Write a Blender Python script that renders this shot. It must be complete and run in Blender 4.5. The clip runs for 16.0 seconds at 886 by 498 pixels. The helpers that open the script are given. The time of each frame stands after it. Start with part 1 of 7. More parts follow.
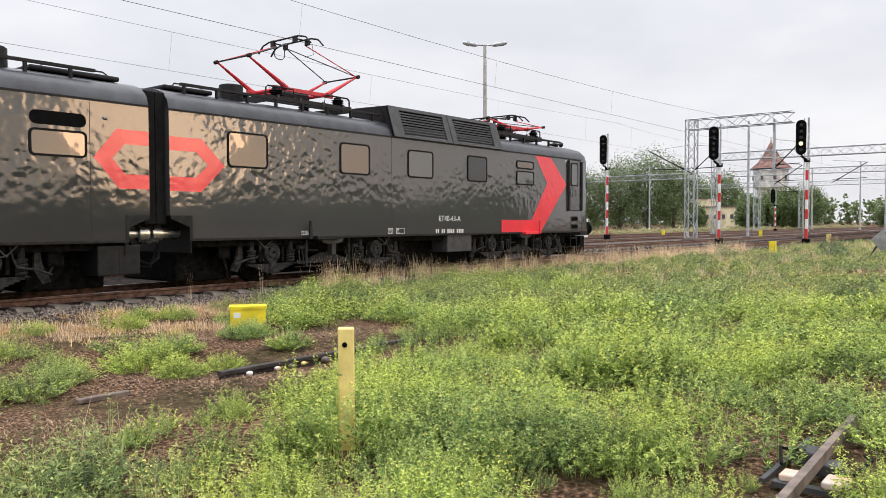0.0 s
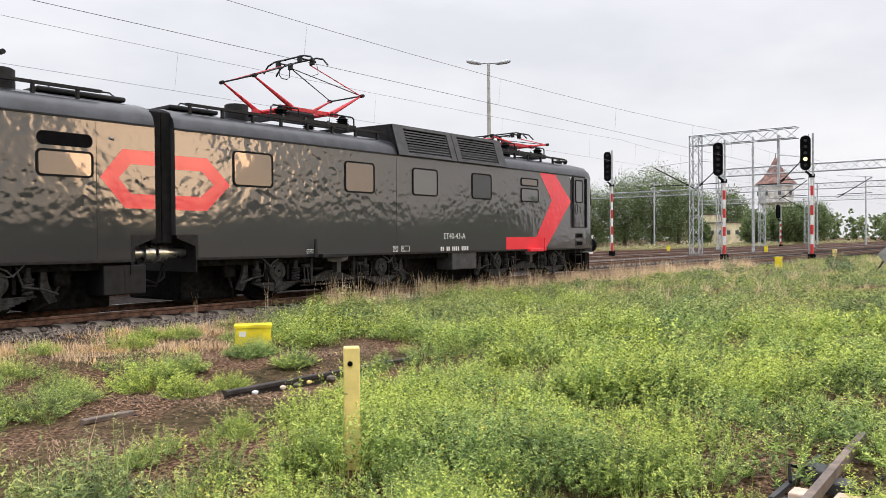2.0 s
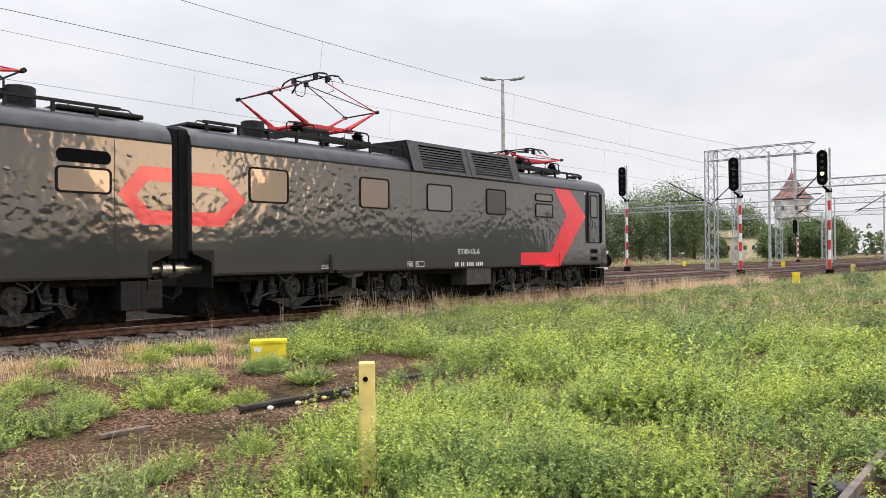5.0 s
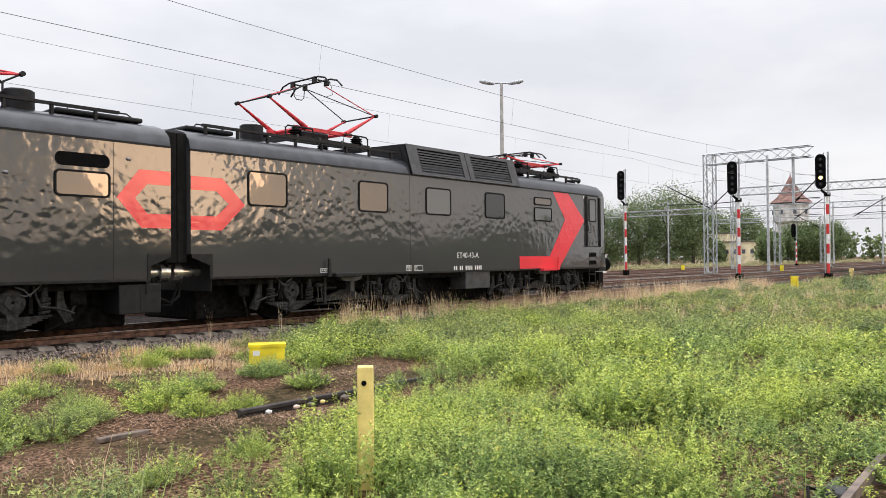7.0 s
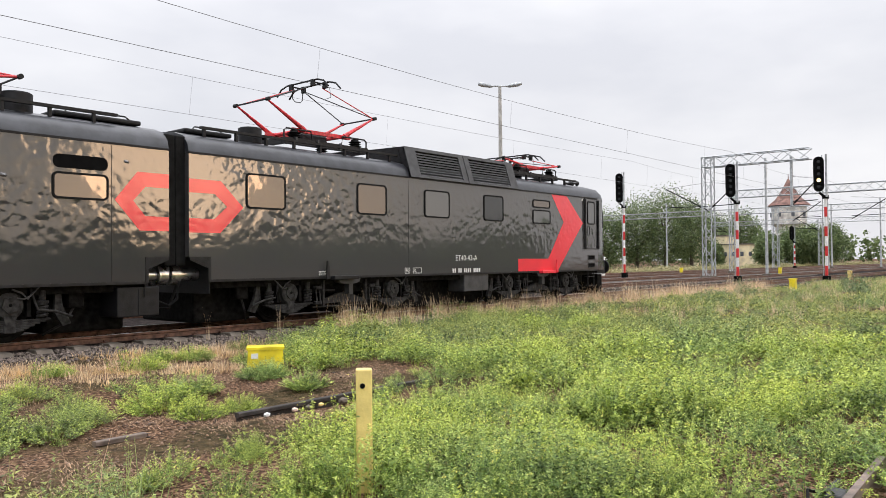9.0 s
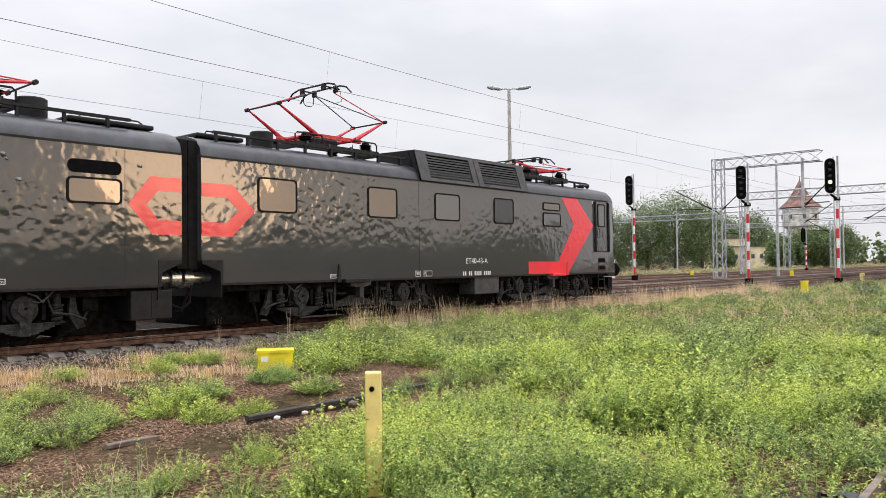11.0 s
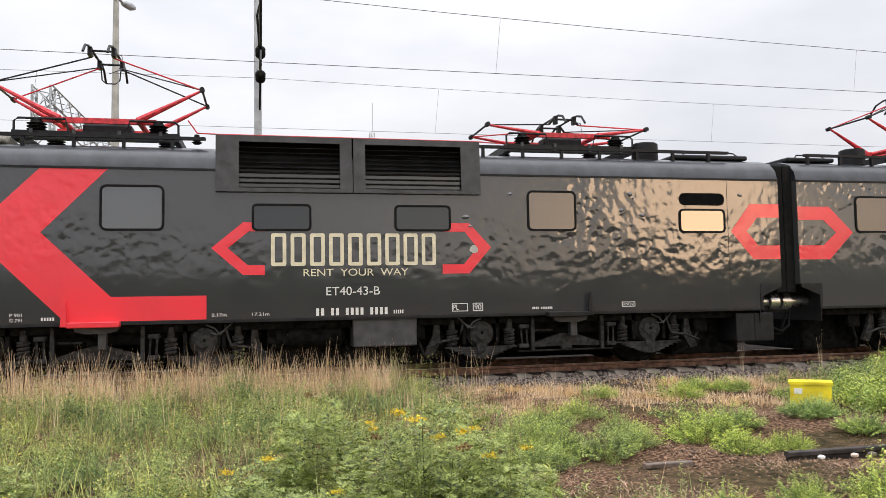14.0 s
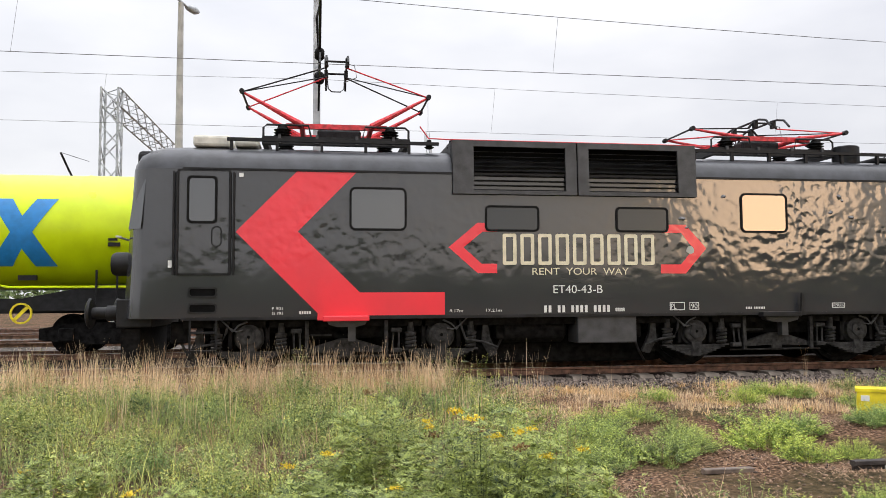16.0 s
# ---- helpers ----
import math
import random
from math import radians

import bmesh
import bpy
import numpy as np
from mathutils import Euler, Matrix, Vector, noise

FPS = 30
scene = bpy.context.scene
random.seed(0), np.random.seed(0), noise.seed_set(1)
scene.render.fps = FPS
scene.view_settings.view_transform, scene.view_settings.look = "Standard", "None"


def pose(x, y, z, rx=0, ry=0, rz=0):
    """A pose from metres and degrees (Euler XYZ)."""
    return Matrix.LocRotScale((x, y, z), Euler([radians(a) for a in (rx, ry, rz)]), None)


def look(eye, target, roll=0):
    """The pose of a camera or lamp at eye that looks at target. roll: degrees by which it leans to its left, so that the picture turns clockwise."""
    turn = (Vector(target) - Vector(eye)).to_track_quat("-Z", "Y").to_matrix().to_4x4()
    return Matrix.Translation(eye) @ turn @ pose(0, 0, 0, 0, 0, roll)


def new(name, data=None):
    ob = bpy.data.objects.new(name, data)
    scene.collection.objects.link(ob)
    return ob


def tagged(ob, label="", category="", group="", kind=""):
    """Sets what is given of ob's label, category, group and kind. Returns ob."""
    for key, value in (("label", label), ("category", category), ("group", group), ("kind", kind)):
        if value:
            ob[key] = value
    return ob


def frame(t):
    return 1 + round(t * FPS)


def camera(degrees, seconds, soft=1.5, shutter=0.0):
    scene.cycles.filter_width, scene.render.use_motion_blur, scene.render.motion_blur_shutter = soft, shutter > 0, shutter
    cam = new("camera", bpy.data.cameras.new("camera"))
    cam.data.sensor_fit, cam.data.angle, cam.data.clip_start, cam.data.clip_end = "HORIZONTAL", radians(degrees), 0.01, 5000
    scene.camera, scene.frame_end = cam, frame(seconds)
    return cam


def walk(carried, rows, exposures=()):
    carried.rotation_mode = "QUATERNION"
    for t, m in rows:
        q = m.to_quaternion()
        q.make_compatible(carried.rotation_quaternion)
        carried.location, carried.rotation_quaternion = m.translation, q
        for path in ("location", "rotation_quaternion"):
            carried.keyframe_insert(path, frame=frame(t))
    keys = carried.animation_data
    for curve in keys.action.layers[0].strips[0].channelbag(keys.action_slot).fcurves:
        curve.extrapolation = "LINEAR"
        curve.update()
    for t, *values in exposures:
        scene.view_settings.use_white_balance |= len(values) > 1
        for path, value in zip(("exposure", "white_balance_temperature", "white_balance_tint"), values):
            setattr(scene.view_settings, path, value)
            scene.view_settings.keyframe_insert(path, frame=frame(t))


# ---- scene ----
cam = camera(59.47, 16.0, soft=0.5)
PATH = [
    (0.0, look((0.014, 0.005, 1.273), (7.802, 6.269, 0.933), -0.15)),
    (0.5, look((0.012, 0.005, 1.275), (7.808, 6.263, 1.000), -0.10)),
    (1.0, look((0.009, 0.005, 1.279), (7.809, 6.259, 1.062), -0.11)),
    (1.5, look((0.006, 0.002, 1.280), (7.794, 6.273, 1.117), -0.24)),
    (2.0, look((0.010, 0.003, 1.279), (7.763, 6.318, 1.163), -0.47)),
    (2.5, look((0.008, 0.007, 1.279), (7.719, 6.373, 1.211), -0.59)),
    (3.0, look((0.007, 0.004, 1.278), (7.683, 6.413, 1.258), -0.68)),
    (3.5, look((0.006, 0.002, 1.278), (7.659, 6.438, 1.293), -0.66)),
    (4.0, look((0.000, 0.002, 1.278), (7.644, 6.450, 1.318), -0.59)),
    (6.5, look((-0.000, -0.000, 1.279), (7.640, 6.450, 1.410), -0.50)),
    (7.0, look((0.000, -0.000, 1.280), (7.646, 6.444, 1.413), -0.49)),
    (7.5, look((0.004, 0.004, 1.279), (7.655, 6.441, 1.412), -0.49)),
    (8.0, look((0.006, 0.004, 1.278), (7.662, 6.436, 1.412), -0.48)),
    (8.5, look((0.006, 0.006, 1.281), (7.665, 6.434, 1.425), -0.48)),
    (9.0, look((0.007, 0.007, 1.278), (7.665, 6.436, 1.445), -0.52)),
    (11.5, look((0.003, -0.000, 1.281), (7.505, 6.607, 1.521), -0.73)),
    (12.0, look((-0.000, 0.002, 1.283), (7.117, 7.022, 1.551), -0.94)),
    (12.5, look((-0.004, 0.024, 1.277), (6.266, 7.807, 1.614), -1.25)),
    (13.0, look((-0.028, 0.079, 1.284), (4.953, 8.739, 1.724), -1.37)),
    (13.5, look((-0.082, 0.109, 1.291), (3.325, 9.495, 1.841), -1.29)),
    (14.0, look((-0.101, 0.131, 1.288), (2.126, 9.860, 1.900), -0.99)),
    (14.5, look((-0.104, 0.130, 1.290), (1.528, 9.976, 1.913), -0.69)),
    (15.0, look((-0.114, 0.111, 1.292), (1.282, 9.994, 1.912), -0.53)),
    (15.5, look((-0.140, 0.094, 1.290), (1.228, 9.981, 1.907), -0.44)),
    (16.0, look((-0.130, 0.096, 1.293), (1.410, 9.958, 1.906), -0.34)),
]
walk(cam, PATH)
# travel of the locomotive along the track, metres
TRAVEL = [(0.0, 0.000), (9.0, 0.000), (10.4, 0.006), (11.5, 0.137), (12.0, 0.299), (12.5, 0.525), (13.0, 0.847), (13.5, 1.239), (14.0, 1.732), (14.5, 2.321), (15.0, 2.997), (15.5, 3.809), (16.0, 4.684)]

# ---- world, sun ----
scene.view_settings.exposure = 0.5
SUN_AZ, SUN_EL = 149.0, 8.5          # clockwise from +y, degrees
world = bpy.data.worlds.new("world")
scene.world = world
world.use_nodes = True
wn, wl = world.node_tree.nodes, world.node_tree.links
wn.clear()
sky = wn.new("ShaderNodeTexSky")
sky.sky_type, sky.sun_disc = "NISHITA", False
sky.sun_elevation, sky.sun_rotation = radians(SUN_EL), radians(SUN_AZ)
sky.air_density, sky.dust_density, sky.ozone_density = 1.0, 2.5, 1.0
tc = wn.new("ShaderNodeTexCoord")
mp = wn.new("ShaderNodeMapping")
mp.inputs["Scale"].default_value = (1.2, 1.2, 3.2)
wl.new(tc.outputs["Generated"], mp.inputs["Vector"])
cloud = wn.new("ShaderNodeTexNoise")
cloud.inputs["Scale"].default_value, cloud.inputs["Detail"].default_value = 2.2, 5.0
wl.new(mp.outputs["Vector"], cloud.inputs["Vector"])
ramp = wn.new("ShaderNodeValToRGB")
ramp.color_ramp.elements[0].position, ramp.color_ramp.elements[0].color = 0.34, (5.8, 5.85, 6.3, 1)
ramp.color_ramp.elements[1].position, ramp.color_ramp.elements[1].color = 0.66, (7.4, 7.35, 7.6, 1)
wl.new(cloud.outputs["Fac"], ramp.inputs["Fac"])
mixw = wn.new("ShaderNodeMix")
mixw.data_type = "RGBA"
mixw.inputs["Factor"].default_value = 0.89
wl.new(sky.outputs["Color"], mixw.inputs[6])
wl.new(ramp.outputs["Color"], mixw.inputs[7])
bgn = wn.new("ShaderNodeBackground")
bgn.inputs["Strength"].default_value = 0.12
# an overcast sky is brightest overhead
wsep = wn.new("ShaderNodeSeparateXYZ")
wl.new(tc.outputs["Generated"], wsep.inputs[0])
rise = wn.new("ShaderNodeMapRange")
rise.inputs["From Min"].default_value, rise.inputs["From Max"].default_value = 0.0, 1.0
rise.inputs["To Min"].default_value, rise.inputs["To Max"].default_value = 0.83, 3.9
curve = wn.new("ShaderNodeMath")
curve.operation, curve.use_clamp = "POWER", True
curve.inputs[1].default_value = 3.0
wl.new(wsep.outputs["Z"], curve.inputs[0])
wl.new(curve.outputs[0], rise.inputs["Value"])
lift = wn.new("ShaderNodeVectorMath")
lift.operation = "SCALE"
wl.new(mixw.outputs[2], lift.inputs[0])
wl.new(rise.outputs["Result"], lift.inputs["Scale"])
wl.new(lift.outputs["Vector"], bgn.inputs["Color"])
wout = wn.new("ShaderNodeOutputWorld")
wl.new(bgn.outputs["Background"], wout.inputs["Surface"])

sun = new("sun", bpy.data.lights.new("sun", "SUN"))
sun.data.energy, sun.data.angle, sun.data.color = 0.13, radians(12), (1.0, 0.64, 0.38)
sa, se = radians(SUN_AZ), radians(SUN_EL)
sun.matrix_world = look((60 * math.sin(sa), 60 * math.cos(sa), 60 * math.tan(se)), (0, 0, 0))

# ---- materials ----
def material(name, color, rough=0.6, metal=0.0, vary=0.12, scale=6.0, bump=0.0, bump_scale=40.0, color2=None,
             spec=0.5, coat=0.0, random_tint=0.0):
    m = bpy.data.materials.new(name)
    m.use_nodes = True
    n, l = m.node_tree.nodes, m.node_tree.links
    b = n["Principled BSDF"]
    b.inputs["Roughness"].default_value, b.inputs["Metallic"].default_value = rough, metal
    b.inputs["Specular IOR Level"].default_value, b.inputs["Coat Weight"].default_value = spec, coat
    co = n.new("ShaderNodeTexCoord")
    tx = n.new("ShaderNodeTexNoise")
    tx.inputs["Scale"].default_value, tx.inputs["Detail"].default_value = scale, 6.0
    l.new(co.outputs["Object"], tx.inputs["Vector"])
    rp = n.new("ShaderNodeValToRGB")
    dark = [max(0, c * (1 - vary * 2)) for c in color]
    lite = color2 or [min(1, c * (1 + vary * 2)) for c in color]
    rp.color_ramp.elements[0].position, rp.color_ramp.elements[1].position = 0.32, 0.68
    rp.color_ramp.elements[0].color, rp.color_ramp.elements[1].color = (*dark, 1), (*lite, 1)
    l.new(tx.outputs["Fac"], rp.inputs["Fac"])
    out = rp.outputs["Color"]
    if random_tint:
        oi = n.new("ShaderNodeObjectInfo")
        hs = n.new("ShaderNodeHueSaturation")
        ma = n.new("ShaderNodeMapRange")
        ma.inputs["To Min"].default_value, ma.inputs["To Max"].default_value = 1 - random_tint, 1 + random_tint
        l.new(oi.outputs["Random"], ma.inputs["Value"])
        l.new(ma.outputs["Result"], hs.inputs["Value"])
        l.new(out, hs.inputs["Color"])
        out = hs.outputs["Color"]
    l.new(out, b.inputs["Base Color"])
    mr = n.new("ShaderNodeMapRange")
    mr.inputs["To Min"].default_value, mr.inputs["To Max"].default_value = rough * 0.8, min(1, rough * 1.2)
    l.new(tx.outputs["Fac"], mr.inputs["Value"])
    l.new(mr.outputs["Result"], b.inputs["Roughness"])
    if bump:
        t2 = n.new("ShaderNodeTexNoise")
        t2.inputs["Scale"].default_value, t2.inputs["Detail"].default_value = bump_scale, 4.0
        l.new(co.outputs["Object"], t2.inputs["Vector"])
        bp = n.new("ShaderNodeBump")
        bp.inputs["Strength"].default_value, bp.inputs["Distance"].default_value = bump, 0.02
        l.new(t2.outputs["Fac"], bp.inputs["Height"])
        l.new(bp.outputs["Normal"], b.inputs["Normal"])
    return m


def paint(name, color, rough=0.16, wave=0.011, spec=0.95, calm=None):
    """Old glossy paint on hammered, dented sheet steel; stiffer below the waist line.
    calm: (x from, x to, least, most), how the dents grow along the body."""
    m = bpy.data.materials.new(name)
    m.use_nodes = True
    n, l = m.node_tree.nodes, m.node_tree.links
    b = n["Principled BSDF"]
    co = n.new("ShaderNodeTexCoord")

    def noise_at(scale, detail, src):
        t = n.new("ShaderNodeTexNoise")
        t.inputs["Scale"].default_value, t.inputs["Detail"].default_value = scale, detail
        l.new(src, t.inputs["Vector"])
        return t.outputs["Fac"]

    def math_of(op, u, v):
        t = n.new("ShaderNodeMath")
        t.operation = op
        for k, q in enumerate((u, v)):
            if isinstance(q, (int, float)):
                t.inputs[k].default_value = q
            else:
                l.new(q, t.inputs[k])
        return t.outputs[0]

    def range_of(v, f0, f1, t0, t1):
        t = n.new("ShaderNodeMapRange")
        for key, q in (("From Min", f0), ("From Max", f1), ("To Min", t0), ("To Max", t1)):
            t.inputs[key].default_value = q
        l.new(v, t.inputs["Value"])
        return t.outputs["Result"]

    obj = co.outputs["Object"]
    dents = n.new("ShaderNodeTexVoronoi")
    dents.feature = "SMOOTH_F1"
    dents.inputs["Scale"].default_value, dents.inputs["Smoothness"].default_value = 6.5, 0.9
    wob = n.new("ShaderNodeVectorMath")
    wob.operation = "MULTIPLY_ADD"
    wtex = n.new("ShaderNodeTexNoise")
    wtex.inputs["Scale"].default_value = 3.0
    l.new(obj, wtex.inputs["Vector"])
    l.new(wtex.outputs["Color"], wob.inputs[0])
    wob.inputs[1].default_value = (0.25, 0.25, 0.18)
    l.new(obj, wob.inputs[2])
    l.new(wob.outputs["Vector"], dents.inputs["Vector"])
    h = math_of("ADD", math_of("MULTIPLY", dents.outputs["Distance"], 0.55), noise_at(2.8, 2.0, obj))
    h = math_of("ADD", h, math_of("MULTIPLY", noise_at(12.0, 2.0, obj), 0.05))
    sep = n.new("ShaderNodeSeparateXYZ")
    l.new(obj, sep.inputs[0])
    stiff = range_of(sep.outputs["Z"], 1.5, 2.3, 0.1, 0.75)
    strength = math_of("MULTIPLY", stiff, range_of(noise_at(0.45, 1.0, obj), 0.36, 0.62, 0.4, 1.3))
    if calm:
        strength = math_of("MULTIPLY", strength, range_of(sep.outputs["X"], *calm))
    bp = n.new("ShaderNodeBump")
    bp.inputs["Distance"].default_value = wave
    l.new(strength, bp.inputs["Strength"])
    l.new(h, bp.inputs["Height"])
    l.new(bp.outputs["Normal"], b.inputs["Normal"])
    dirt = noise_at(1.3, 8.0, obj)
    rp = n.new("ShaderNodeValToRGB")
    rp.color_ramp.elements[0].position, rp.color_ramp.elements[1].position = 0.35, 0.75
    rp.color_ramp.elements[0].color = (*color, 1)
    rp.color_ramp.elements[1].color = (*[c * 0.85 + 0.008 for c in color], 1)
    l.new(dirt, rp.inputs["Fac"])
    l.new(rp.outputs["Color"], b.inputs["Base Color"])
    l.new(range_of(dirt, 0.0, 1.0, rough * 0.6, rough * 1.6), b.inputs["Roughness"])
    b.inputs["Specular IOR Level"].default_value = spec
    return m


M_BODY = paint("faded_black_paint", (0.064, 0.063, 0.064), 0.07, 0.02, 1.0)
M_BODYB = paint("fresh_black_paint", (0.038, 0.039, 0.042), 0.08, 0.017, 1.0, calm=(-1.5, 3.0, 0.8, 1.15))
M_RED = paint("red_paint", (0.9, 0.05, 0.07), 0.17, 0.016, 0.6)
M_LETTER = material("cream_lettering", (0.72, 0.66, 0.48), 0.5, vary=0.06)
M_WHITE = material("white_lettering", (0.7, 0.7, 0.68), 0.6, vary=0.05)
M_ROOF = material("roof_paint", (0.028, 0.030, 0.035), 0.3, vary=0.25, scale=3, bump=0.15, bump_scale=9)
M_DARK = material("black_steel", (0.010, 0.010, 0.011), 0.55, vary=0.3, scale=7, bump=0.2, spec=0.3)
M_GRIME = material("grimy_steel", (0.009, 0.0086, 0.0082), 0.8, vary=0.4, scale=9, bump=0.4, bump_scale=30, spec=0.08)
M_DUST = material("dusty_steel", (0.032, 0.031, 0.03), 0.75, vary=0.35, scale=11, bump=0.4, bump_scale=30, spec=0.2)
M_GREYBOX = material("grey_metal", (0.05, 0.05, 0.052), 0.6, vary=0.2, scale=5, bump=0.15)
M_RUBBER = material("black_rubber", (0.012, 0.012, 0.012), 0.8, vary=0.2, bump=0.2, spec=0.1)
M_PRED = material("red_frame_paint", (0.6, 0.035, 0.045), 0.5, vary=0.2, scale=12)
M_RAIL = material("rusty_rail", (0.16, 0.083, 0.055), 0.75, vary=0.3, scale=8, bump=0.3, bump_scale=60)
M_RAILTOP = material("worn_rail_head", (0.28, 0.25, 0.23), 0.35, metal=0.8, vary=0.2, scale=6)
M_CONC = material("concrete", (0.17, 0.145, 0.12), 0.9, vary=0.22, scale=5, bump=0.5, bump_scale=25, random_tint=0.12, spec=0.15)
# rust-brown near stone, darkened further for shade under the locomotive; far stone lighter
M_STONE = material("shaded_ballast_stone", (0.026, 0.021, 0.019), 0.95, vary=0.5, scale=9, bump=0.4, bump_scale=40, spec=0.02)
M_FARSTONE = material("unshaded_ballast", (0.11, 0.096, 0.086), 0.95, vary=0.5, scale=9, bump=0.4, bump_scale=40, spec=0.05)
M_STEEL = material("polished_steel", (0.5, 0.5, 0.5), 0.28, metal=0.9, vary=0.2, scale=6)
M_GRAVEL = material("loose_ballast", (0.16, 0.13, 0.11), 0.95, vary=0.5, scale=14, bump=0.3, bump_scale=60, spec=0.15)
M_GALV = material("galvanised_steel", (0.42, 0.44, 0.45), 0.5, metal=0.3, vary=0.15, scale=4)
M_POLE = material("concrete_pole", (0.42, 0.41, 0.38), 0.85, vary=0.1, scale=3, bump=0.2)
M_WIRE = material("wire", (0.11, 0.11, 0.12), 0.6, vary=0.1)
M_YELLOW = material("yellow_paint", (0.82, 0.66, 0.02), 0.5, vary=0.12, scale=4, bump=0.1)
M_PALEYEL = material("faded_yellow_paint", (0.8, 0.62, 0.22), 0.6, vary=0.1, scale=5, bump=0.15)
M_TANK = material("lime_yellow_paint", (0.62, 0.78, 0.0), 0.3, vary=0.05, scale=1.5)
M_BLUE = material("blue_paint", (0.02, 0.22, 0.55), 0.35, vary=0.06)
M_SIGRED = material("signal_red", (0.62, 0.03, 0.03), 0.5, vary=0.1)
M_SIGWHITE = material("signal_white", (0.75, 0.75, 0.73), 0.5, vary=0.08)
# signal paint, also used on plates that imitate shaded openings
M_DEEPBLACK = material("signal_and_void_black", (0.006, 0.006, 0.006), 0.9, vary=0.2, spec=0.05)
M_CREAM = material("cream_housing", (0.6, 0.58, 0.5), 0.5, vary=0.1)


def mirror_glass(name, tint, rough=0.03, metal=0.75):
    m = bpy.data.materials.new(name)
    m.use_nodes = True
    n, l = m.node_tree.nodes, m.node_tree.links
    b = n["Principled BSDF"]
    b.inputs["Base Color"].default_value = (*tint, 1)
    b.inputs["Roughness"].default_value, b.inputs["Metallic"].default_value = rough, metal
    t2 = n.new("ShaderNodeTexNoise")
    t2.inputs["Scale"].default_value = 2.0
    co = n.new("ShaderNodeTexCoord")
    l.new(co.outputs["Object"], t2.inputs["Vector"])
    bp = n.new("ShaderNodeBump")
    bp.inputs["Strength"].default_value, bp.inputs["Distance"].default_value = 0.4, 0.01
    l.new(t2.outputs["Fac"], bp.inputs["Height"])
    l.new(bp.outputs["Normal"], b.inputs["Normal"])
    return m


M_GLASS = mirror_glass("filmed_glass", (0.18, 0.16, 0.145))
M_GLASSDARK = mirror_glass("smoked_glass", (0.05, 0.055, 0.06), 0.05, 0.3)
M_GLASSCAB = mirror_glass("cab_glass", (0.15, 0.155, 0.16), 0.03, 0.6)


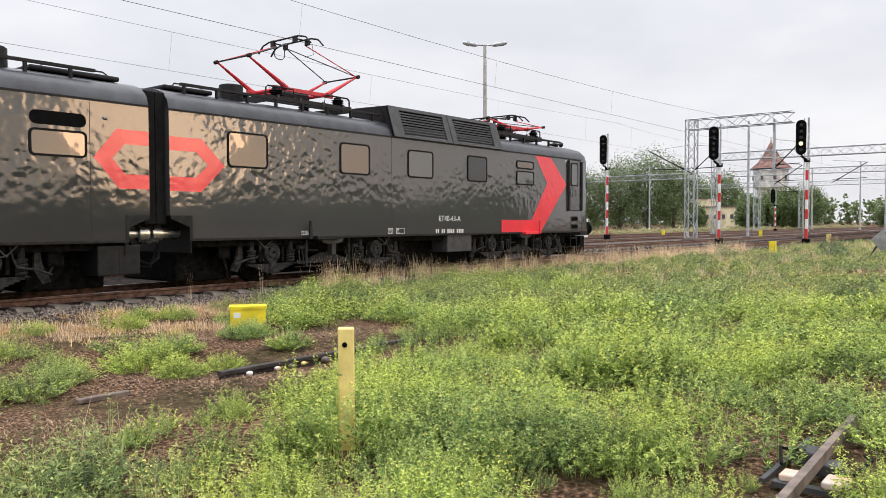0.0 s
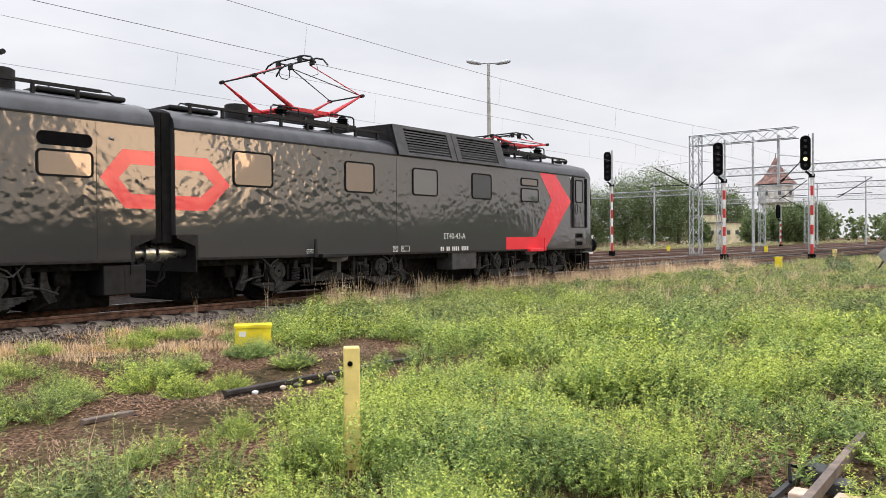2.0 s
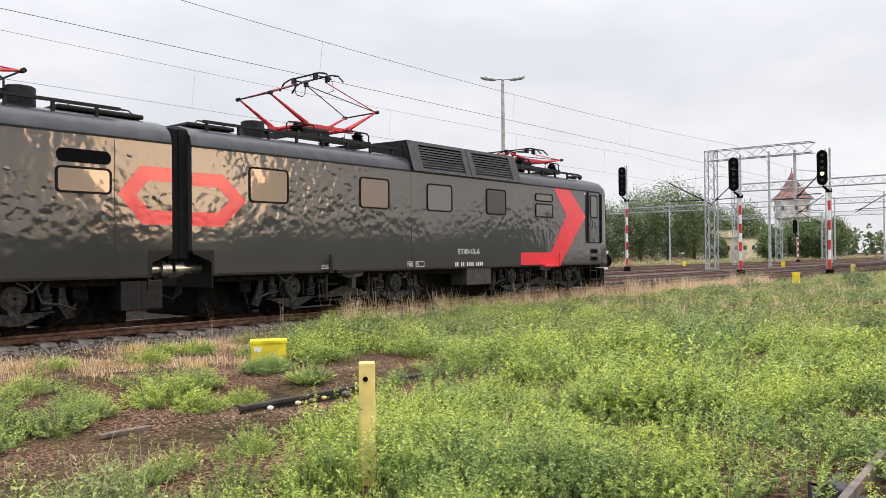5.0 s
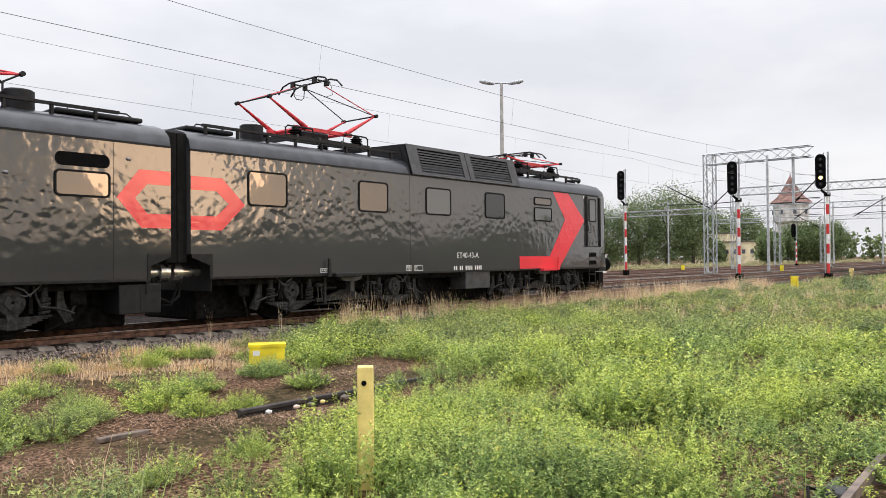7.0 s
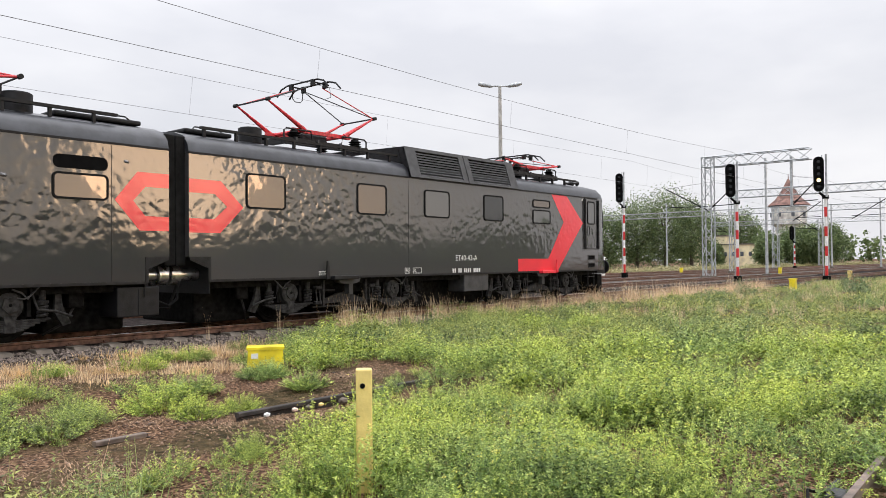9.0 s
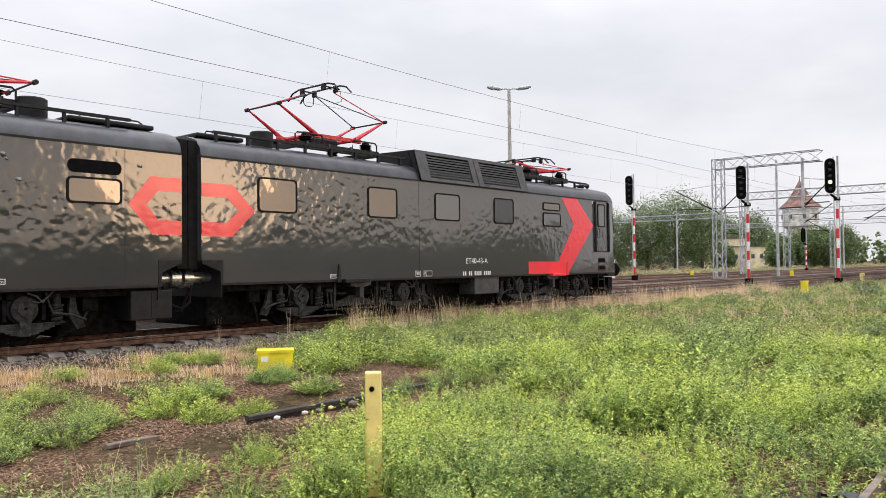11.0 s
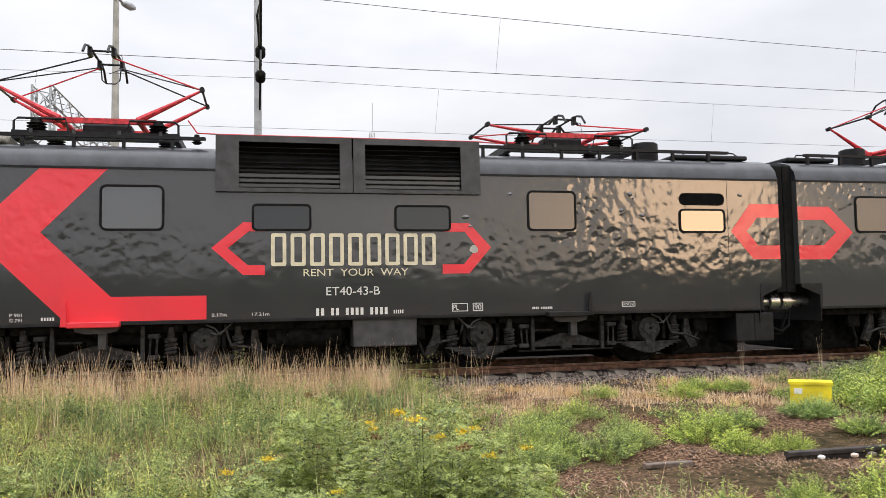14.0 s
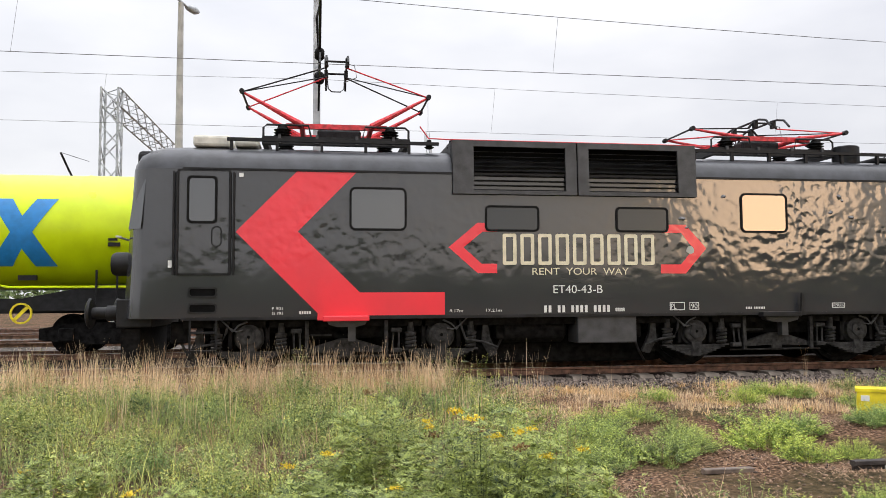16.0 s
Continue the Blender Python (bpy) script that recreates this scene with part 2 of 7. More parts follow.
# ---- mesh building ----
class Mesh:
    """A bmesh with shapes added in world coordinates."""

    def __init__(self):
        self.bm = bmesh.new()

    def hull(self, pts, faces):
        vs = [self.bm.verts.new(p) for p in pts]
        for f in faces:
            try:
                self.bm.faces.new([vs[i] for i in f])
            except ValueError:
                pass
        return self

    def box(self, x0, x1, y0, y1, z0, z1, bevel=0.0):
        if bevel:
            r = bmesh.ops.create_cube(self.bm, size=1.0)
            for v in r["verts"]:
                v.co = Vector(((x0 + x1) / 2 + v.co.x * (x1 - x0), (y0 + y1) / 2 + v.co.y * (y1 - y0), (z0 + z1) / 2 + v.co.z * (z1 - z0)))
            es = list({e for v in r["verts"] for e in v.link_edges})
            bmesh.ops.bevel(self.bm, geom=es, offset=bevel, segments=2, affect="EDGES", profile=0.5)
            return self
        p = [(x, y, z) for x in (x0, x1) for y in (y0, y1) for z in (z0, z1)]
        return self.hull(p, [(0, 1, 3, 2), (4, 6, 7, 5), (0, 4, 5, 1), (2, 3, 7, 6), (0, 2, 6, 4), (1, 5, 7, 3)])

    def tube(self, pts, r, seg=8, r2=None, caps=True):
        """A round bar through the points; r2: the radius at the far end."""
        pts = [Vector(p) for p in pts]
        rings = []
        n = len(pts)
        for i, p in enumerate(pts):
            d = (pts[min(i + 1, n - 1)] - pts[max(i - 1, 0)]).normalized()
            a = d.orthogonal().normalized() if abs(d.z) < 0.95 else Vector((1, 0, 0))
            a = (a - d * a.dot(d)).normalized()
            if abs(d.z) < 0.95:
                a = Vector((0, 0, 1)) - d * d.z
                a.normalize()
            b = d.cross(a)
            rr = r if r2 is None else r + (r2 - r) * i / (n - 1)
            rings.append([self.bm.verts.new(p + (a * math.cos(2 * math.pi * k / seg) + b * math.sin(2 * math.pi * k / seg)) * rr) for k in range(seg)])
        for u, v in zip(rings, rings[1:]):
            for k in range(seg):
                self.bm.faces.new((u[k], u[(k + 1) % seg], v[(k + 1) % seg], v[k]))
        if caps:
            self.bm.faces.new(rings[0][::-1])
            self.bm.faces.new(rings[-1])
        return self

    def lathe(self, c, axis, profile, seg=20):
        """A turned shape: profile rows of (distance along axis, radius)."""
        c, d = Vector(c), Vector(axis).normalized()
        a = d.orthogonal().normalized()
        b = d.cross(a)
        rings = []
        for s, r in profile:
            rings.append([self.bm.verts.new(c + d * s + (a * math.cos(2 * math.pi * k / seg) + b * math.sin(2 * math.pi * k / seg)) * max(r, 1e-4)) for k in range(seg)])
        for u, v in zip(rings, rings[1:]):
            for k in range(seg):
                self.bm.faces.new((u[k], u[(k + 1) % seg], v[(k + 1) % seg], v[k]))
        self.bm.faces.new(rings[0][::-1])
        self.bm.faces.new(rings[-1])
        return self

    def slab(self, poly, y0, y1):
        """A plate with an outline in x and z, from y0 to y1."""
        n = len(poly)
        f = [self.bm.verts.new((x, y0, z)) for x, z in poly]
        g = [self.bm.verts.new((x, y1, z)) for x, z in poly]
        self.bm.faces.new(f)
        self.bm.faces.new(g[::-1])
        for k in range(n):
            self.bm.faces.new((f[k], g[k], g[(k + 1) % n], f[(k + 1) % n]))
        return self

    def ring(self, outer, inner, y0, y1):
        """A frame between two outlines of as many points."""
        n = len(outer)
        v = [[self.bm.verts.new((x, y, z)) for x, z in poly] for poly in (outer, inner) for y in (y0, y1)]
        o0, o1, i0, i1 = v
        for k in range(n):
            j = (k + 1) % n
            for q in ((o0[k], o0[j], i0[j], i0[k]), (o1[j], o1[k], i1[k], i1[j]), (o0[j], o0[k], o1[k], o1[j]), (i0[k], i0[j], i1[j], i1[k])):
                self.bm.faces.new(q)
        return self

    def sweep(self, section, x0, x1):
        """A profile in y and z run along x."""
        n = len(section)
        f = [self.bm.verts.new((x0, y, z)) for y, z in section]
        g = [self.bm.verts.new((x1, y, z)) for y, z in section]
        self.bm.faces.new(f)
        self.bm.faces.new(g[::-1])
        for k in range(n):
            self.bm.faces.new((f[k], g[k], g[(k + 1) % n], f[(k + 1) % n]))
        return self


def rounded(x0, x1, z0, z1, r, seg=4):
    out = []
    for cx, cz, a0 in ((x1 - r, z1 - r, 0), (x0 + r, z1 - r, 90), (x0 + r, z0 + r, 180), (x1 - r, z0 + r, 270)):
        for k in range(seg + 1):
            a = radians(a0 + 90 * k / seg)
            out.append((cx + r * math.cos(a), cz + r * math.sin(a)))
    return out


def base_of(ob):
    p = Vector((0, 0, 0))
    while ob is not None:
        p += ob.location
        ob = ob.parent
    return p


def part(name, me, mat, parent=None, label="", smooth=False):
    """Links a Mesh as one object under its thing or part; the shape is given in world coordinates."""
    bm = me.bm
    bmesh.ops.recalc_face_normals(bm, faces=bm.faces)
    if parent is not None:
        bmesh.ops.translate(bm, verts=bm.verts, vec=-base_of(parent))
    data = bpy.data.meshes.new(name)
    bm.to_mesh(data)
    bm.free()
    if smooth:
        data.polygons.foreach_set("use_smooth", [True] * len(data.polygons))
        data.set_sharp_from_angle(angle=radians(40))
    data.materials.append(mat)
    ob = new(name, data)
    ob.parent = parent
    if label:
        ob["label"] = label
    return ob


def thing(name, loc, label, category, group="", kind=""):
    ob = new(name)
    ob.location = loc
    ob.empty_display_size = 0.2
    return tagged(ob, label, category, group, kind)


def raw_mesh(name, verts, faces, mats, mat_index=None, parent=None):
    """A mesh from numpy arrays; faces is an (n, 3) or (n, 4) array."""
    data = bpy.data.meshes.new(name)
    k = faces.shape[1]
    data.vertices.add(len(verts))
    data.vertices.foreach_set("co", np.ascontiguousarray(verts, np.float32).ravel())
    data.loops.add(faces.size)
    data.loops.foreach_set("vertex_index", np.ascontiguousarray(faces, np.int32).ravel())
    data.polygons.add(len(faces))
    data.polygons.foreach_set("loop_start", np.arange(0, faces.size, k, dtype=np.int32))
    for m in mats:
        data.materials.append(m)
    if mat_index is not None:
        data.polygons.foreach_set("material_index", np.ascontiguousarray(mat_index, np.int32))
    data.update(calc_edges=True)
    data.validate()
    ob = new(name, data)
    ob.parent = parent
    return ob

# ---- ground ----
YT = 14.56                      # centre of the locomotive's track
G = -0.2                        # level of the yard; rail heads lie at 0
TRACKS = (YT, 20.2, 25.6, 31.0, 36.4)
rng = np.random.default_rng(7)


def ground_material():
    m = bpy.data.materials.new("yard_soil")
    m.use_nodes = True
    n, l = m.node_tree.nodes, m.node_tree.links
    b = n["Principled BSDF"]
    b.inputs["Roughness"].default_value = 0.95
    b.inputs["Specular IOR Level"].default_value = 0.1
    geo = n.new("ShaderNodeNewGeometry")

    def noise_of(scale, detail=6.0):
        t = n.new("ShaderNodeTexNoise")
        t.inputs["Scale"].default_value, t.inputs["Detail"].default_value = scale, detail
        l.new(geo.outputs["Position"], t.inputs["Vector"])
        return t.outputs["Fac"]

    def ramp_of(fac, stops):
        r = n.new("ShaderNodeValToRGB")
        while len(r.color_ramp.elements) < len(stops):
            r.color_ramp.elements.new(0.5)
        for e, (p, c) in zip(r.color_ramp.elements, stops):
            e.position, e.color = p, (*c, 1)
        l.new(fac, r.inputs["Fac"])
        return r.outputs["Color"]

    fine = ramp_of(noise_of(30, 9.0), [(0.36, (0.03, 0.017, 0.01)), (0.5, (0.13, 0.074, 0.045)), (0.66, (0.38, 0.235, 0.145))])
    green = ramp_of(noise_of(9), [(0.35, (0.035, 0.03, 0.014)), (0.7, (0.15, 0.105, 0.055))])
    mask = n.new("ShaderNodeMapRange")
    mask.inputs["From Min"].default_value, mask.inputs["From Max"].default_value = 0.45, 0.6
    l.new(noise_of(0.8), mask.inputs["Value"])
    mx = n.new("ShaderNodeMix")
    mx.data_type = "RGBA"
    l.new(mask.outputs["Result"], mx.inputs["Factor"])
    l.new(fine, mx.inputs[6])
    l.new(green, mx.inputs[7])
    l.new(mx.outputs[2], b.inputs["Base Color"])
    bp = n.new("ShaderNodeBump")
    bp.inputs["Strength"].default_value, bp.inputs["Distance"].default_value = 1.0, 0.09
    l.new(noise_of(22), bp.inputs["Height"])
    l.new(bp.outputs["Normal"], b.inputs["Normal"])
    return m


def height(x, y):
    """The yard's surface: gentle humps in the weeds, flat under the tracks."""
    h = 0.06 * np.sin(x * 0.9 + 1.0) * np.sin(y * 1.1) + 0.03 * np.sin(x * 2.3 + y * 1.7)
    return G + h * np.clip((11.0 - y) / 3.0, 0, 1) * np.clip((60 - x) / 20, 0, 1)


def axis_steps(lo, hi, fine_lo, fine_hi, fine):
    inner = np.arange(fine_lo, fine_hi + 1e-6, fine)
    out_hi = fine_hi + np.cumsum(np.geomspace(fine, (hi - fine_hi) * 0.25, 28))
    out_lo = fine_lo - np.cumsum(np.geomspace(fine, (fine_lo - lo) * 0.25, 28))
    return np.concatenate([out_lo[::-1], inner, out_hi])


gx, gy = axis_steps(-1500, 1500, -12, 45, 0.5), axis_steps(-1500, 1500, -3, 16, 0.5)
X, Y = np.meshgrid(gx, gy, indexing="ij")
gv = np.stack([X, Y, height(X, Y)], -1).reshape(-1, 3)
ii = np.arange(len(gx) * len(gy)).reshape(len(gx), len(gy))
gf = np.stack([ii[:-1, :-1], ii[1:, :-1], ii[1:, 1:], ii[:-1, 1:]], -1).reshape(-1, 4)
ground = raw_mesh("ground", gv, gf, [ground_material()])
tagged(ground, "brown yard soil with dry straw and moss", "ground", kind="structure")

# ballast beds, one per track
RAIL_SECTION = [(-0.036, 0.0), (-0.03, 0.006), (0.03, 0.006), (0.036, 0.0), (0.036, -0.03), (0.009, -0.045), (0.009, -0.125), (0.07, -0.145), (0.07, -0.158), (-0.07, -0.158), (-0.07, -0.145), (-0.009, -0.125), (-0.009, -0.045), (-0.036, -0.03)]


def track(yc, x0, x1, sleepers):
    t = thing("railway_track", (0, yc, 0), "rusty rails on concrete sleepers in dark stone ballast", "track", "yard tracks", "structure")
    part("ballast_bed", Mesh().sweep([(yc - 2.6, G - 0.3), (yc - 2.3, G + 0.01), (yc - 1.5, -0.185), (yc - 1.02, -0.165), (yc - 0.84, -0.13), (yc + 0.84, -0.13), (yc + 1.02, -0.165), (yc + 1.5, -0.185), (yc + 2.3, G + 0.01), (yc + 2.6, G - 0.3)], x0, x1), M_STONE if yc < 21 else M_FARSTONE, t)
    for s in (-0.755, 0.755):
        part("rail", Mesh().sweep([(yc + s + a, z - 0.006) for a, z in RAIL_SECTION], x0, x1), M_RAIL, t)
        part("rail_head", Mesh().box(x0, x1, yc + s - 0.03, yc + s + 0.03, 0.0, 0.004), M_RAILTOP, t, "worn shiny running surface")
    if sleepers:
        slp = bpy.data.meshes.new("sleeper")
        me = Mesh().sweep([(-1.34, -0.35), (-1.34, -0.17), (-1.26, -0.115), (-0.95, -0.115), (-0.86, -0.155), (0.86, -0.155), (0.95, -0.115), (1.26, -0.115), (1.34, -0.17), (1.34, -0.35)], -0.13, 0.13)
        bmesh.ops.recalc_face_normals(me.bm, faces=me.bm.faces)
        me.bm.to_mesh(slp)
        slp.materials.append(M_CONC)
        clip = bpy.data.meshes.new("rail_clip")
        me = Mesh().box(-0.07, 0.07, -0.11, -0.04, -0.155, -0.13).box(-0.02, 0.02, -0.085, -0.055, -0.13, -0.08).box(-0.05, 0.05, -0.09, -0.02, -0.125, -0.105)
        bmesh.ops.recalc_face_normals(me.bm, faces=me.bm.faces)
        me.bm.to_mesh(clip)
        clip.materials.append(M_RAIL)
        for k in range(int((sleepers[1] - sleepers[0]) / 0.62)):
            x = sleepers[0] + k * 0.62
            o = new("sleeper", slp)
            o.parent, o.location = t, (x, 0, 0)
            if x < 26:
                for s in (-0.755, 0.755):
                    c = new("rail_clip", clip)
                    c.parent, c.location = t, (x, s, 0)
    return t


track(TRACKS[0], -140, 420, (-9.3, 60))
for yc in TRACKS[1:]:
    track(yc, -140, 420, (30.0, 75) if yc < 24 else None)

part_ = thing("ballast_field", (0, 28, G), "dark stone ballast spread between the yard tracks", "ballast", kind="structure")
for y0, y1 in zip((YT, 20.2, 25.6, 31.0, 36.4), (20.2, 25.6, 31.0, 36.4, 41.8)):
    # near strips use the darkened stone, standing in for the locomotive's shade
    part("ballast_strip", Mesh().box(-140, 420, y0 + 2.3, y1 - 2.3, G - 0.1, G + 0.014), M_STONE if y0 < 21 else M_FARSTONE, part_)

# ---- the locomotive ----
# near side at y = NEAR; each section's own numbers are x along the track at rest
NEAR, HALF = 13.08, 1.48
SILL, GUTTER = 0.96, 3.40


def loco_section(name, label, xr, xf, sgn, base):
    """The shell from the inner end xr to the cab xf; sgn: which way the cab faces."""
    L = thing(name, (base, YT, 0), label, "locomotive", "twin-section locomotive")
    sect = [(-HALF, SILL), (-HALF, GUTTER), (-1.43, 3.58), (-1.28, 3.74), (-0.95, 3.84), (-0.5, 3.89), (0, 3.90), (0.5, 3.89), (0.95, 3.84), (1.28, 3.74), (1.43, 3.58), (HALF, GUTTER), (HALF, SILL)]
    # stations along the body: the cab end narrows with a rounded plan and raked front
    st = [(xr, 1.0, 1.42), (xr + sgn * 0.46, 1.0, 1.42), (xr + sgn * 0.461, 1.0, SILL)]
    for d, k in ((1.0, 1.0), (0.62, 0.985), (0.36, 0.94), (0.16, 0.86), (0.04, 0.76), (0.0, 0.66)):
        st.append((xf - sgn * d, k, SILL))
    for which, lo, hi, mat, lab in (("body_shell", 0, 1, M_BODYB if sgn < 0 else M_BODY, "glossy black dented steel side"), ("roof", 1, 12, M_ROOF, "dark grey curved roof sheet")):
        me = Mesh()
        rows = []
        for i, (x, k, low) in enumerate(st):
            row = []
            idx = range(1, 12) if which == "roof" else (0, 1, 11, 12)
            for j in idx:
                y, z = sect[j]
                zz = low if j in (0, 12) else z
                xx = x
                if i > 3 and z > 2.1:
                    xx = x - sgn * (z - 2.1) * 0.13 * (i - 3) / 5      # rake of the front
                if which == "roof" and i > 3:
                    zz = GUTTER + (z - GUTTER) * (0.35 + 0.65 * (k - 0.66) / 0.34) if z > GUTTER else z
                row.append(me.bm.verts.new((xx, YT + y * k, zz)))
            rows.append(row)
        for u, v in zip(rows, rows[1:]):
            n = len(u)
            for j in range(n if which != "roof" else n - 1):
                if which != "roof" and j == 1:
                    continue
                me.bm.faces.new((u[j], u[(j + 1) % n], v[(j + 1) % n], v[j]))
        me.bm.faces.new(rows[0][::-1])
        me.bm.faces.new(rows[-1])
        part(which, me, mat, L, lab, smooth=True)
    # gutter strip under the roof
    a, b = sorted((xr, xf - sgn * 1.0))
    part("gutter", Mesh().box(a, b, NEAR - 0.02, NEAR + 0.01, GUTTER - 0.02, GUTTER + 0.015), M_DARK, L)
    a, b = sorted((xr + sgn * 0.465, xf - sgn * 1.0))
    part("sill_beam", Mesh().box(a, b, NEAR - 0.006, NEAR + 0.05, SILL - 0.03, SILL + 0.02).box(a, b, YT + HALF - 0.05, YT + HALF + 0.006, SILL - 0.03, SILL + 0.02), M_DARK, L)
    part("floor_frame", Mesh().box(a, b, YT - 1.3, YT + 1.3, 0.8, SILL - 0.035), M_GRIME, L)
    return L


def window(L, x0, x1, z0, z1, glass, r=0.07, y=NEAR):
    w = part("window", Mesh().ring(rounded(x0 - 0.035, x1 + 0.035, z0 - 0.035, z1 + 0.035, r + 0.03), rounded(x0, x1, z0, z1, r), y - 0.022, y + 0.01), M_RUBBER, L)
    part("pane", Mesh().slab(rounded(x0 + 0.002, x1 - 0.002, z0 + 0.002, z1 - 0.002, r), y - 0.012, y - 0.004), glass, w)
    return w


def decal(L, name, poly, mat, lift, label=""):
    return part(name, Mesh().slab(poly, NEAR - lift, NEAR - lift + 0.002), mat, L, label)


def lettering(L, body, x0, x1, z0, z1, mat, lift=0.008):
    cu = bpy.data.curves.new("lettering", "FONT")
    cu.body, cu.align_x = body, "LEFT"
    tmp = bpy.data.objects.new("tmp", cu)
    data = bpy.data.meshes.new_from_object(tmp)
    bpy.data.objects.remove(tmp)
    co = np.zeros(len(data.vertices) * 3, np.float32)
    data.vertices.foreach_get("co", co)
    co = co.reshape(-1, 3)
    lo, hi = co.min(0), co.max(0)
    out = np.zeros_like(co)
    out[:, 0] = x0 + (co[:, 0] - lo[0]) / (hi[0] - lo[0]) * (x1 - x0)
    out[:, 2] = z0 + (co[:, 1] - lo[1]) / (hi[1] - lo[1]) * (z1 - z0)
    out[:, 1] = NEAR - lift
    out -= np.array(base_of(L), np.float32)
    data.vertices.foreach_set("co", out.ravel())
    bm = bmesh.new()
    bm.from_mesh(data)
    todo = set(bm.faces)
    while todo:                                  # every letter is a part of its own
        heap, island = [todo.pop()], []
        while heap:
            f = heap.pop()
            island.append(f)
            near = {g for e in f.edges for g in e.link_faces} & todo
            todo -= near
            heap.extend(near)
        vs = sorted({v for f in island for v in f.verts}, key=lambda v: v.index)
        at = {v: k for k, v in enumerate(vs)}
        one = bpy.data.meshes.new("letter")
        one.from_pydata([tuple(v.co) for v in vs], [], [[at[v] for v in f.verts] for f in sorted(island, key=lambda f: f.index)])
        one.materials.append(mat)
        new("letter", one).parent = L
    bm.free()
    bpy.data.meshes.remove(data)


def bars(L, x0, x1, z0, z1, n, mat, lift=0.008, gaps=()):
    """A row of plain bars in place of writing."""
    w = (x1 - x0) / n
    for k in range(n):
        if k not in gaps:
            part("marking_bar", Mesh().slab([(x0 + k * w, z0), (x0 + (k + 0.6) * w, z0), (x0 + (k + 0.6) * w, z1), (x0 + k * w, z1)], NEAR - lift, NEAR - lift + 0.002), mat, L, "plain pale bar")


def frame_mark(L, x0, x1, z0, z1, mat):
    t = 0.012
    return part("marking_frame", Mesh().ring([(x0, z0), (x1, z0), (x1, z1), (x0, z1)], [(x0 + t, z0 + t), (x1 - t, z0 + t), (x1 - t, z1 - t), (x0 + t, z1 - t)], NEAR - 0.008, NEAR - 0.006), mat, L)


def wheel_set(L, x):
    w = part("wheel", Mesh().lathe((x, YT - 0.69, 0.625), (0, -1, 0), [(0, 0.655), (0.03, 0.655), (0.035, 0.625), (0.13, 0.62), (0.135, 0.54), (0.09, 0.52), (0.08, 0.2), (0.16, 0.16), (0.2, 0.1)], 32), M_GRIME, L, "grimy steel wheel", smooth=True)
    part("far_wheel", Mesh().lathe((x, YT + 0.69, 0.625), (0, 1, 0), [(0, 0.655), (0.03, 0.655), (0.035, 0.625), (0.13, 0.62)], 24), M_GRIME, L)
    part("axle", Mesh().tube([(x, YT - 0.7, 0.625), (x, YT + 0.7, 0.625)], 0.09, 10), M_GRIME, L)
    return w


def coil(c, r, h, turns=5, wire=0.022):
    pts = []
    for k in range(turns * 8 + 1):
        a = 2 * math.pi * k / 8
        pts.append((c[0] + r * math.cos(a), c[1] + r * math.sin(a), c[2] + h * k / (turns * 8)))
    return Mesh().tube(pts, wire, 5)


def hexagon(x, z, r, turn=0.0):
    return [(x + r * math.cos(k * math.pi / 3 + turn), z + r * math.sin(k * math.pi / 3 + turn)) for k in range(6)]


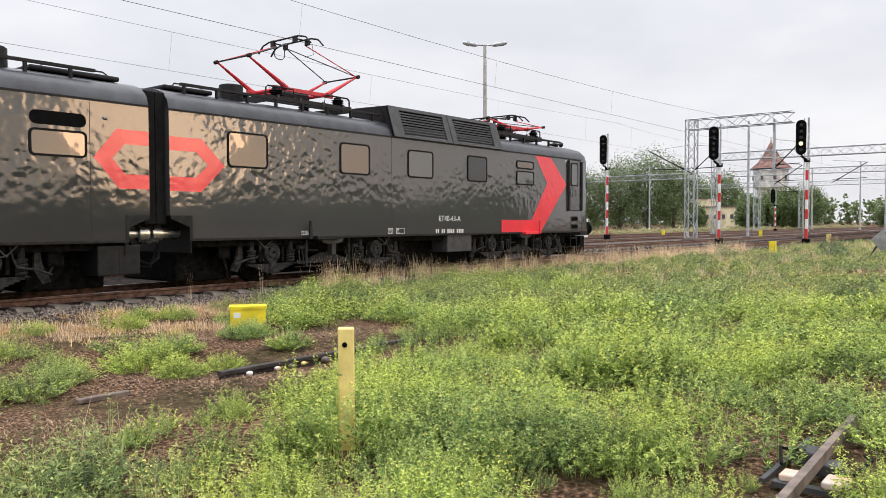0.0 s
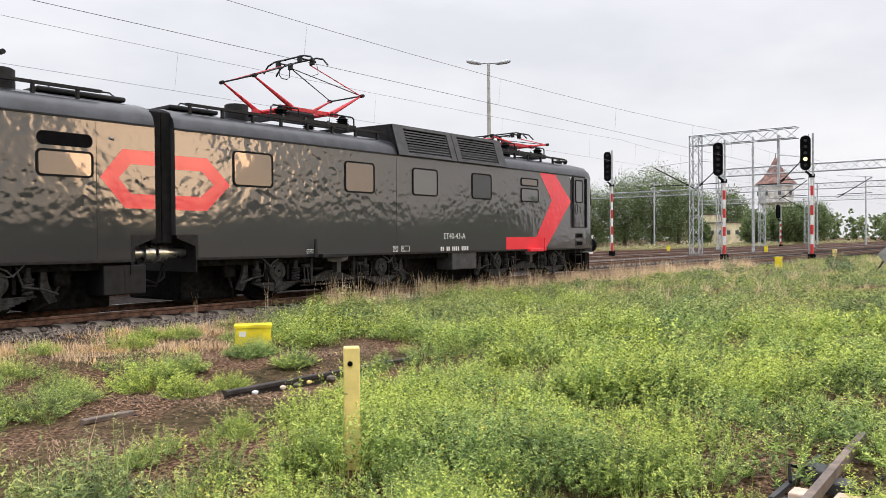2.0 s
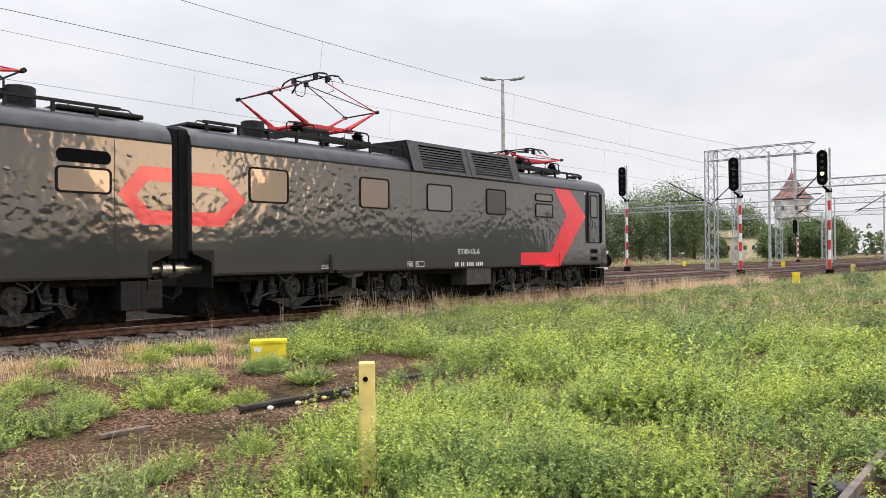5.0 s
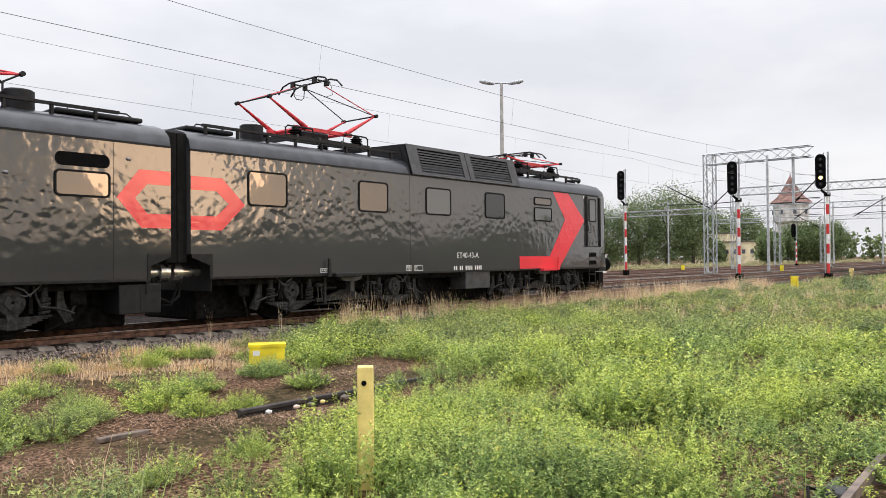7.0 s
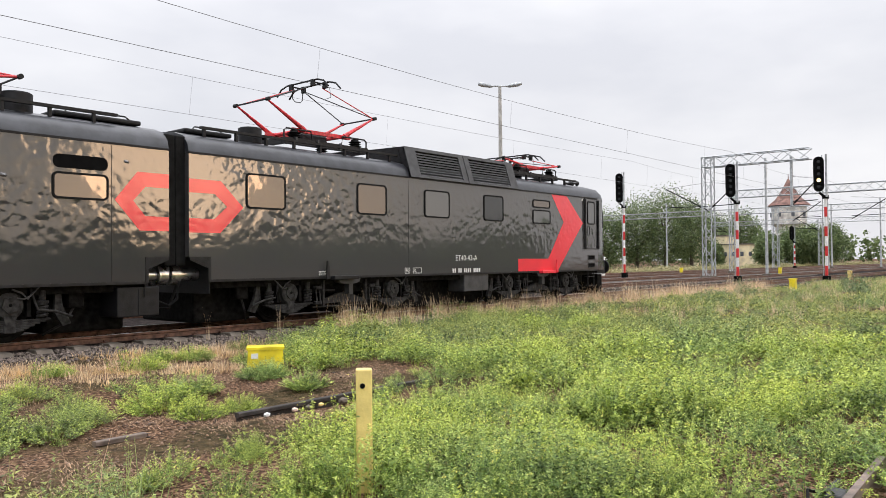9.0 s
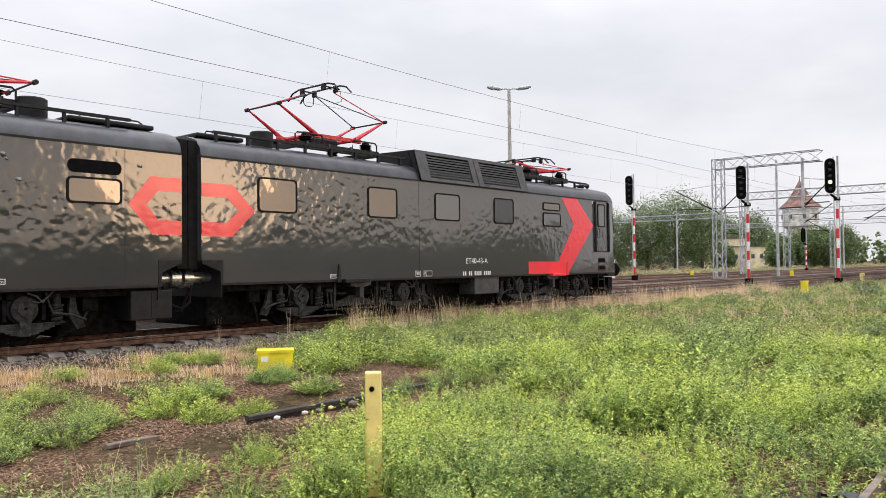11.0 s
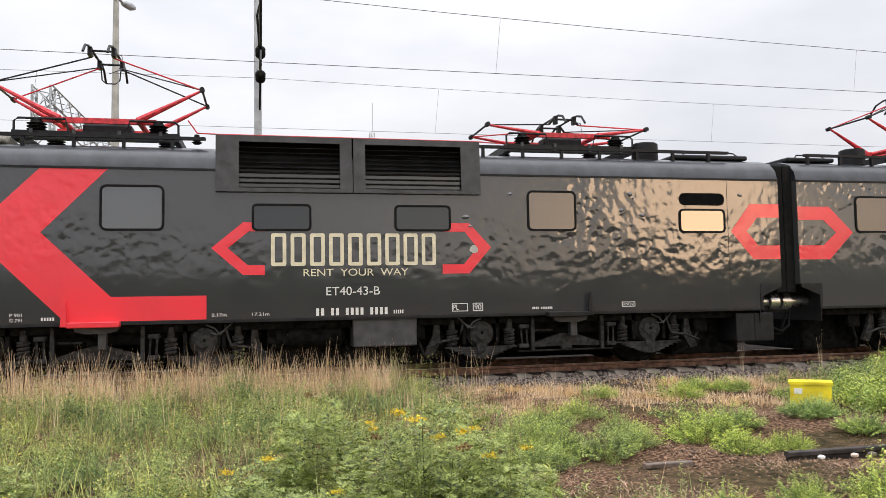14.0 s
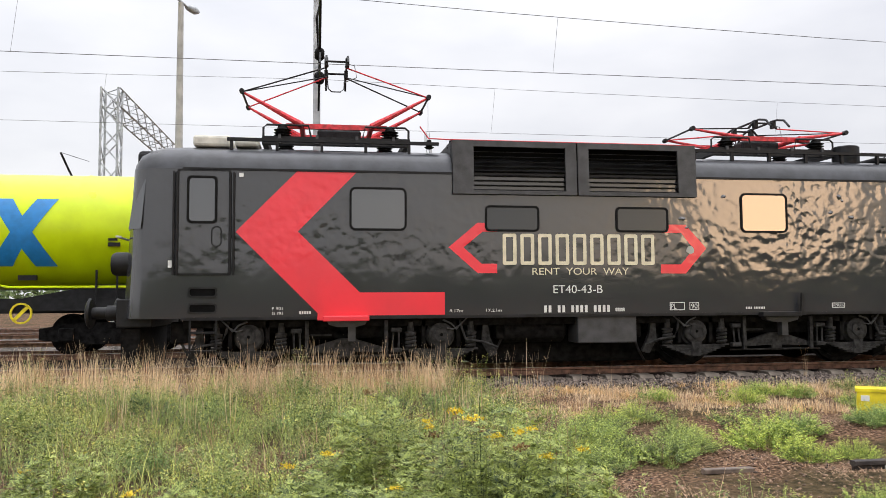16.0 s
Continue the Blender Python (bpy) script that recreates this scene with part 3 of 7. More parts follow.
def bogie(L, xc, wb=3.2):
    """Two axles with drum-shaped boxes on stepped leaf springs, coils at their ends, a slung bolster between."""
    ybf = NEAR + 0.16
    for s in (-1, 1):
        wheel_set(L, xc + s * wb / 2)
    part("bogie_frame", Mesh().slab([(xc - 2.5, 0.70), (xc - 2.4, 0.86), (xc + 2.4, 0.86), (xc + 2.5, 0.70), (xc + 1.1, 0.68), (xc + 0.8, 0.6), (xc - 0.8, 0.6), (xc - 1.1, 0.68)], ybf + 0.2, ybf + 0.3), M_GRIME, L)
    for s in (-1, 1):
        x = xc + s * wb / 2
        box = part("axle_box", Mesh().lathe((x, ybf + 0.2, 0.64), (0, -1, 0), [(0, 0.25), (0.1, 0.25), (0.12, 0.215), (0.2, 0.21), (0.22, 0.17)], 20).slab([(x - 0.1, 0.46), (x + 0.1, 0.46), (x + 0.06, 0.3), (x - 0.06, 0.3)], ybf - 0.03, ybf + 0.12), M_DUST, L, "round dusty axle box", smooth=True)
        part("cover", Mesh().slab(hexagon(x, 0.65, 0.135, 0.26), ybf - 0.045, ybf - 0.018), M_DUST, box, "six-sided cover plate")
        part("hub_cap", Mesh().lathe((x, ybf - 0.045, 0.65), (0, -1, 0), [(0, 0.028), (0.015, 0.022)], 8), M_DEEPBLACK, box)
        for k in range(6):
            w = 0.64 - 0.085 * k
            z1 = 0.42 - 0.032 * k
            part("spring_leaf", Mesh().slab([(x - w, z1 - 0.03), (x - w, z1 - 0.004), (x - 0.1, z1 - 0.018), (x + 0.1, z1 - 0.018), (x + w, z1 - 0.004), (x + w, z1 - 0.03), (x + 0.1, z1 - 0.044), (x - 0.1, z1 - 0.044)], ybf + 0.0, ybf + 0.1), M_DUST, L)
        part("spring_buckle", Mesh().box(x - 0.09, x + 0.09, ybf - 0.015, ybf + 0.12, 0.2, 0.42, 0.012), M_DUST, L)
        for q in (-0.52, 0.52):
            part("spring", coil((x + q, ybf + 0.05, 0.42), 0.078, 0.25, 4, 0.026), M_DUST, L, smooth=True)
            part("spring_cup", Mesh().lathe((x + q, ybf + 0.05, 0.67), (0, 0, 1), [(0, 0.1), (0.03, 0.1), (0.035, 0.06), (0.2, 0.05)], 12), M_DUST, L, smooth=True)
        for q in (-0.3, 0.3):
            part("horn_guide", Mesh().box(x + q - 0.03, x + q + 0.03, ybf + 0.02, ybf + 0.14, 0.45, 0.9), M_GRIME, L)
        part("brake_hanger", Mesh().slab([(x + s * 0.74, 0.86), (x + s * 0.82, 0.86), (x + s * 0.86, 0.6), (x + s * 1.0, 0.3), (x + s * 0.86, 0.26), (x + s * 0.72, 0.5)], ybf + 0.06, ybf + 0.14), M_DUST, L)
        part("brake_shoe", Mesh().slab([(x + s * 0.66, 0.3), (x + s * 0.62, 0.62), (x + s * 0.68, 0.84), (x + s * 0.76, 0.84), (x + s * 0.72, 0.6), (x + s * 0.78, 0.3)], ybf + 0.2, ybf + 0.34), M_GRIME, L)
        part("brake_pipe", Mesh().tube([(x + s * 0.98, ybf - 0.02, 0.42), (x + s * 0.7, ybf - 0.04, 0.52), (x + s * 0.42, ybf - 0.04, 0.56), (x + s * 0.36, ybf - 0.03, 0.72), (x + s * 0.32, ybf, 0.9)], 0.022, 8), M_DUST, L, smooth=True)
        part("cable", Mesh().tube([(x + s * 0.36, ybf - 0.02, 0.86), (x + s * 0.25, ybf - 0.06, 0.74), (x + s * 0.16, ybf - 0.06, 0.84), (x + s * 0.02, ybf - 0.04, 0.9)], 0.016, 6).tube([(x + s * 0.44, ybf - 0.03, 0.93), (x + s * 0.3, ybf - 0.07, 0.8), (x + s * 0.2, ybf - 0.06, 0.74), (x + s * 0.1, ybf - 0.02, 0.76)], 0.013, 6), M_GREYBOX, L, smooth=True)
        part("sand_box", Mesh().box(x + s * 1.12 - 0.14, x + s * 1.12 + 0.14, ybf + 0.12, ybf + 0.4, 0.55, 0.9, 0.03), M_GRIME, L)
        part("sand_pipe", Mesh().tube([(x + s * 1.1, ybf + 0.2, 0.56), (x + s * 0.98, ybf + 0.25, 0.3), (x + s * 0.74, YT - 0.75, 0.09)], 0.022, 6), M_DUST, L)
        part("post_bracket", Mesh().box(xc + s * 0.66 - 0.03, xc + s * 0.66 + 0.03, ybf - 0.02, ybf + 0.05, 0.32, 0.9), M_DUST, L)
        for q in (0.78, 0.88):
            part("swing_link", Mesh().tube([(xc + s * q, ybf + 0.0, 0.72), (xc + s * (q - 0.015), ybf - 0.02, 0.42)], 0.018, 8), M_DUST, L)
        for q in (0.36, 0.7):
            part("link_pin", Mesh().box(xc + s * 0.83 - 0.09, xc + s * 0.83 + 0.09, ybf - 0.05, ybf + 0.06, q, q + 0.075, 0.015), M_DUST, L)
    part("spring_plank", Mesh().slab([(xc - 0.62, 0.36), (xc - 0.62, 0.44), (xc - 0.12, 0.60), (xc + 0.12, 0.60), (xc + 0.62, 0.44), (xc + 0.62, 0.36), (xc + 0.1, 0.38), (xc + 0.1, 0.32), (xc - 0.1, 0.32), (xc - 0.1, 0.38)], ybf + 0.05, ybf + 0.15), M_DUST, L)
    part("tie_rod", Mesh().tube([(xc - 0.9, ybf + 0.1, 0.3), (xc + 0.9, ybf + 0.1, 0.3)], 0.018, 6).tube([(xc - 0.6, ybf + 0.08, 0.66), (xc - 0.25, ybf + 0.08, 0.66)], 0.018, 6), M_DUST, L)
    part("bolster", Mesh().slab([(xc - 0.34, 0.92), (xc + 0.34, 0.92), (xc + 0.30, 0.84), (xc + 0.15, 0.8), (xc - 0.15, 0.8), (xc - 0.30, 0.84)], NEAR + 0.0, NEAR + 0.25).box(xc + 0.02, xc + 0.14, NEAR + 0.05, NEAR + 0.2, 0.56, 0.81), M_GREYBOX, L, "dull grey suspension bracket")
    # added beam, hides the bright ground beyond the bogie
    part("far_screen_beam", Mesh().box(xc - 2.4, xc + 2.4, YT + 0.95, YT + 1.05, 0.02, 0.34), M_GRIME, L)
    part("far_bogie_frame", Mesh().box(xc - 2.2, xc + 2.2, YT + 1.1, YT + 1.2, 0.3, 0.8), M_GRIME, L)
    for q in (-0.8, 0.8):
        part("traction_motor", Mesh().box(xc + q - 0.35, xc + q + 0.35, YT - 0.6, YT + 0.6, 0.25, 0.8, 0.1), M_GRIME, L)


def pantograph(L, xc, raised, name="pantograph"):
    y0, y1 = YT - 0.62, YT + 0.62
    P = part(name, Mesh().box(xc - 1.3, xc + 1.3, y0 - 0.12, y0 + 0.02, 3.98, 4.12).box(xc - 1.3, xc + 1.3, y1 - 0.02, y1 + 0.12, 3.98, 4.12).box(xc - 1.3, xc - 1.2, y0, y1, 3.98, 4.12).box(xc + 1.2, xc + 1.3, y0, y1, 3.98, 4.12), M_DARK, L, "black base frame of the roof current collector")
    for sx in (-0.95, 0.95):
        for y in (y0, y1):
            part("insulator", Mesh().lathe((xc + sx, y, 4.12), (0, 0, 1), [(0, 0.1), (0.03, 0.16), (0.05, 0.1), (0.08, 0.16), (0.1, 0.1), (0.13, 0.16), (0.15, 0.1), (0.2, 0.08)], 12), M_RUBBER, P, "brown ribbed insulator")
    part("rail_loop", Mesh().tube([(xc - 1.28, y0 - 0.06, 4.1), (xc - 1.28, y0 - 0.06, 4.28), (xc - 1.22, y0 - 0.06, 4.33), (xc - 0.5, y0 - 0.06, 4.33), (xc - 0.45, y0 - 0.06, 4.1)], 0.02, 6), M_DARK, P)
    part("rail_loop", Mesh().tube([(xc + 1.28, y0 - 0.06, 4.1), (xc + 1.28, y0 - 0.06, 4.28), (xc + 1.22, y0 - 0.06, 4.33), (xc + 0.5, y0 - 0.06, 4.33), (xc + 0.45, y0 - 0.06, 4.1)], 0.02, 6), M_DARK, P)
    for q in (-1.0, -0.35, 0.35, 1.0):
        part("frame_rib", Mesh().box(xc + q - 0.025, xc + q + 0.025, y0 - 0.16, y0 - 0.12, 3.99, 4.14), M_GREYBOX, P)
    zb = 4.36
    base = Mesh().box(xc - 0.9, xc + 0.9, y0 + 0.1, y0 + 0.17, zb - 0.05, zb + 0.04).box(xc - 0.9, xc + 0.9, y1 - 0.17, y1 - 0.1, zb - 0.05, zb + 0.04)
    base.tube([(xc - 0.62, y0, zb), (xc - 0.62, y1, zb)], 0.05, 8).tube([(xc + 0.62, y0, zb), (xc + 0.62, y1, zb)], 0.05, 8)
    part("red_cradle", base, M_PRED, P, "red painted cradle")
    part("drive", Mesh().box(xc - 0.35, xc + 0.45, YT - 0.18, YT + 0.18, 4.16, 4.38, 0.04), M_DARK, P)
    if raised:
        kz, kx, hz, hx = 4.93, 1.66, 5.5, 0.17
    else:
        kz, kx, hz, hx = 4.5, 1.62, 4.6, 0.3
    for s in (-1, 1):
        for y in (y0 + 0.02, y1 - 0.02):
            w = 0.06 if raised else 0.042
            part("lower_arm", Mesh().tube([(xc + s * 0.62, y, zb), (xc + s * kx, y * 0.94 + YT * 0.06, kz)], w, 8, 0.02), M_PRED, P, "red tapered lower arm")
            part("knee", Mesh().lathe((xc + s * kx, y, kz), (0, 1, 0), [(-0.05, 0.045), (0.05, 0.045)], 10), M_DARK, P)
            yy = YT + (y - YT) * 0.55
            part("upper_arm", Mesh().tube([(xc + s * kx, y * 0.94 + YT * 0.06, kz), (xc + s * hx, yy, hz)], 0.014, 6), M_PRED if s * (y - YT) < 0 else M_DARK, P)
        part("cross_brace", Mesh().tube([(xc + s * kx, y0 + 0.05, kz), (xc + s * hx, YT + 0.3, hz)], 0.012, 5).tube([(xc + s * kx, y0 + 0.1, kz), (xc + s * kx, y1 - 0.1, kz)], 0.02, 6), M_DARK, P)
    h = Mesh()
    zc = hz + 0.13
    for s in (-1, 1):
        x = xc + s * 0.19
        h.tube([(x, YT - 0.95, zc - 0.22), (x, YT - 0.78, zc - 0.06), (x, YT - 0.55, zc), (x, YT + 0.55, zc), (x, YT + 0.78, zc - 0.06), (x, YT + 0.95, zc - 0.22)], 0.022, 6)
        h.tube([(xc + s * hx, YT - 0.35, hz), (x, YT - 0.35, zc)], 0.025, 6).tube([(xc + s * hx, YT + 0.35, hz), (x, YT + 0.35, zc)], 0.025, 6)
    h.tube([(xc - 0.19, YT - 0.4, zc - 0.04), (xc + 0.19, YT - 0.4, zc - 0.04)], 0.02, 6).tube([(xc - 0.19, YT + 0.4, zc - 0.04), (xc + 0.19, YT + 0.4, zc - 0.04)], 0.02, 6)
    part("collector_head", h, M_DARK, P, "black collector head with horn ends")
    part("wire_loop", Mesh().tube([(xc - 0.17, YT + 0.4, hz + 0.02), (xc - 0.15, YT + 0.4, hz - 0.2), (xc - 0.08, YT + 0.4, hz - 0.26), (xc + 0.08, YT + 0.4, hz - 0.26), (xc + 0.15, YT + 0.4, hz - 0.2), (xc + 0.17, YT + 0.4, hz + 0.02)], 0.012, 6), M_DARK, P)
    for s in (-1, 1):
        for y in (YT - 0.4, YT + 0.4):
            part("head_spring_box", Mesh().box(xc + s * 0.19 - 0.035, xc + s * 0.19 + 0.035, y - 0.06, y + 0.06, zc - 0.14, zc + 0.02, 0.01), M_DARK, P)
    part("shunt_cable", Mesh().tube([(xc + 0.2, YT - 0.4, hz + 0.05), (xc + 0.32, YT - 0.42, hz + 0.02), (xc + 0.36, YT - 0.42, hz - 0.2), (xc + 0.12, YT - 0.4, hz - 0.3)], 0.009, 5), M_WIRE, P)
    return P


def louvre(L, x0, x1, zb, zt, yb, yt, open_grille):
    """The roof-edge air intake: a leaning box with two framed grilles."""
    me = Mesh()
    me.hull([(x0, yb, zb), (x1, yb, zb), (x1, yt, zt), (x0, yt, zt), (x0, YT, zb), (x1, YT, zb), (x1, YT, zt + 0.03), (x0, YT, zt + 0.03)], [(0, 1, 5, 4), (3, 2, 6, 7), (0, 3, 7, 4), (1, 2, 6, 5), (4, 5, 6, 7)])
    V = part("air_intake", me, M_DARK, L, "black sheet-metal air intake housing")

    def at(u, v, d=0.0):
        n = Vector((0, -(zt - zb), -(yb - yt))).normalized()
        q = Vector((x0 + (x1 - x0) * u, yb + (yt - yb) * v, zb + (zt - zb) * v)) + n * d
        return q

    def plate(pts, d0, d1, mat, nm, parent):
        m2 = Mesh()
        f = [m2.bm.verts.new(at(u, v, d1)) for u, v in pts]
        g = [m2.bm.verts.new(at(u, v, d0)) for u, v in pts]
        m2.bm.faces.new(f)
        m2.bm.faces.new(g[::-1])
        for k in range(len(pts)):
            m2.bm.faces.new((f[k], g[k], g[(k + 1) % len(pts)], f[(k + 1) % len(pts)]))
        return part(nm, m2, mat, parent)

    def rect(u0, u1, v0, v1):
        return [(u0, v0), (u1, v0), (u1, v1), (u0, v1)]

    # black sheet stands for the shade inside the intake
    plate(rect(0, 1, 0, 1), -0.2, -0.18, M_DEEPBLACK, "intake_dark_plate", V)
    for k, (u0, u1) in enumerate(((0.0, 0.497), (0.503, 1.0))):
        a, b = (u0 + 0.083, u1 - 0.045) if k == 0 else (u0 + 0.045, u1 - 0.077)
        for q in (rect(u0, u1, 0.0, 0.07), rect(u0, u1, 0.89, 1.0), rect(u0, a, 0.07, 0.89), rect(b, u1, 0.07, 0.89)):
            plate(q, -0.03, 0.02, M_GREYBOX, "intake_frame", V)
        n = 9
        for j in range(n):
            v = 0.08 + 0.80 * j / n
            m2 = Mesh()
            q = [at(a, v, 0.012), at(b, v, 0.012), at(b, v + (0.022 if open_grille else 0.07), -0.05 if open_grille else -0.022), at(a, v + (0.022 if open_grille else 0.07), -0.05 if open_grille else -0.022)]
            q2 = [p + Vector((0, 0.004, -0.006)) for p in q]
            m2.hull([tuple(p) for p in q + q2], [(0, 1, 2, 3), (7, 6, 5, 4), (0, 4, 5, 1), (1, 5, 6, 2), (2, 6, 7, 3), (3, 7, 4, 0)])
            part("slat", m2, M_DARK if open_grille else M_GREYBOX, V)
    return V


def buffer(L, x, sgn, y):
    part("buffer", Mesh().lathe((x, y, 1.05), (sgn, 0, 0), [(0, 0.13), (0.32, 0.13), (0.33, 0.1), (0.55, 0.1), (0.56, 0.24), (0.6, 0.25), (0.63, 0.2)], 20), M_DARK, L, "round black buffer", smooth=True)


def roof_gear(L, x0, x1):
    """The walkway rail along the roof edge."""
    me = Mesh()
    me.box(x0, x1, YT - 1.18, YT - 1.1, 3.94, 3.99)
    for k in range(int((x1 - x0) / 0.75) + 1):
        x = x0 + 0.05 + k * 0.75
        if x < x1:
            me.box(x, x + 0.05, YT - 1.17, YT - 1.11, 3.72, 3.95)
    part("roof_walkway", me, M_DARK, L, "black roof walkway strip on brackets")


XB_R, XB_F, XA_R, XA_F = 7.72, -8.05, 8.13, 24.8
B = loco_section("locomotive", "black electric locomotive section with red arrows and cream lettering", XB_R, XB_F, -1, -0.1)
A = loco_section("locomotive", "black electric locomotive section with a red chevron by its cab", XA_R, XA_F, 1, 16.4)

# section B: glazing
window(B, -4.33, -3.44, 2.44, 3.10, M_GLASSCAB)
window(B, -2.02, -1.13, 2.44, 2.82, M_GLASSDARK, 0.05)
window(B, 0.33, 1.24, 2.44, 2.82, M_GLASSDARK, 0.05)
window(B, 2.70, 3.55, 2.45, 3.10, M_GLASS)
window(B, 5.65, 6.53, 2.42, 2.80, M_GLASS, 0.06)
# flush black plate paints in the shade of the vent slot
part("vent_dark_plate", Mesh().slab(rounded(5.63, 6.56, 2.90, 3.13, 0.1), NEAR - 0.004, NEAR + 0.004), M_DEEPBLACK, B, "black plate for the shaded inside of the ventilation slot")
# section B: red arrow and bracket marks
decal(B, "red_arrow", [(-5.22, 3.39), (-4.24, 3.39), (-5.21, 2.38), (-4.19, 1.37), (-2.76, 1.37), (-2.76, 0.99), (-4.84, 0.99), (-6.21, 2.37)], M_RED, 0.004, "large red painted arrow")
decal(B, "red_bracket", [(-2.69, 2.13), (-2.19, 2.55), (-1.84, 2.55), (-1.84, 2.40), (-2.10, 2.40), (-2.43, 2.13), (-2.12, 1.85), (-1.85, 1.85), (-1.85, 1.69), (-2.19, 1.69)], M_RED, 0.004)
decal(B, "red_bracket", [(1.99, 2.13), (1.60, 2.55), (1.14, 2.55), (1.14, 2.40), (1.52, 2.40), (1.74, 2.12), (1.50, 1.84), (1.12, 1.84), (1.12, 1.68), (1.59, 1.68)], M_RED, 0.004)
decal(B, "red_bracket", [(6.68, 2.42), (7.10, 2.94), (7.715, 2.94), (7.715, 2.68), (7.25, 2.68), (7.02, 2.42), (7.25, 2.15), (7.715, 2.15), (7.715, 1.89), (7.14, 1.89)], M_RED, 0.004)
# the owner's name stands as a row of plain hollow rectangles
for k in range(9):
    x0 = -1.75 + k * 0.3135
    x1, t = x0 + 0.245, 0.06
    part("name_shape", Mesh().ring(rounded(x0, x1, 1.83, 2.37, 0.03, 2), rounded(x0 + t, x1 - t, 1.83 + t, 2.37 - t, 0.01, 2), NEAR - 0.008, NEAR - 0.006), M_LETTER, B)
lettering(B, "RENT  YOUR  WAY", -1.23, 0.52, 1.66, 1.78, M_LETTER)
lettering(B, "ET40-43-B", -0.86, 0.03, 1.34, 1.48, M_WHITE)
bars(B, -1.03, 0.19, 1.01, 1.13, 15, M_WHITE, gaps=(2, 5, 10))
bars(B, 0.26, 0.44, 1.02, 1.08, 5, M_WHITE)
frame_mark(B, 1.27, 1.55, 1.03, 1.17, M_WHITE)
lettering(B, "PL", 1.295, 1.39, 1.055, 1.145, M_WHITE)
frame_mark(B, 1.64, 1.82, 1.03, 1.17, M_WHITE)
lettering(B, "90", 1.67, 1.79, 1.055, 1.145, M_WHITE)
bars(B, 2.72, 3.1, 1.04, 1.08, 12, M_WHITE, gaps=(4,))
frame_mark(B, 4.42, 4.68, 1.05, 1.14, M_WHITE)
lettering(B, "R90m", 4.45, 4.65, 1.07, 1.12, M_WHITE)
lettering(B, "8.17m", -2.68, -2.45, 1.03, 1.08, M_WHITE)
lettering(B, "17.21m", -2.05, -1.78, 1.03, 1.08, M_WHITE)
lettering(B, "P 901", -5.62, -5.45, 1.09, 1.14, M_WHITE)
lettering(B, "G 791", -5.62, -5.45, 1.01, 1.06, M_WHITE)
bars(B, -5.18, -4.98, 1.02, 1.07, 5, M_WHITE)
louvre(B, -2.62, 1.80, 3.04, 3.97, NEAR - 0.06, NEAR - 0.02, True)

# section A
window(A, 9.45, 10.38, 2.43, 3.08, M_GLASS)
window(A, 12.52, 13.43, 2.44, 3.10, M_GLASS)
window(A, 14.88, 15.82, 2.46, 3.10, M_GLASSCAB)
window(A, 17.39, 18.26, 2.46, 3.12, M_GLASSDARK)
window(A, 19.87, 20.77, 2.95, 3.13, M_GLASS, 0.05)
window(A, 19.87, 20.79, 2.46, 2.82, M_GLASSCAB, 0.05)
decal(A, "red_arrow", [(20.9, 3.39), (21.82, 3.39), (22.86, 2.53), (21.26, 0.98), (19.04, 0.98), (19.04, 1.35), (20.7, 1.35), (21.63, 2.53)], M_RED, 0.004, "large red painted arrow")
decal(A, "red_bracket", [(8.135, 2.90), (8.83, 2.90), (9.35, 2.40), (8.81, 1.88), (8.135, 1.88), (8.135, 2.15), (8.68, 2.15), (8.97, 2.40), (8.69, 2.64), (8.135, 2.64)], M_RED, 0.004)
lettering(A, "ET40-43-A", 16.1, 17.04, 1.31, 1.46, M_WHITE)
bars(A, 15.96, 17.2, 0.99, 1.10, 15, M_WHITE, gaps=(2, 5, 10))
frame_mark(A, 14.1, 14.28, 1.0, 1.14, M_WHITE)
lettering(A, "90", 14.13, 14.25, 1.025, 1.115, M_WHITE)
frame_mark(A, 14.4, 14.72, 1.0, 1.14, M_WHITE)
lettering(A, "PL", 14.43, 14.53, 1.025, 1.115, M_WHITE)
frame_mark(A, 11.32, 11.6, 1.01, 1.10, M_WHITE)
lettering(A, "R90m", 11.35, 11.57, 1.03, 1.08, M_WHITE)
louvre(A, 14.3, 19.0, 3.41, 4.2, NEAR - 0.05, NEAR + 0.2, False)

# bogies, under-floor boxes, buffers
# unseen equipment as plain blocks, added to hide the bright ground beyond
for L, x0, x1 in ((B, -2.2, 1.3), (A, 14.4, 18.1), (B, 5.75, 7.2), (A, 8.65, 10.0)):
    part("underfloor_block", Mesh().box(x0, x1, YT - 0.8, YT + 1.2, 0.1, 0.8, 0.05), M_GRIME, L)
for L, cs in ((B, (3.43, -4.4)), (A, (12.25, 20.4))):
    for c in cs:
        bogie(L, c)
for L, x0, x1 in ((B, -0.42, 0.66), (A, 16.5, 17.6)):
    part("battery_box", Mesh().box(x0, x1, NEAR + 0.03, NEAR + 0.6, 0.47, 0.95, 0.02), M_GREYBOX, L, "grey riveted under-floor box")
part("air_tank", Mesh().lathe((-1.75, NEAR + 0.45, 0.7), (1, 0, 0), [(0, 0.1), (0.08, 0.22), (1.15, 0.22), (1.23, 0.1)], 18), M_GRIME, B, smooth=True)
part("equipment_box", Mesh().box(6.75, 7.55, NEAR + 0.05, NEAR + 0.8, 0.35, 0.88, 0.02).box(7.14, 7.16, NEAR + 0.04, NEAR + 0.06, 0.38, 0.85), M_DARK, B)
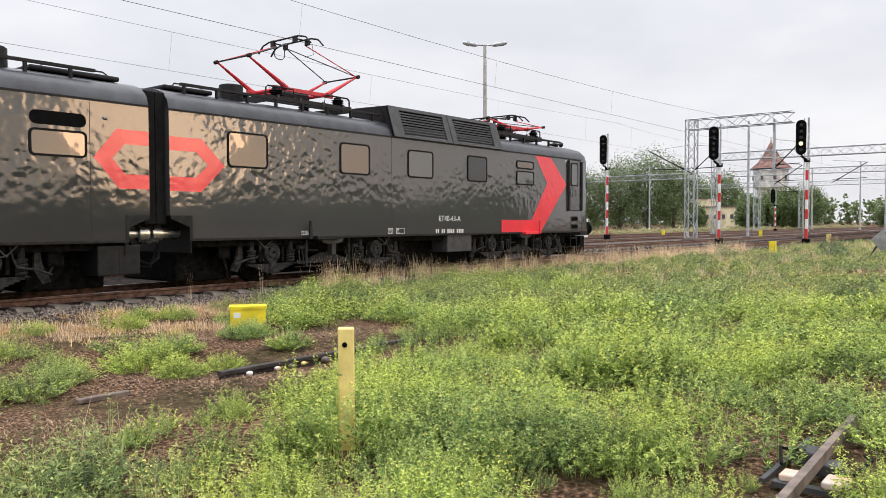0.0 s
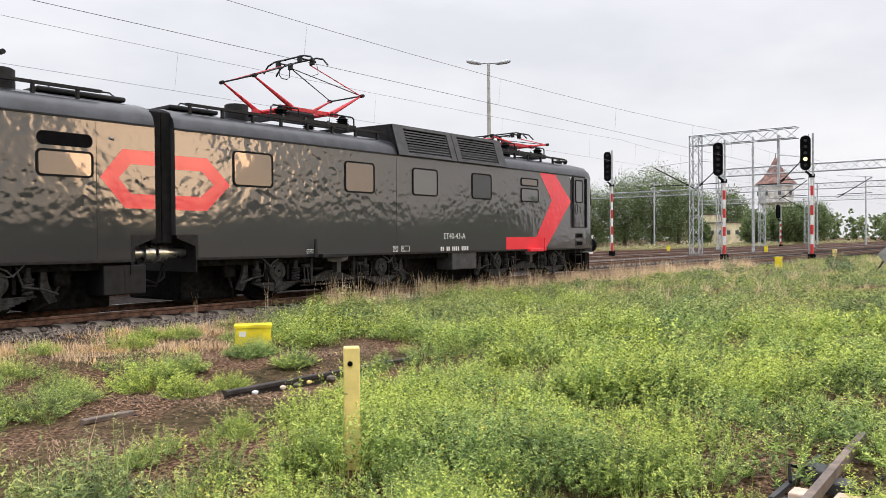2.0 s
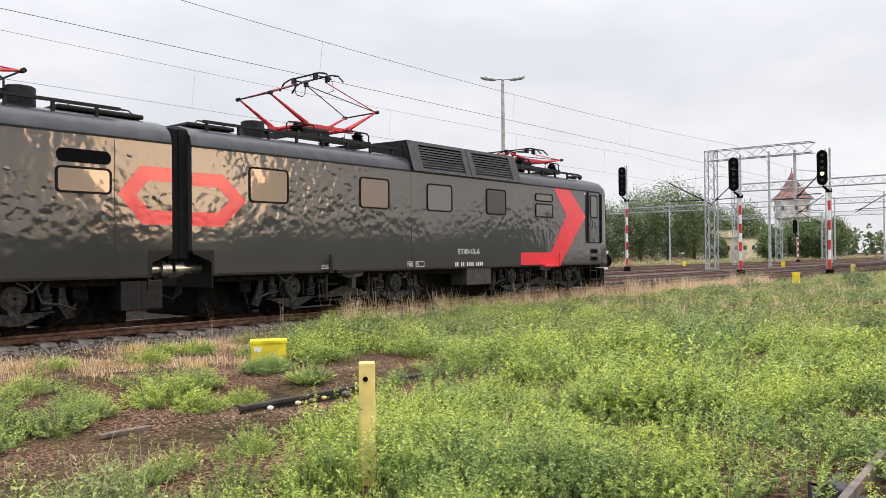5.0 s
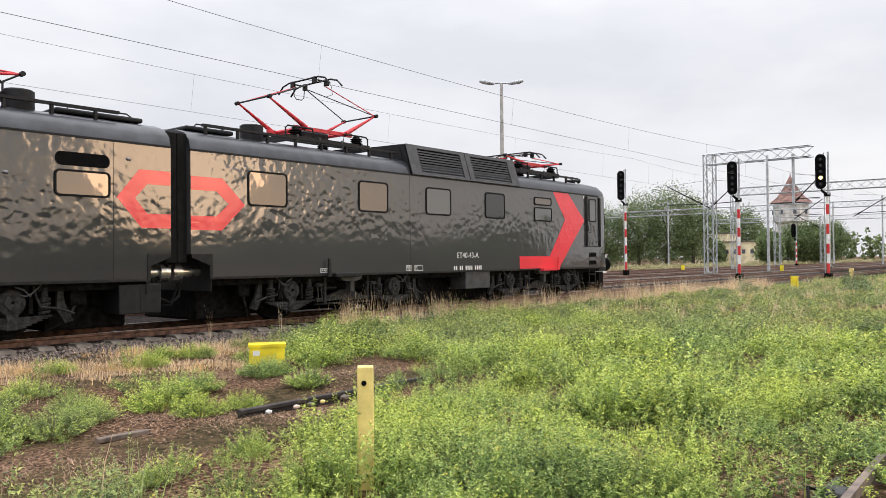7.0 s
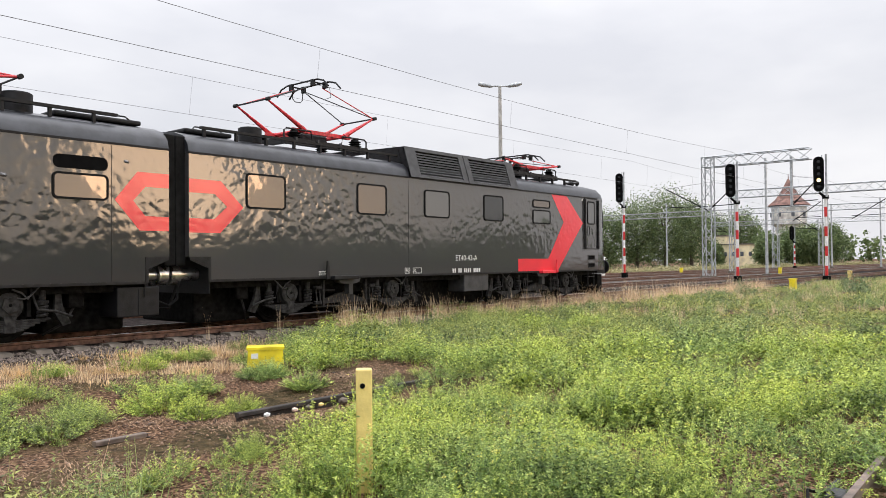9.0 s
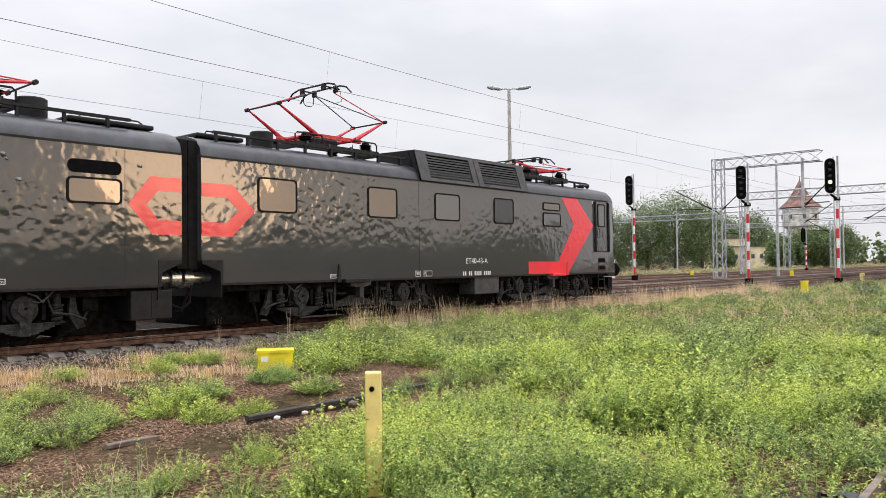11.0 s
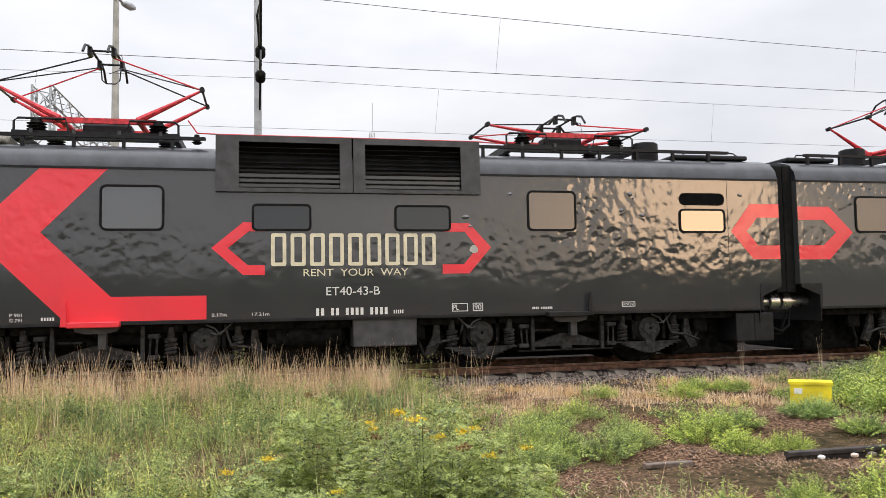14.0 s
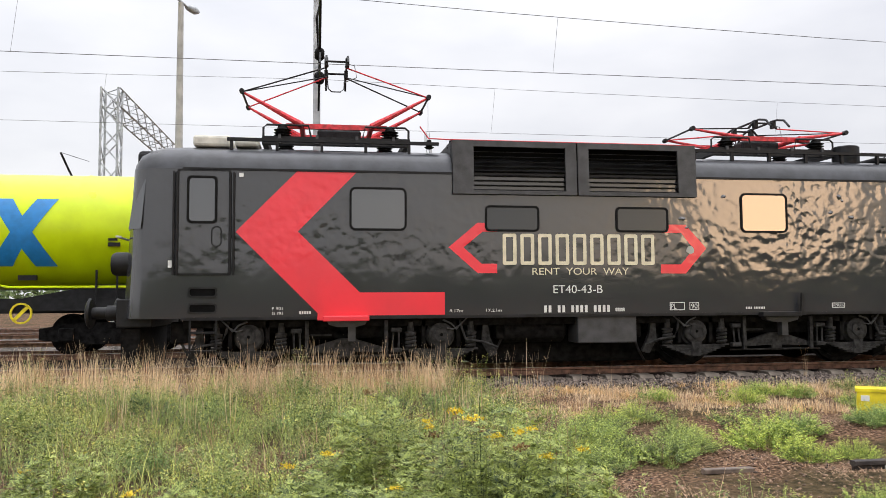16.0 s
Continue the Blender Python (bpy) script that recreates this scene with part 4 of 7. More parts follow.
for L, x, s in ((B, XB_F, -1), (A, XA_F, 1)):
    for y in (YT - 0.875, YT + 0.875):
        buffer(L, x + s * 0.05 - s * 0.1, s, y)
    a, b = sorted((x - s * 0.5, x + s * 0.06))
    part("buffer_beam", Mesh().box(a, b, YT - 1.2, YT + 1.2, 0.82, 1.28, 0.02), M_DARK, L)
    part("snow_plough", Mesh().box(min(x - s * 0.3, x), max(x - s * 0.3, x), YT - 1.1, YT + 1.1, 0.12, 0.8), M_GRIME, L)

# roofs
pantograph(B, -4.56, True)
pantograph(B, 3.85, False)
pantograph(A, 12.3, True)
pantograph(A, 21.2, False)
roof_gear(B, -6.4, -2.8)
roof_gear(B, 1.9, 6.9)
roof_gear(A, 8.6, 14.2)
roof_gear(A, 19.2, 23.0)
for L, x in ((A, 10.05), (B, 5.35)):
    part("roof_turret", Mesh().lathe((x, YT - 0.75, 3.8), (0, 0, 1), [(0, 0.25), (0.36, 0.25), (0.37, 0.22), (0.38, 0.22)], 20), M_DARK, L, "short black roof cylinder", smooth=True)

# gangway bellows between the sections
part("gangway_bellows", Mesh().box(7.70, 7.93, YT - 1.34, YT + 1.34, 1.25, 3.72, 0.03), M_RUBBER, B, "black rubber bellows")
part("gangway_bellows", Mesh().box(7.935, 8.15, YT - 1.34, YT + 1.34, 1.25, 3.72, 0.03), M_RUBBER, A, "black rubber bellows")
# cab details: side door, grab slots, front windows, lamps, steps
def cab(L, xd0, xd1, xf, s, rad):
    """The cab end: a door between xd0 and xd1, the front at xf facing s."""
    part("door_surround", Mesh().ring(rounded(xd0 + 0.07, xd1 - 0.07, 1.66, 3.385, 0.02), rounded(xd0 + 0.1, xd1 - 0.1, 1.69, 3.36, 0.02), NEAR - 0.02, NEAR + 0.003), M_DARK, L)
    d = part("cab_door", Mesh().slab(rounded(xd0 + 0.1, xd1 - 0.1, 1.70, 3.36, 0.02), NEAR - 0.012, NEAR + 0.005), M_BODYB, L, "black cab side door with a rounded window")
    xm = (xd0 + xd1) / 2
    part("door_window_frame", Mesh().ring(rounded(xm - 0.27, xm + 0.21, 2.50, 3.28, 0.07), rounded(xm - 0.23, xm + 0.17, 2.54, 3.24, 0.05), NEAR - 0.03, NEAR - 0.01), M_RUBBER, d)
    part("door_window", Mesh().slab(rounded(xm - 0.229, xm + 0.169, 2.541, 3.239, 0.05), NEAR - 0.024, NEAR - 0.016), M_GLASSCAB, d)
    part("door_handle", Mesh().ring(rounded(xm + 0.2 * -s - 0.085, xm + 0.2 * -s + 0.085, 2.12, 2.46, 0.084), rounded(xm + 0.2 * -s - 0.065, xm + 0.2 * -s + 0.065, 2.14, 2.44, 0.064), NEAR - 0.02, NEAR - 0.01), M_DARK, d)
    for x in (xd0, xd1):
        for q in (0.02, 0.075):
            part("grab_rail", Mesh().tube([(x + (q if x == xd0 else -q), NEAR - 0.04, 1.66), (x + (q if x == xd0 else -q), NEAR - 0.04, 3.34)], 0.017, 8), M_DARK, L)
    for z0 in (1.04, 1.30):
        part("step_recess", Mesh().ring(rounded(xm - 0.24, xm + 0.22, z0, z0 + 0.17, 0.04), rounded(xm - 0.21, xm + 0.19, z0 + 0.03, z0 + 0.14, 0.03), NEAR - 0.015, NEAR + 0.0), M_DARK, L)
        # black plate in the ring paints the recess's shade
        part("step_dark_plate", Mesh().slab(rounded(xm - 0.21, xm + 0.19, z0 + 0.03, z0 + 0.14, 0.03), NEAR - 0.004, NEAR + 0.002), M_DEEPBLACK, L)
    part("cab_steps", Mesh().box(xm - 0.22, xm - 0.19, NEAR + 0.02, NEAR + 0.05, 0.4, 0.95).box(xm + 0.19, xm + 0.22, NEAR + 0.02, NEAR + 0.05, 0.4, 0.95).box(xm - 0.2, xm + 0.2, NEAR, NEAR + 0.16, 0.42, 0.45).box(xm - 0.2, xm + 0.2, NEAR, NEAR + 0.16, 0.72, 0.75), M_DARK, L)
    part("door_sticker", Mesh().box(xd1 + 0.06, xd1 + 0.13, NEAR - 0.007, NEAR - 0.004, 3.27, 3.34) if s < 0 else Mesh().box(xd0 - 0.13, xd0 - 0.06, NEAR - 0.007, NEAR - 0.004, 3.27, 3.34), M_WHITE, L)
    # side number panel
    part("cab_number_plate", Mesh().slab([(xm - s * -0.52 - 0.03, 1.78), (xm - s * -0.52 + 0.03, 1.78), (xm - s * -0.52 + 0.03, 1.9), (xm - s * -0.52 - 0.03, 1.9)], NEAR - 0.01, NEAR - 0.005), M_WHITE, L)
    # front glazing on the raked end, head and marker lamps
    for y in (-0.62, 0.62):
        me = Mesh()
        w = 0.5
        pts = [(xf - s * 0.034, YT + y * 0.75 - w * 0.75, 2.42), (xf - s * 0.034, YT + y * 0.75 + w * 0.75, 2.42), (xf - s * 0.136, YT + y * 0.75 + w * 0.75, 3.2), (xf - s * 0.136, YT + y * 0.75 - w * 0.75, 3.2)]
        back = [(a - s * 0.03, b, c) for a, b, c in pts]
        me.hull(pts + back, [(0, 1, 2, 3), (7, 6, 5, 4), (0, 4, 5, 1), (1, 5, 6, 2), (2, 6, 7, 3), (3, 7, 4, 0)])
        part("windscreen", me, M_GLASSCAB, L)
    side = Mesh()
    q = [(xf - s * 0.11, YT - 1.205, 2.42), (xf - s * 0.34, YT - 1.385, 2.42), (xf - s * 0.41, YT - 1.385, 3.22), (xf - s * 0.22, YT - 1.215, 3.22)]
    side.hull(q + [(a, b + 0.05, c) for a, b, c in q], [(0, 1, 2, 3), (7, 6, 5, 4), (0, 4, 5, 1), (1, 5, 6, 2), (2, 6, 7, 3), (3, 7, 4, 0)])
    part("corner_window", side, M_GLASSCAB, L, "narrow raked corner window")
    part("window_grab_bar", Mesh().tube([(xf + s * 0.02, YT - 1.1, 2.3), (xf + s * 0.1, YT - 1.1, 2.31), (xf + s * 0.1, YT - 0.3, 2.31), (xf + s * 0.02, YT - 0.3, 2.3)], 0.018, 6), M_GALV, L)
    for y in (-0.95, 0.95):
        part("marker_lamp", Mesh().lathe((xf - s * 0.16, YT + y, 1.86), (s, 0, 0), [(0, 0.2), (0.28, 0.2), (0.34, 0.17), (0.35, 0.13)], 18), M_DARK, L, "round black lamp housing", smooth=True)
    part("headlamp_housing", Mesh().box(xf - s * 0.24 - 0.22, xf - s * 0.24 + 0.22, YT - 0.3, YT + 0.3, 3.5, 3.9, 0.08), M_DARK, L)


cab(B, -7.2, -6.22, XB_F, -1, 0)
cab(A, 22.92, 23.9, XA_F, 1, 0)
part("roof_unit", Mesh().box(-6.98, -6.35, YT - 1.0, YT + 0.2, 3.86, 4.06, 0.05).box(-6.3, -5.9, YT - 0.95, YT - 0.2, 3.88, 4.05, 0.05), M_CREAM, B, "cream roof air-conditioning unit")
for k, q in enumerate(((23.4, -0.5), (23.7, -0.4), (23.55, -0.7))):
    part("air_horn", Mesh().lathe((q[0], YT + q[1], 3.98), (1, 0, 0), [(0, 0.03), (0.2, 0.04), (0.3, 0.09)], 12).box(q[0] - 0.02, q[0] + 0.02, YT + q[1] - 0.02, YT + q[1] + 0.02, 3.7, 3.96), M_DARK, A)
# body panel seams and the jacking feet with their red or black pegs
for L, xs in ((B, (6.62,)), (A, (14.25,))):
    for x in xs:
        part("panel_seam", Mesh().box(x, x + 0.007, NEAR - 0.004, NEAR + 0.002, 1.0, 3.36), M_DARK, L)
for L, x, mat in ((B, -4.42, M_RED), (B, 3.35, M_DARK), (A, 12.05, M_DARK), (A, 20.55, M_RED)):
    part("jack_pad", Mesh().box(x - 0.38, x + 0.38, NEAR - 0.14, NEAR + 0.02, 0.9, 0.99, 0.015), mat, L, "jacking pad on the sill")
    px = x + (0.42 if L is B and x > 0 else -0.42 if L is B else (-0.55 if x < 15 else 0.5))
    part("jack_peg", Mesh().slab([(px - 0.05, 0.92), (px + 0.05, 0.92), (px + 0.02, 1.32), (px - 0.02, 1.32)], NEAR - 0.12, NEAR - 0.08), mat, L)
# plated ends and coupler between the sections
for L, x, s in ((B, 7.25, 1), (A, 8.60, -1)):
    part("end_gusset", Mesh().slab([(x, 1.42), (x + s * 0.455, 1.42), (x + s * 0.455, 1.36), (x + s * 0.06, 1.2), (x + s * 0.06, 0.94), (x, 0.94)], NEAR - 0.012, NEAR + 0.03), M_DARK, L)
    part("end_bulkhead", Mesh().box(min(x, x + s * 0.02), max(x, x + s * 0.02), YT - 1.45, YT + 1.45, 0.7, 1.42), M_DARK, L)
    part("inner_buffer", Mesh().lathe((x + s * 0.02, YT - 1.0, 1.08), (s, 0, 0), [(0, 0.11), (0.42, 0.11), (0.43, 0.19), (0.62, 0.19)], 18), M_STEEL, L, "shiny steel inner buffer", smooth=True)
part("coupling_hose", Mesh().tube([(7.5, NEAR + 0.3, 0.95), (7.62, NEAR + 0.25, 0.6), (7.85, NEAR + 0.25, 0.5), (8.02, NEAR + 0.25, 0.62), (8.1, NEAR + 0.3, 0.95)], 0.03, 8), M_RUBBER, B)
part("coupling_hose", Mesh().tube([(7.6, NEAR + 0.5, 0.95), (7.75, NEAR + 0.5, 0.45), (8.0, NEAR + 0.5, 0.45), (8.2, NEAR + 0.5, 0.95)], 0.03, 8), M_RUBBER, B)
# roof cable on small insulators along section B, and the flat roof hatches
part("roof_busbar", Mesh().tube([(-3.1, YT - 0.9, 4.32), (-2.95, YT - 0.95, 4.1), (-2.6, YT - 1.0, 4.08), (1.9, YT - 1.0, 4.08), (2.4, YT - 0.8, 4.1)], 0.012, 6), M_PRED, B, "dull red roof busbar")
for x in (-2.95, -2.55, -0.45, 1.55):
    part("insulator", Mesh().lathe((x, YT - 1.0, 3.9), (0, 0, 1), [(0, 0.05), (0.03, 0.09), (0.05, 0.05), (0.08, 0.09), (0.1, 0.05), (0.16, 0.04)], 10), M_RUBBER, B)
for L, x0, x1 in ((B, 5.9, 7.5), (A, 8.4, 9.5)):
    part("roof_hatch", Mesh().box(x0, x1, YT - 0.9, YT + 0.9, 3.88, 3.97, 0.03), M_DARK, L)
    part("hatch_handle", Mesh().tube([(x0 + 0.2, YT - 0.85, 3.96), (x0 + 0.25, YT - 0.85, 4.02), (x1 - 0.3, YT - 0.85, 4.02), (x1 - 0.2, YT - 0.85, 3.96)], 0.015, 6), M_DARK, L)

# blisters and a bare patch in the old paint
for x, z, q in ((4.64, 3.09, 0.06), (4.46, 2.8, 0.05), (4.88, 2.71, 0.055), (2.34, 3.07, 0.045), (1.54, 2.66, 0.06), (6.9, 3.1, 0.05), (4.7, 3.02, 0.03), (1.62, 2.5, 0.035)):
    ring = [(x + q * math.cos(k * 0.785) * (1 + 0.35 * math.sin(k * 5 + x * 9)), z + 0.7 * q * math.sin(k * 0.785) * (1 + 0.3 * math.cos(k * 3 + x * 7))) for k in range(8)]
    me = Mesh()
    vs = [me.bm.verts.new((u, NEAR - 0.002, w)) for u, w in ring]
    top = me.bm.verts.new((x + 0.01, NEAR - 0.03, z - 0.01))
    for k in range(8):
        me.bm.faces.new((vs[k], vs[(k + 1) % 8], top))
    part("paint_blister", me, M_BODY, B, "torn paint blister")
decal(B, "bare_patch", [(1.68 + 0.075 * math.cos(k * 0.7) * (1 + 0.2 * math.sin(k * 4)), 2.1 + 0.075 * math.sin(k * 0.7)) for k in range(9)], M_POLE, 0.011, "chipped grey patch")

# ---- overhead line ----
def sagged(x0, x1, y, z0, sag, n=12):
    return [(x0 + (x1 - x0) * k / n, y, z0 - sag * 4 * (k / n) * (1 - k / n)) for k in range(n + 1)]


for yc, tag in ((YT, 1), (20.2, 0)):
    W = thing("overhead_line", (0, yc, 0), "thin dark catenary wires strung above the track", "wires", "overhead lines")
    spans = [(-120, -60), (-60, -0.2), (-0.2, 41), (41, 57.9), (57.9, 111), (111, 165), (165, 240)]
    sag = 0.42 if tag else 0.2
    for x0, x1 in spans:
        part("messenger_wire", Mesh().tube(sagged(x0, x1, yc, 6.95, sag), 0.0062 if tag else 0.005, 5), M_WIRE, W)
        part("contact_wire", Mesh().tube([(x0, yc, 5.66), (x1, yc, 5.66)], 0.0062 if tag else 0.005, 5), M_WIRE, W)
        for k in range(5):
            u = (k + 0.55) / 5
            x = x0 + (x1 - x0) * u
            part("dropper", Mesh().tube([(x, yc, 5.66), (x + 0.12, yc, 6.95 - sag * 4 * u * (1 - u))], 0.003, 4), M_WIRE, W)


def lattice(me, a, b, w, bay, r=0.03):
    """An open square truss of side w between two points, added to a Mesh."""
    a, b = Vector(a), Vector(b)
    d = (b - a).normalized()
    u = Vector((0, 0, 1)) if abs(d.z) < 0.9 else Vector((1, 0, 0))
    v = d.cross(u).normalized()
    u = v.cross(d)
    n = max(2, int((b - a).length / bay))
    cs = [(u * i + v * j) * w / 2 for i, j in ((1, 1), (1, -1), (-1, -1), (-1, 1))]
    for c in cs:
        me.tube([a + c, b + c], r, 4)
    for k in range(n):
        p, q = a + (b - a) * (k / n), a + (b - a) * ((k + 1) / n)
        for i in range(4):
            c0, c1 = cs[i], cs[(i + 1) % 4]
            if k % 2:
                c0, c1 = c1, c0
            me.tube([p + c0, q + c1], r * 0.55, 4, caps=False)
    return me


def gantry(x, y0, y1, z, cols, label, w=0.75):
    g = thing("catenary_gantry", (x, (y0 + y1) / 2, G), label, "gantry", "catenary gantries")
    part("beam", lattice(Mesh(), (x, y0, z), (x, y1, z), w, 0.9, 0.045), M_GALV, g, "grey lattice beam")
    for yc in cols:
        c = part("column", lattice(Mesh(), (x, yc, G), (x, yc, z + 0.4), 0.7, 0.8, 0.05), M_GALV, g, "grey lattice column")
        part("footing", Mesh().box(x - 0.5, x + 0.5, yc - 0.5, yc + 0.5, G - 0.2, G + 0.25, 0.03), M_CONC, g)
    return g


def cantilever(x, y, yt, z):
    """A slanting bracket tube with an insulator, from a post at y to the wire at yt."""
    k = thing("catenary_bracket", (x, y, z), "dark slanting bracket tube with insulators", "bracket", "catenary brackets")
    part("strut", Mesh().tube([(x, y, z - 1.2), (x, yt, z + 0.6)], 0.04, 6), M_DARK, k)
    part("steady_arm", Mesh().tube([(x, y, z - 0.9), (x, yt, z - 0.85)], 0.03, 6), M_DARK, k)
    d = (yt - y)
    part("insulator", Mesh().lathe((x, y + d * 0.12, z - 0.98), (0, d, 1.8), [(0, 0.05), (0.05, 0.09), (0.1, 0.05), (0.15, 0.09), (0.2, 0.05), (0.25, 0.09), (0.3, 0.05)], 8), M_RUBBER, k)
    part("tie", Mesh().tube([(x, y, z + 0.9), (x, yt, z + 0.62)], 0.012, 4), M_WIRE, k)


g1 = gantry(57.7, 22.6, 15.0, 8.6, (22.25,), "galvanised lattice cantilever gantry over the tracks")
part("hanging_post", Mesh().box(57.6, 57.8, 16.2, 16.35, 5.0, 8.5), M_GALV, g1)
gantry(81, 29, 2, 8.0, (28.6, 2.4), "long galvanised lattice gantry spanning the yard")
gantry(111, 64, 6, 8.0, (63.5, 33.5, 6.5), "long galvanised lattice gantry spanning the yard")
gantry(152, 70, 8, 8.2, (69, 38, 9), "distant grey lattice gantry")
gantry(-9.2, 35.0, 62.0, 10.0, (35.2, 61.5), "galvanised lattice gantry seen end-on behind the tank wagon", 0.8)
for x, y, yt in ((57.7, 22.2, 20.2), (57.7, 16.3, 14.56), (57.7, 22.3, 25.6), (81, 17.5, 14.56), (81, 22.8, 20.2), (111, 28, 31), (111, 17, 14.56), (-9.9, 34.6, 31.0), (111, 40, 43)):
    cantilever(x, y, yt, 6.2)
for x, y in ((64.4, 20.13), (95, 23), (101, 16.2), (118, 22), (126, 30), (135, 13), (148, 36), (140, 22), (160, 25), (170, 18), (125, 11), (106, 47)):
    p = thing("catenary_mast", (x, y, G), "slender grey steel mast beside the tracks", "mast", "line masts")
    part("pole", Mesh().tube([(x, y, G), (x, y, 9.4)], 0.125, 8, 0.085), M_GALV, p)
    part("base", Mesh().box(x - 0.3, x + 0.3, y - 0.3, y + 0.3, G - 0.1, G + 0.3, 0.03), M_CONC, p)
mast = thing("catenary_mast", (-0.25, 17.4, G), "grey steel mast carrying the overhead line bracket", "mast", "line masts")
part("pole", Mesh().box(-0.34, -0.18, 17.3, 17.5, G, 11.0, 0.01), M_GALV, mast)
part("bracket_tube", Mesh().tube([(-0.2, 17.3, 8.9), (-0.18, 14.5, 7.25)], 0.035, 8).tube([(-0.2, 17.3, 6.4), (-0.18, 14.6, 7.1)], 0.03, 8).tube([(-0.2, 17.3, 5.95), (-0.18, 14.8, 5.95), (-0.18, 14.56, 5.68)], 0.02, 6), M_DARK, mast)
for z, y in ((6.5, 16.9), (8.6, 16.8), (5.95, 16.8)):
    part("insulator", Mesh().lathe((-0.2, y, z), (0, -1, 0.2), [(0, 0.06), (0.05, 0.11), (0.1, 0.06), (0.15, 0.11), (0.2, 0.06), (0.25, 0.11), (0.3, 0.06)], 10), M_RUBBER, mast)
part("hanging_cable", Mesh().tube([(-0.22, 17.25, 9.5), (-0.1, 16.8, 8.2), (-0.26, 16.4, 7.2), (-0.2, 16.6, 6.2), (-0.22, 17.2, 5.4)], 0.025, 6), M_RUBBER, mast)


def lamp_post(x, y, top, ang):
    p = thing("yard_lamp", (x, y, G), "tall yard lamp on a concrete pole with twin heads", "lamp post", "yard lamps")
    part("pole", Mesh().tube([(x, y, G), (x, y, top)], 0.2, 12, 0.11), M_POLE, p, smooth=True)
    dx, dy = math.cos(ang), math.sin(ang)
    part("crossbar", Mesh().tube([(x - dx * 0.8, y - dy * 0.8, top + 0.05), (x + dx * 0.8, y + dy * 0.8, top + 0.05)], 0.05, 8), M_GALV, p)
    for s in (-1, 1):
        me = Mesh()
        me.lathe((x + s * dx * 0.5, y + s * dy * 0.5, top + 0.02), (s * dx, s * dy, 0.18), [(0, 0.06), (0.2, 0.13), (0.8, 0.17), (1.1, 0.1), (1.15, 0.02)], 12)
        part("lamp_head", me, M_GALV, p, "flat grey luminaire", smooth=True)


lamp_post(46.2, 33.2, 14.1, radians(-50))
lamp_post(-5.8, 32.0, 13.2, radians(75))

radio = thing("radio_mast", (41, 300, G), "distant thin lattice radio mast", "mast")
part("lattice", lattice(Mesh(), (41, 300, G), (41, 300, 66), 1.2, 2.5, 0.07), M_GALV, radio)
part("antenna", Mesh().tube([(41, 300, 66), (41, 300, 78)], 0.1, 5).box(39.6, 40.0, 299.6, 300.4, 62, 66).box(42.0, 42.4, 299.6, 300.4, 58, 62), M_GALV, radio)

M_AMBER = bpy.data.materials.new("lit_amber_lens")
M_AMBER.use_nodes = True
M_AMBER.node_tree.nodes["Principled BSDF"].inputs["Emission Color"].default_value = (1.0, 0.72, 0.25, 1)
M_AMBER.node_tree.nodes["Principled BSDF"].inputs["Emission Strength"].default_value = 2.5
M_LENS = material("dark_lens", (0.02, 0.022, 0.025), 0.15, vary=0.2)


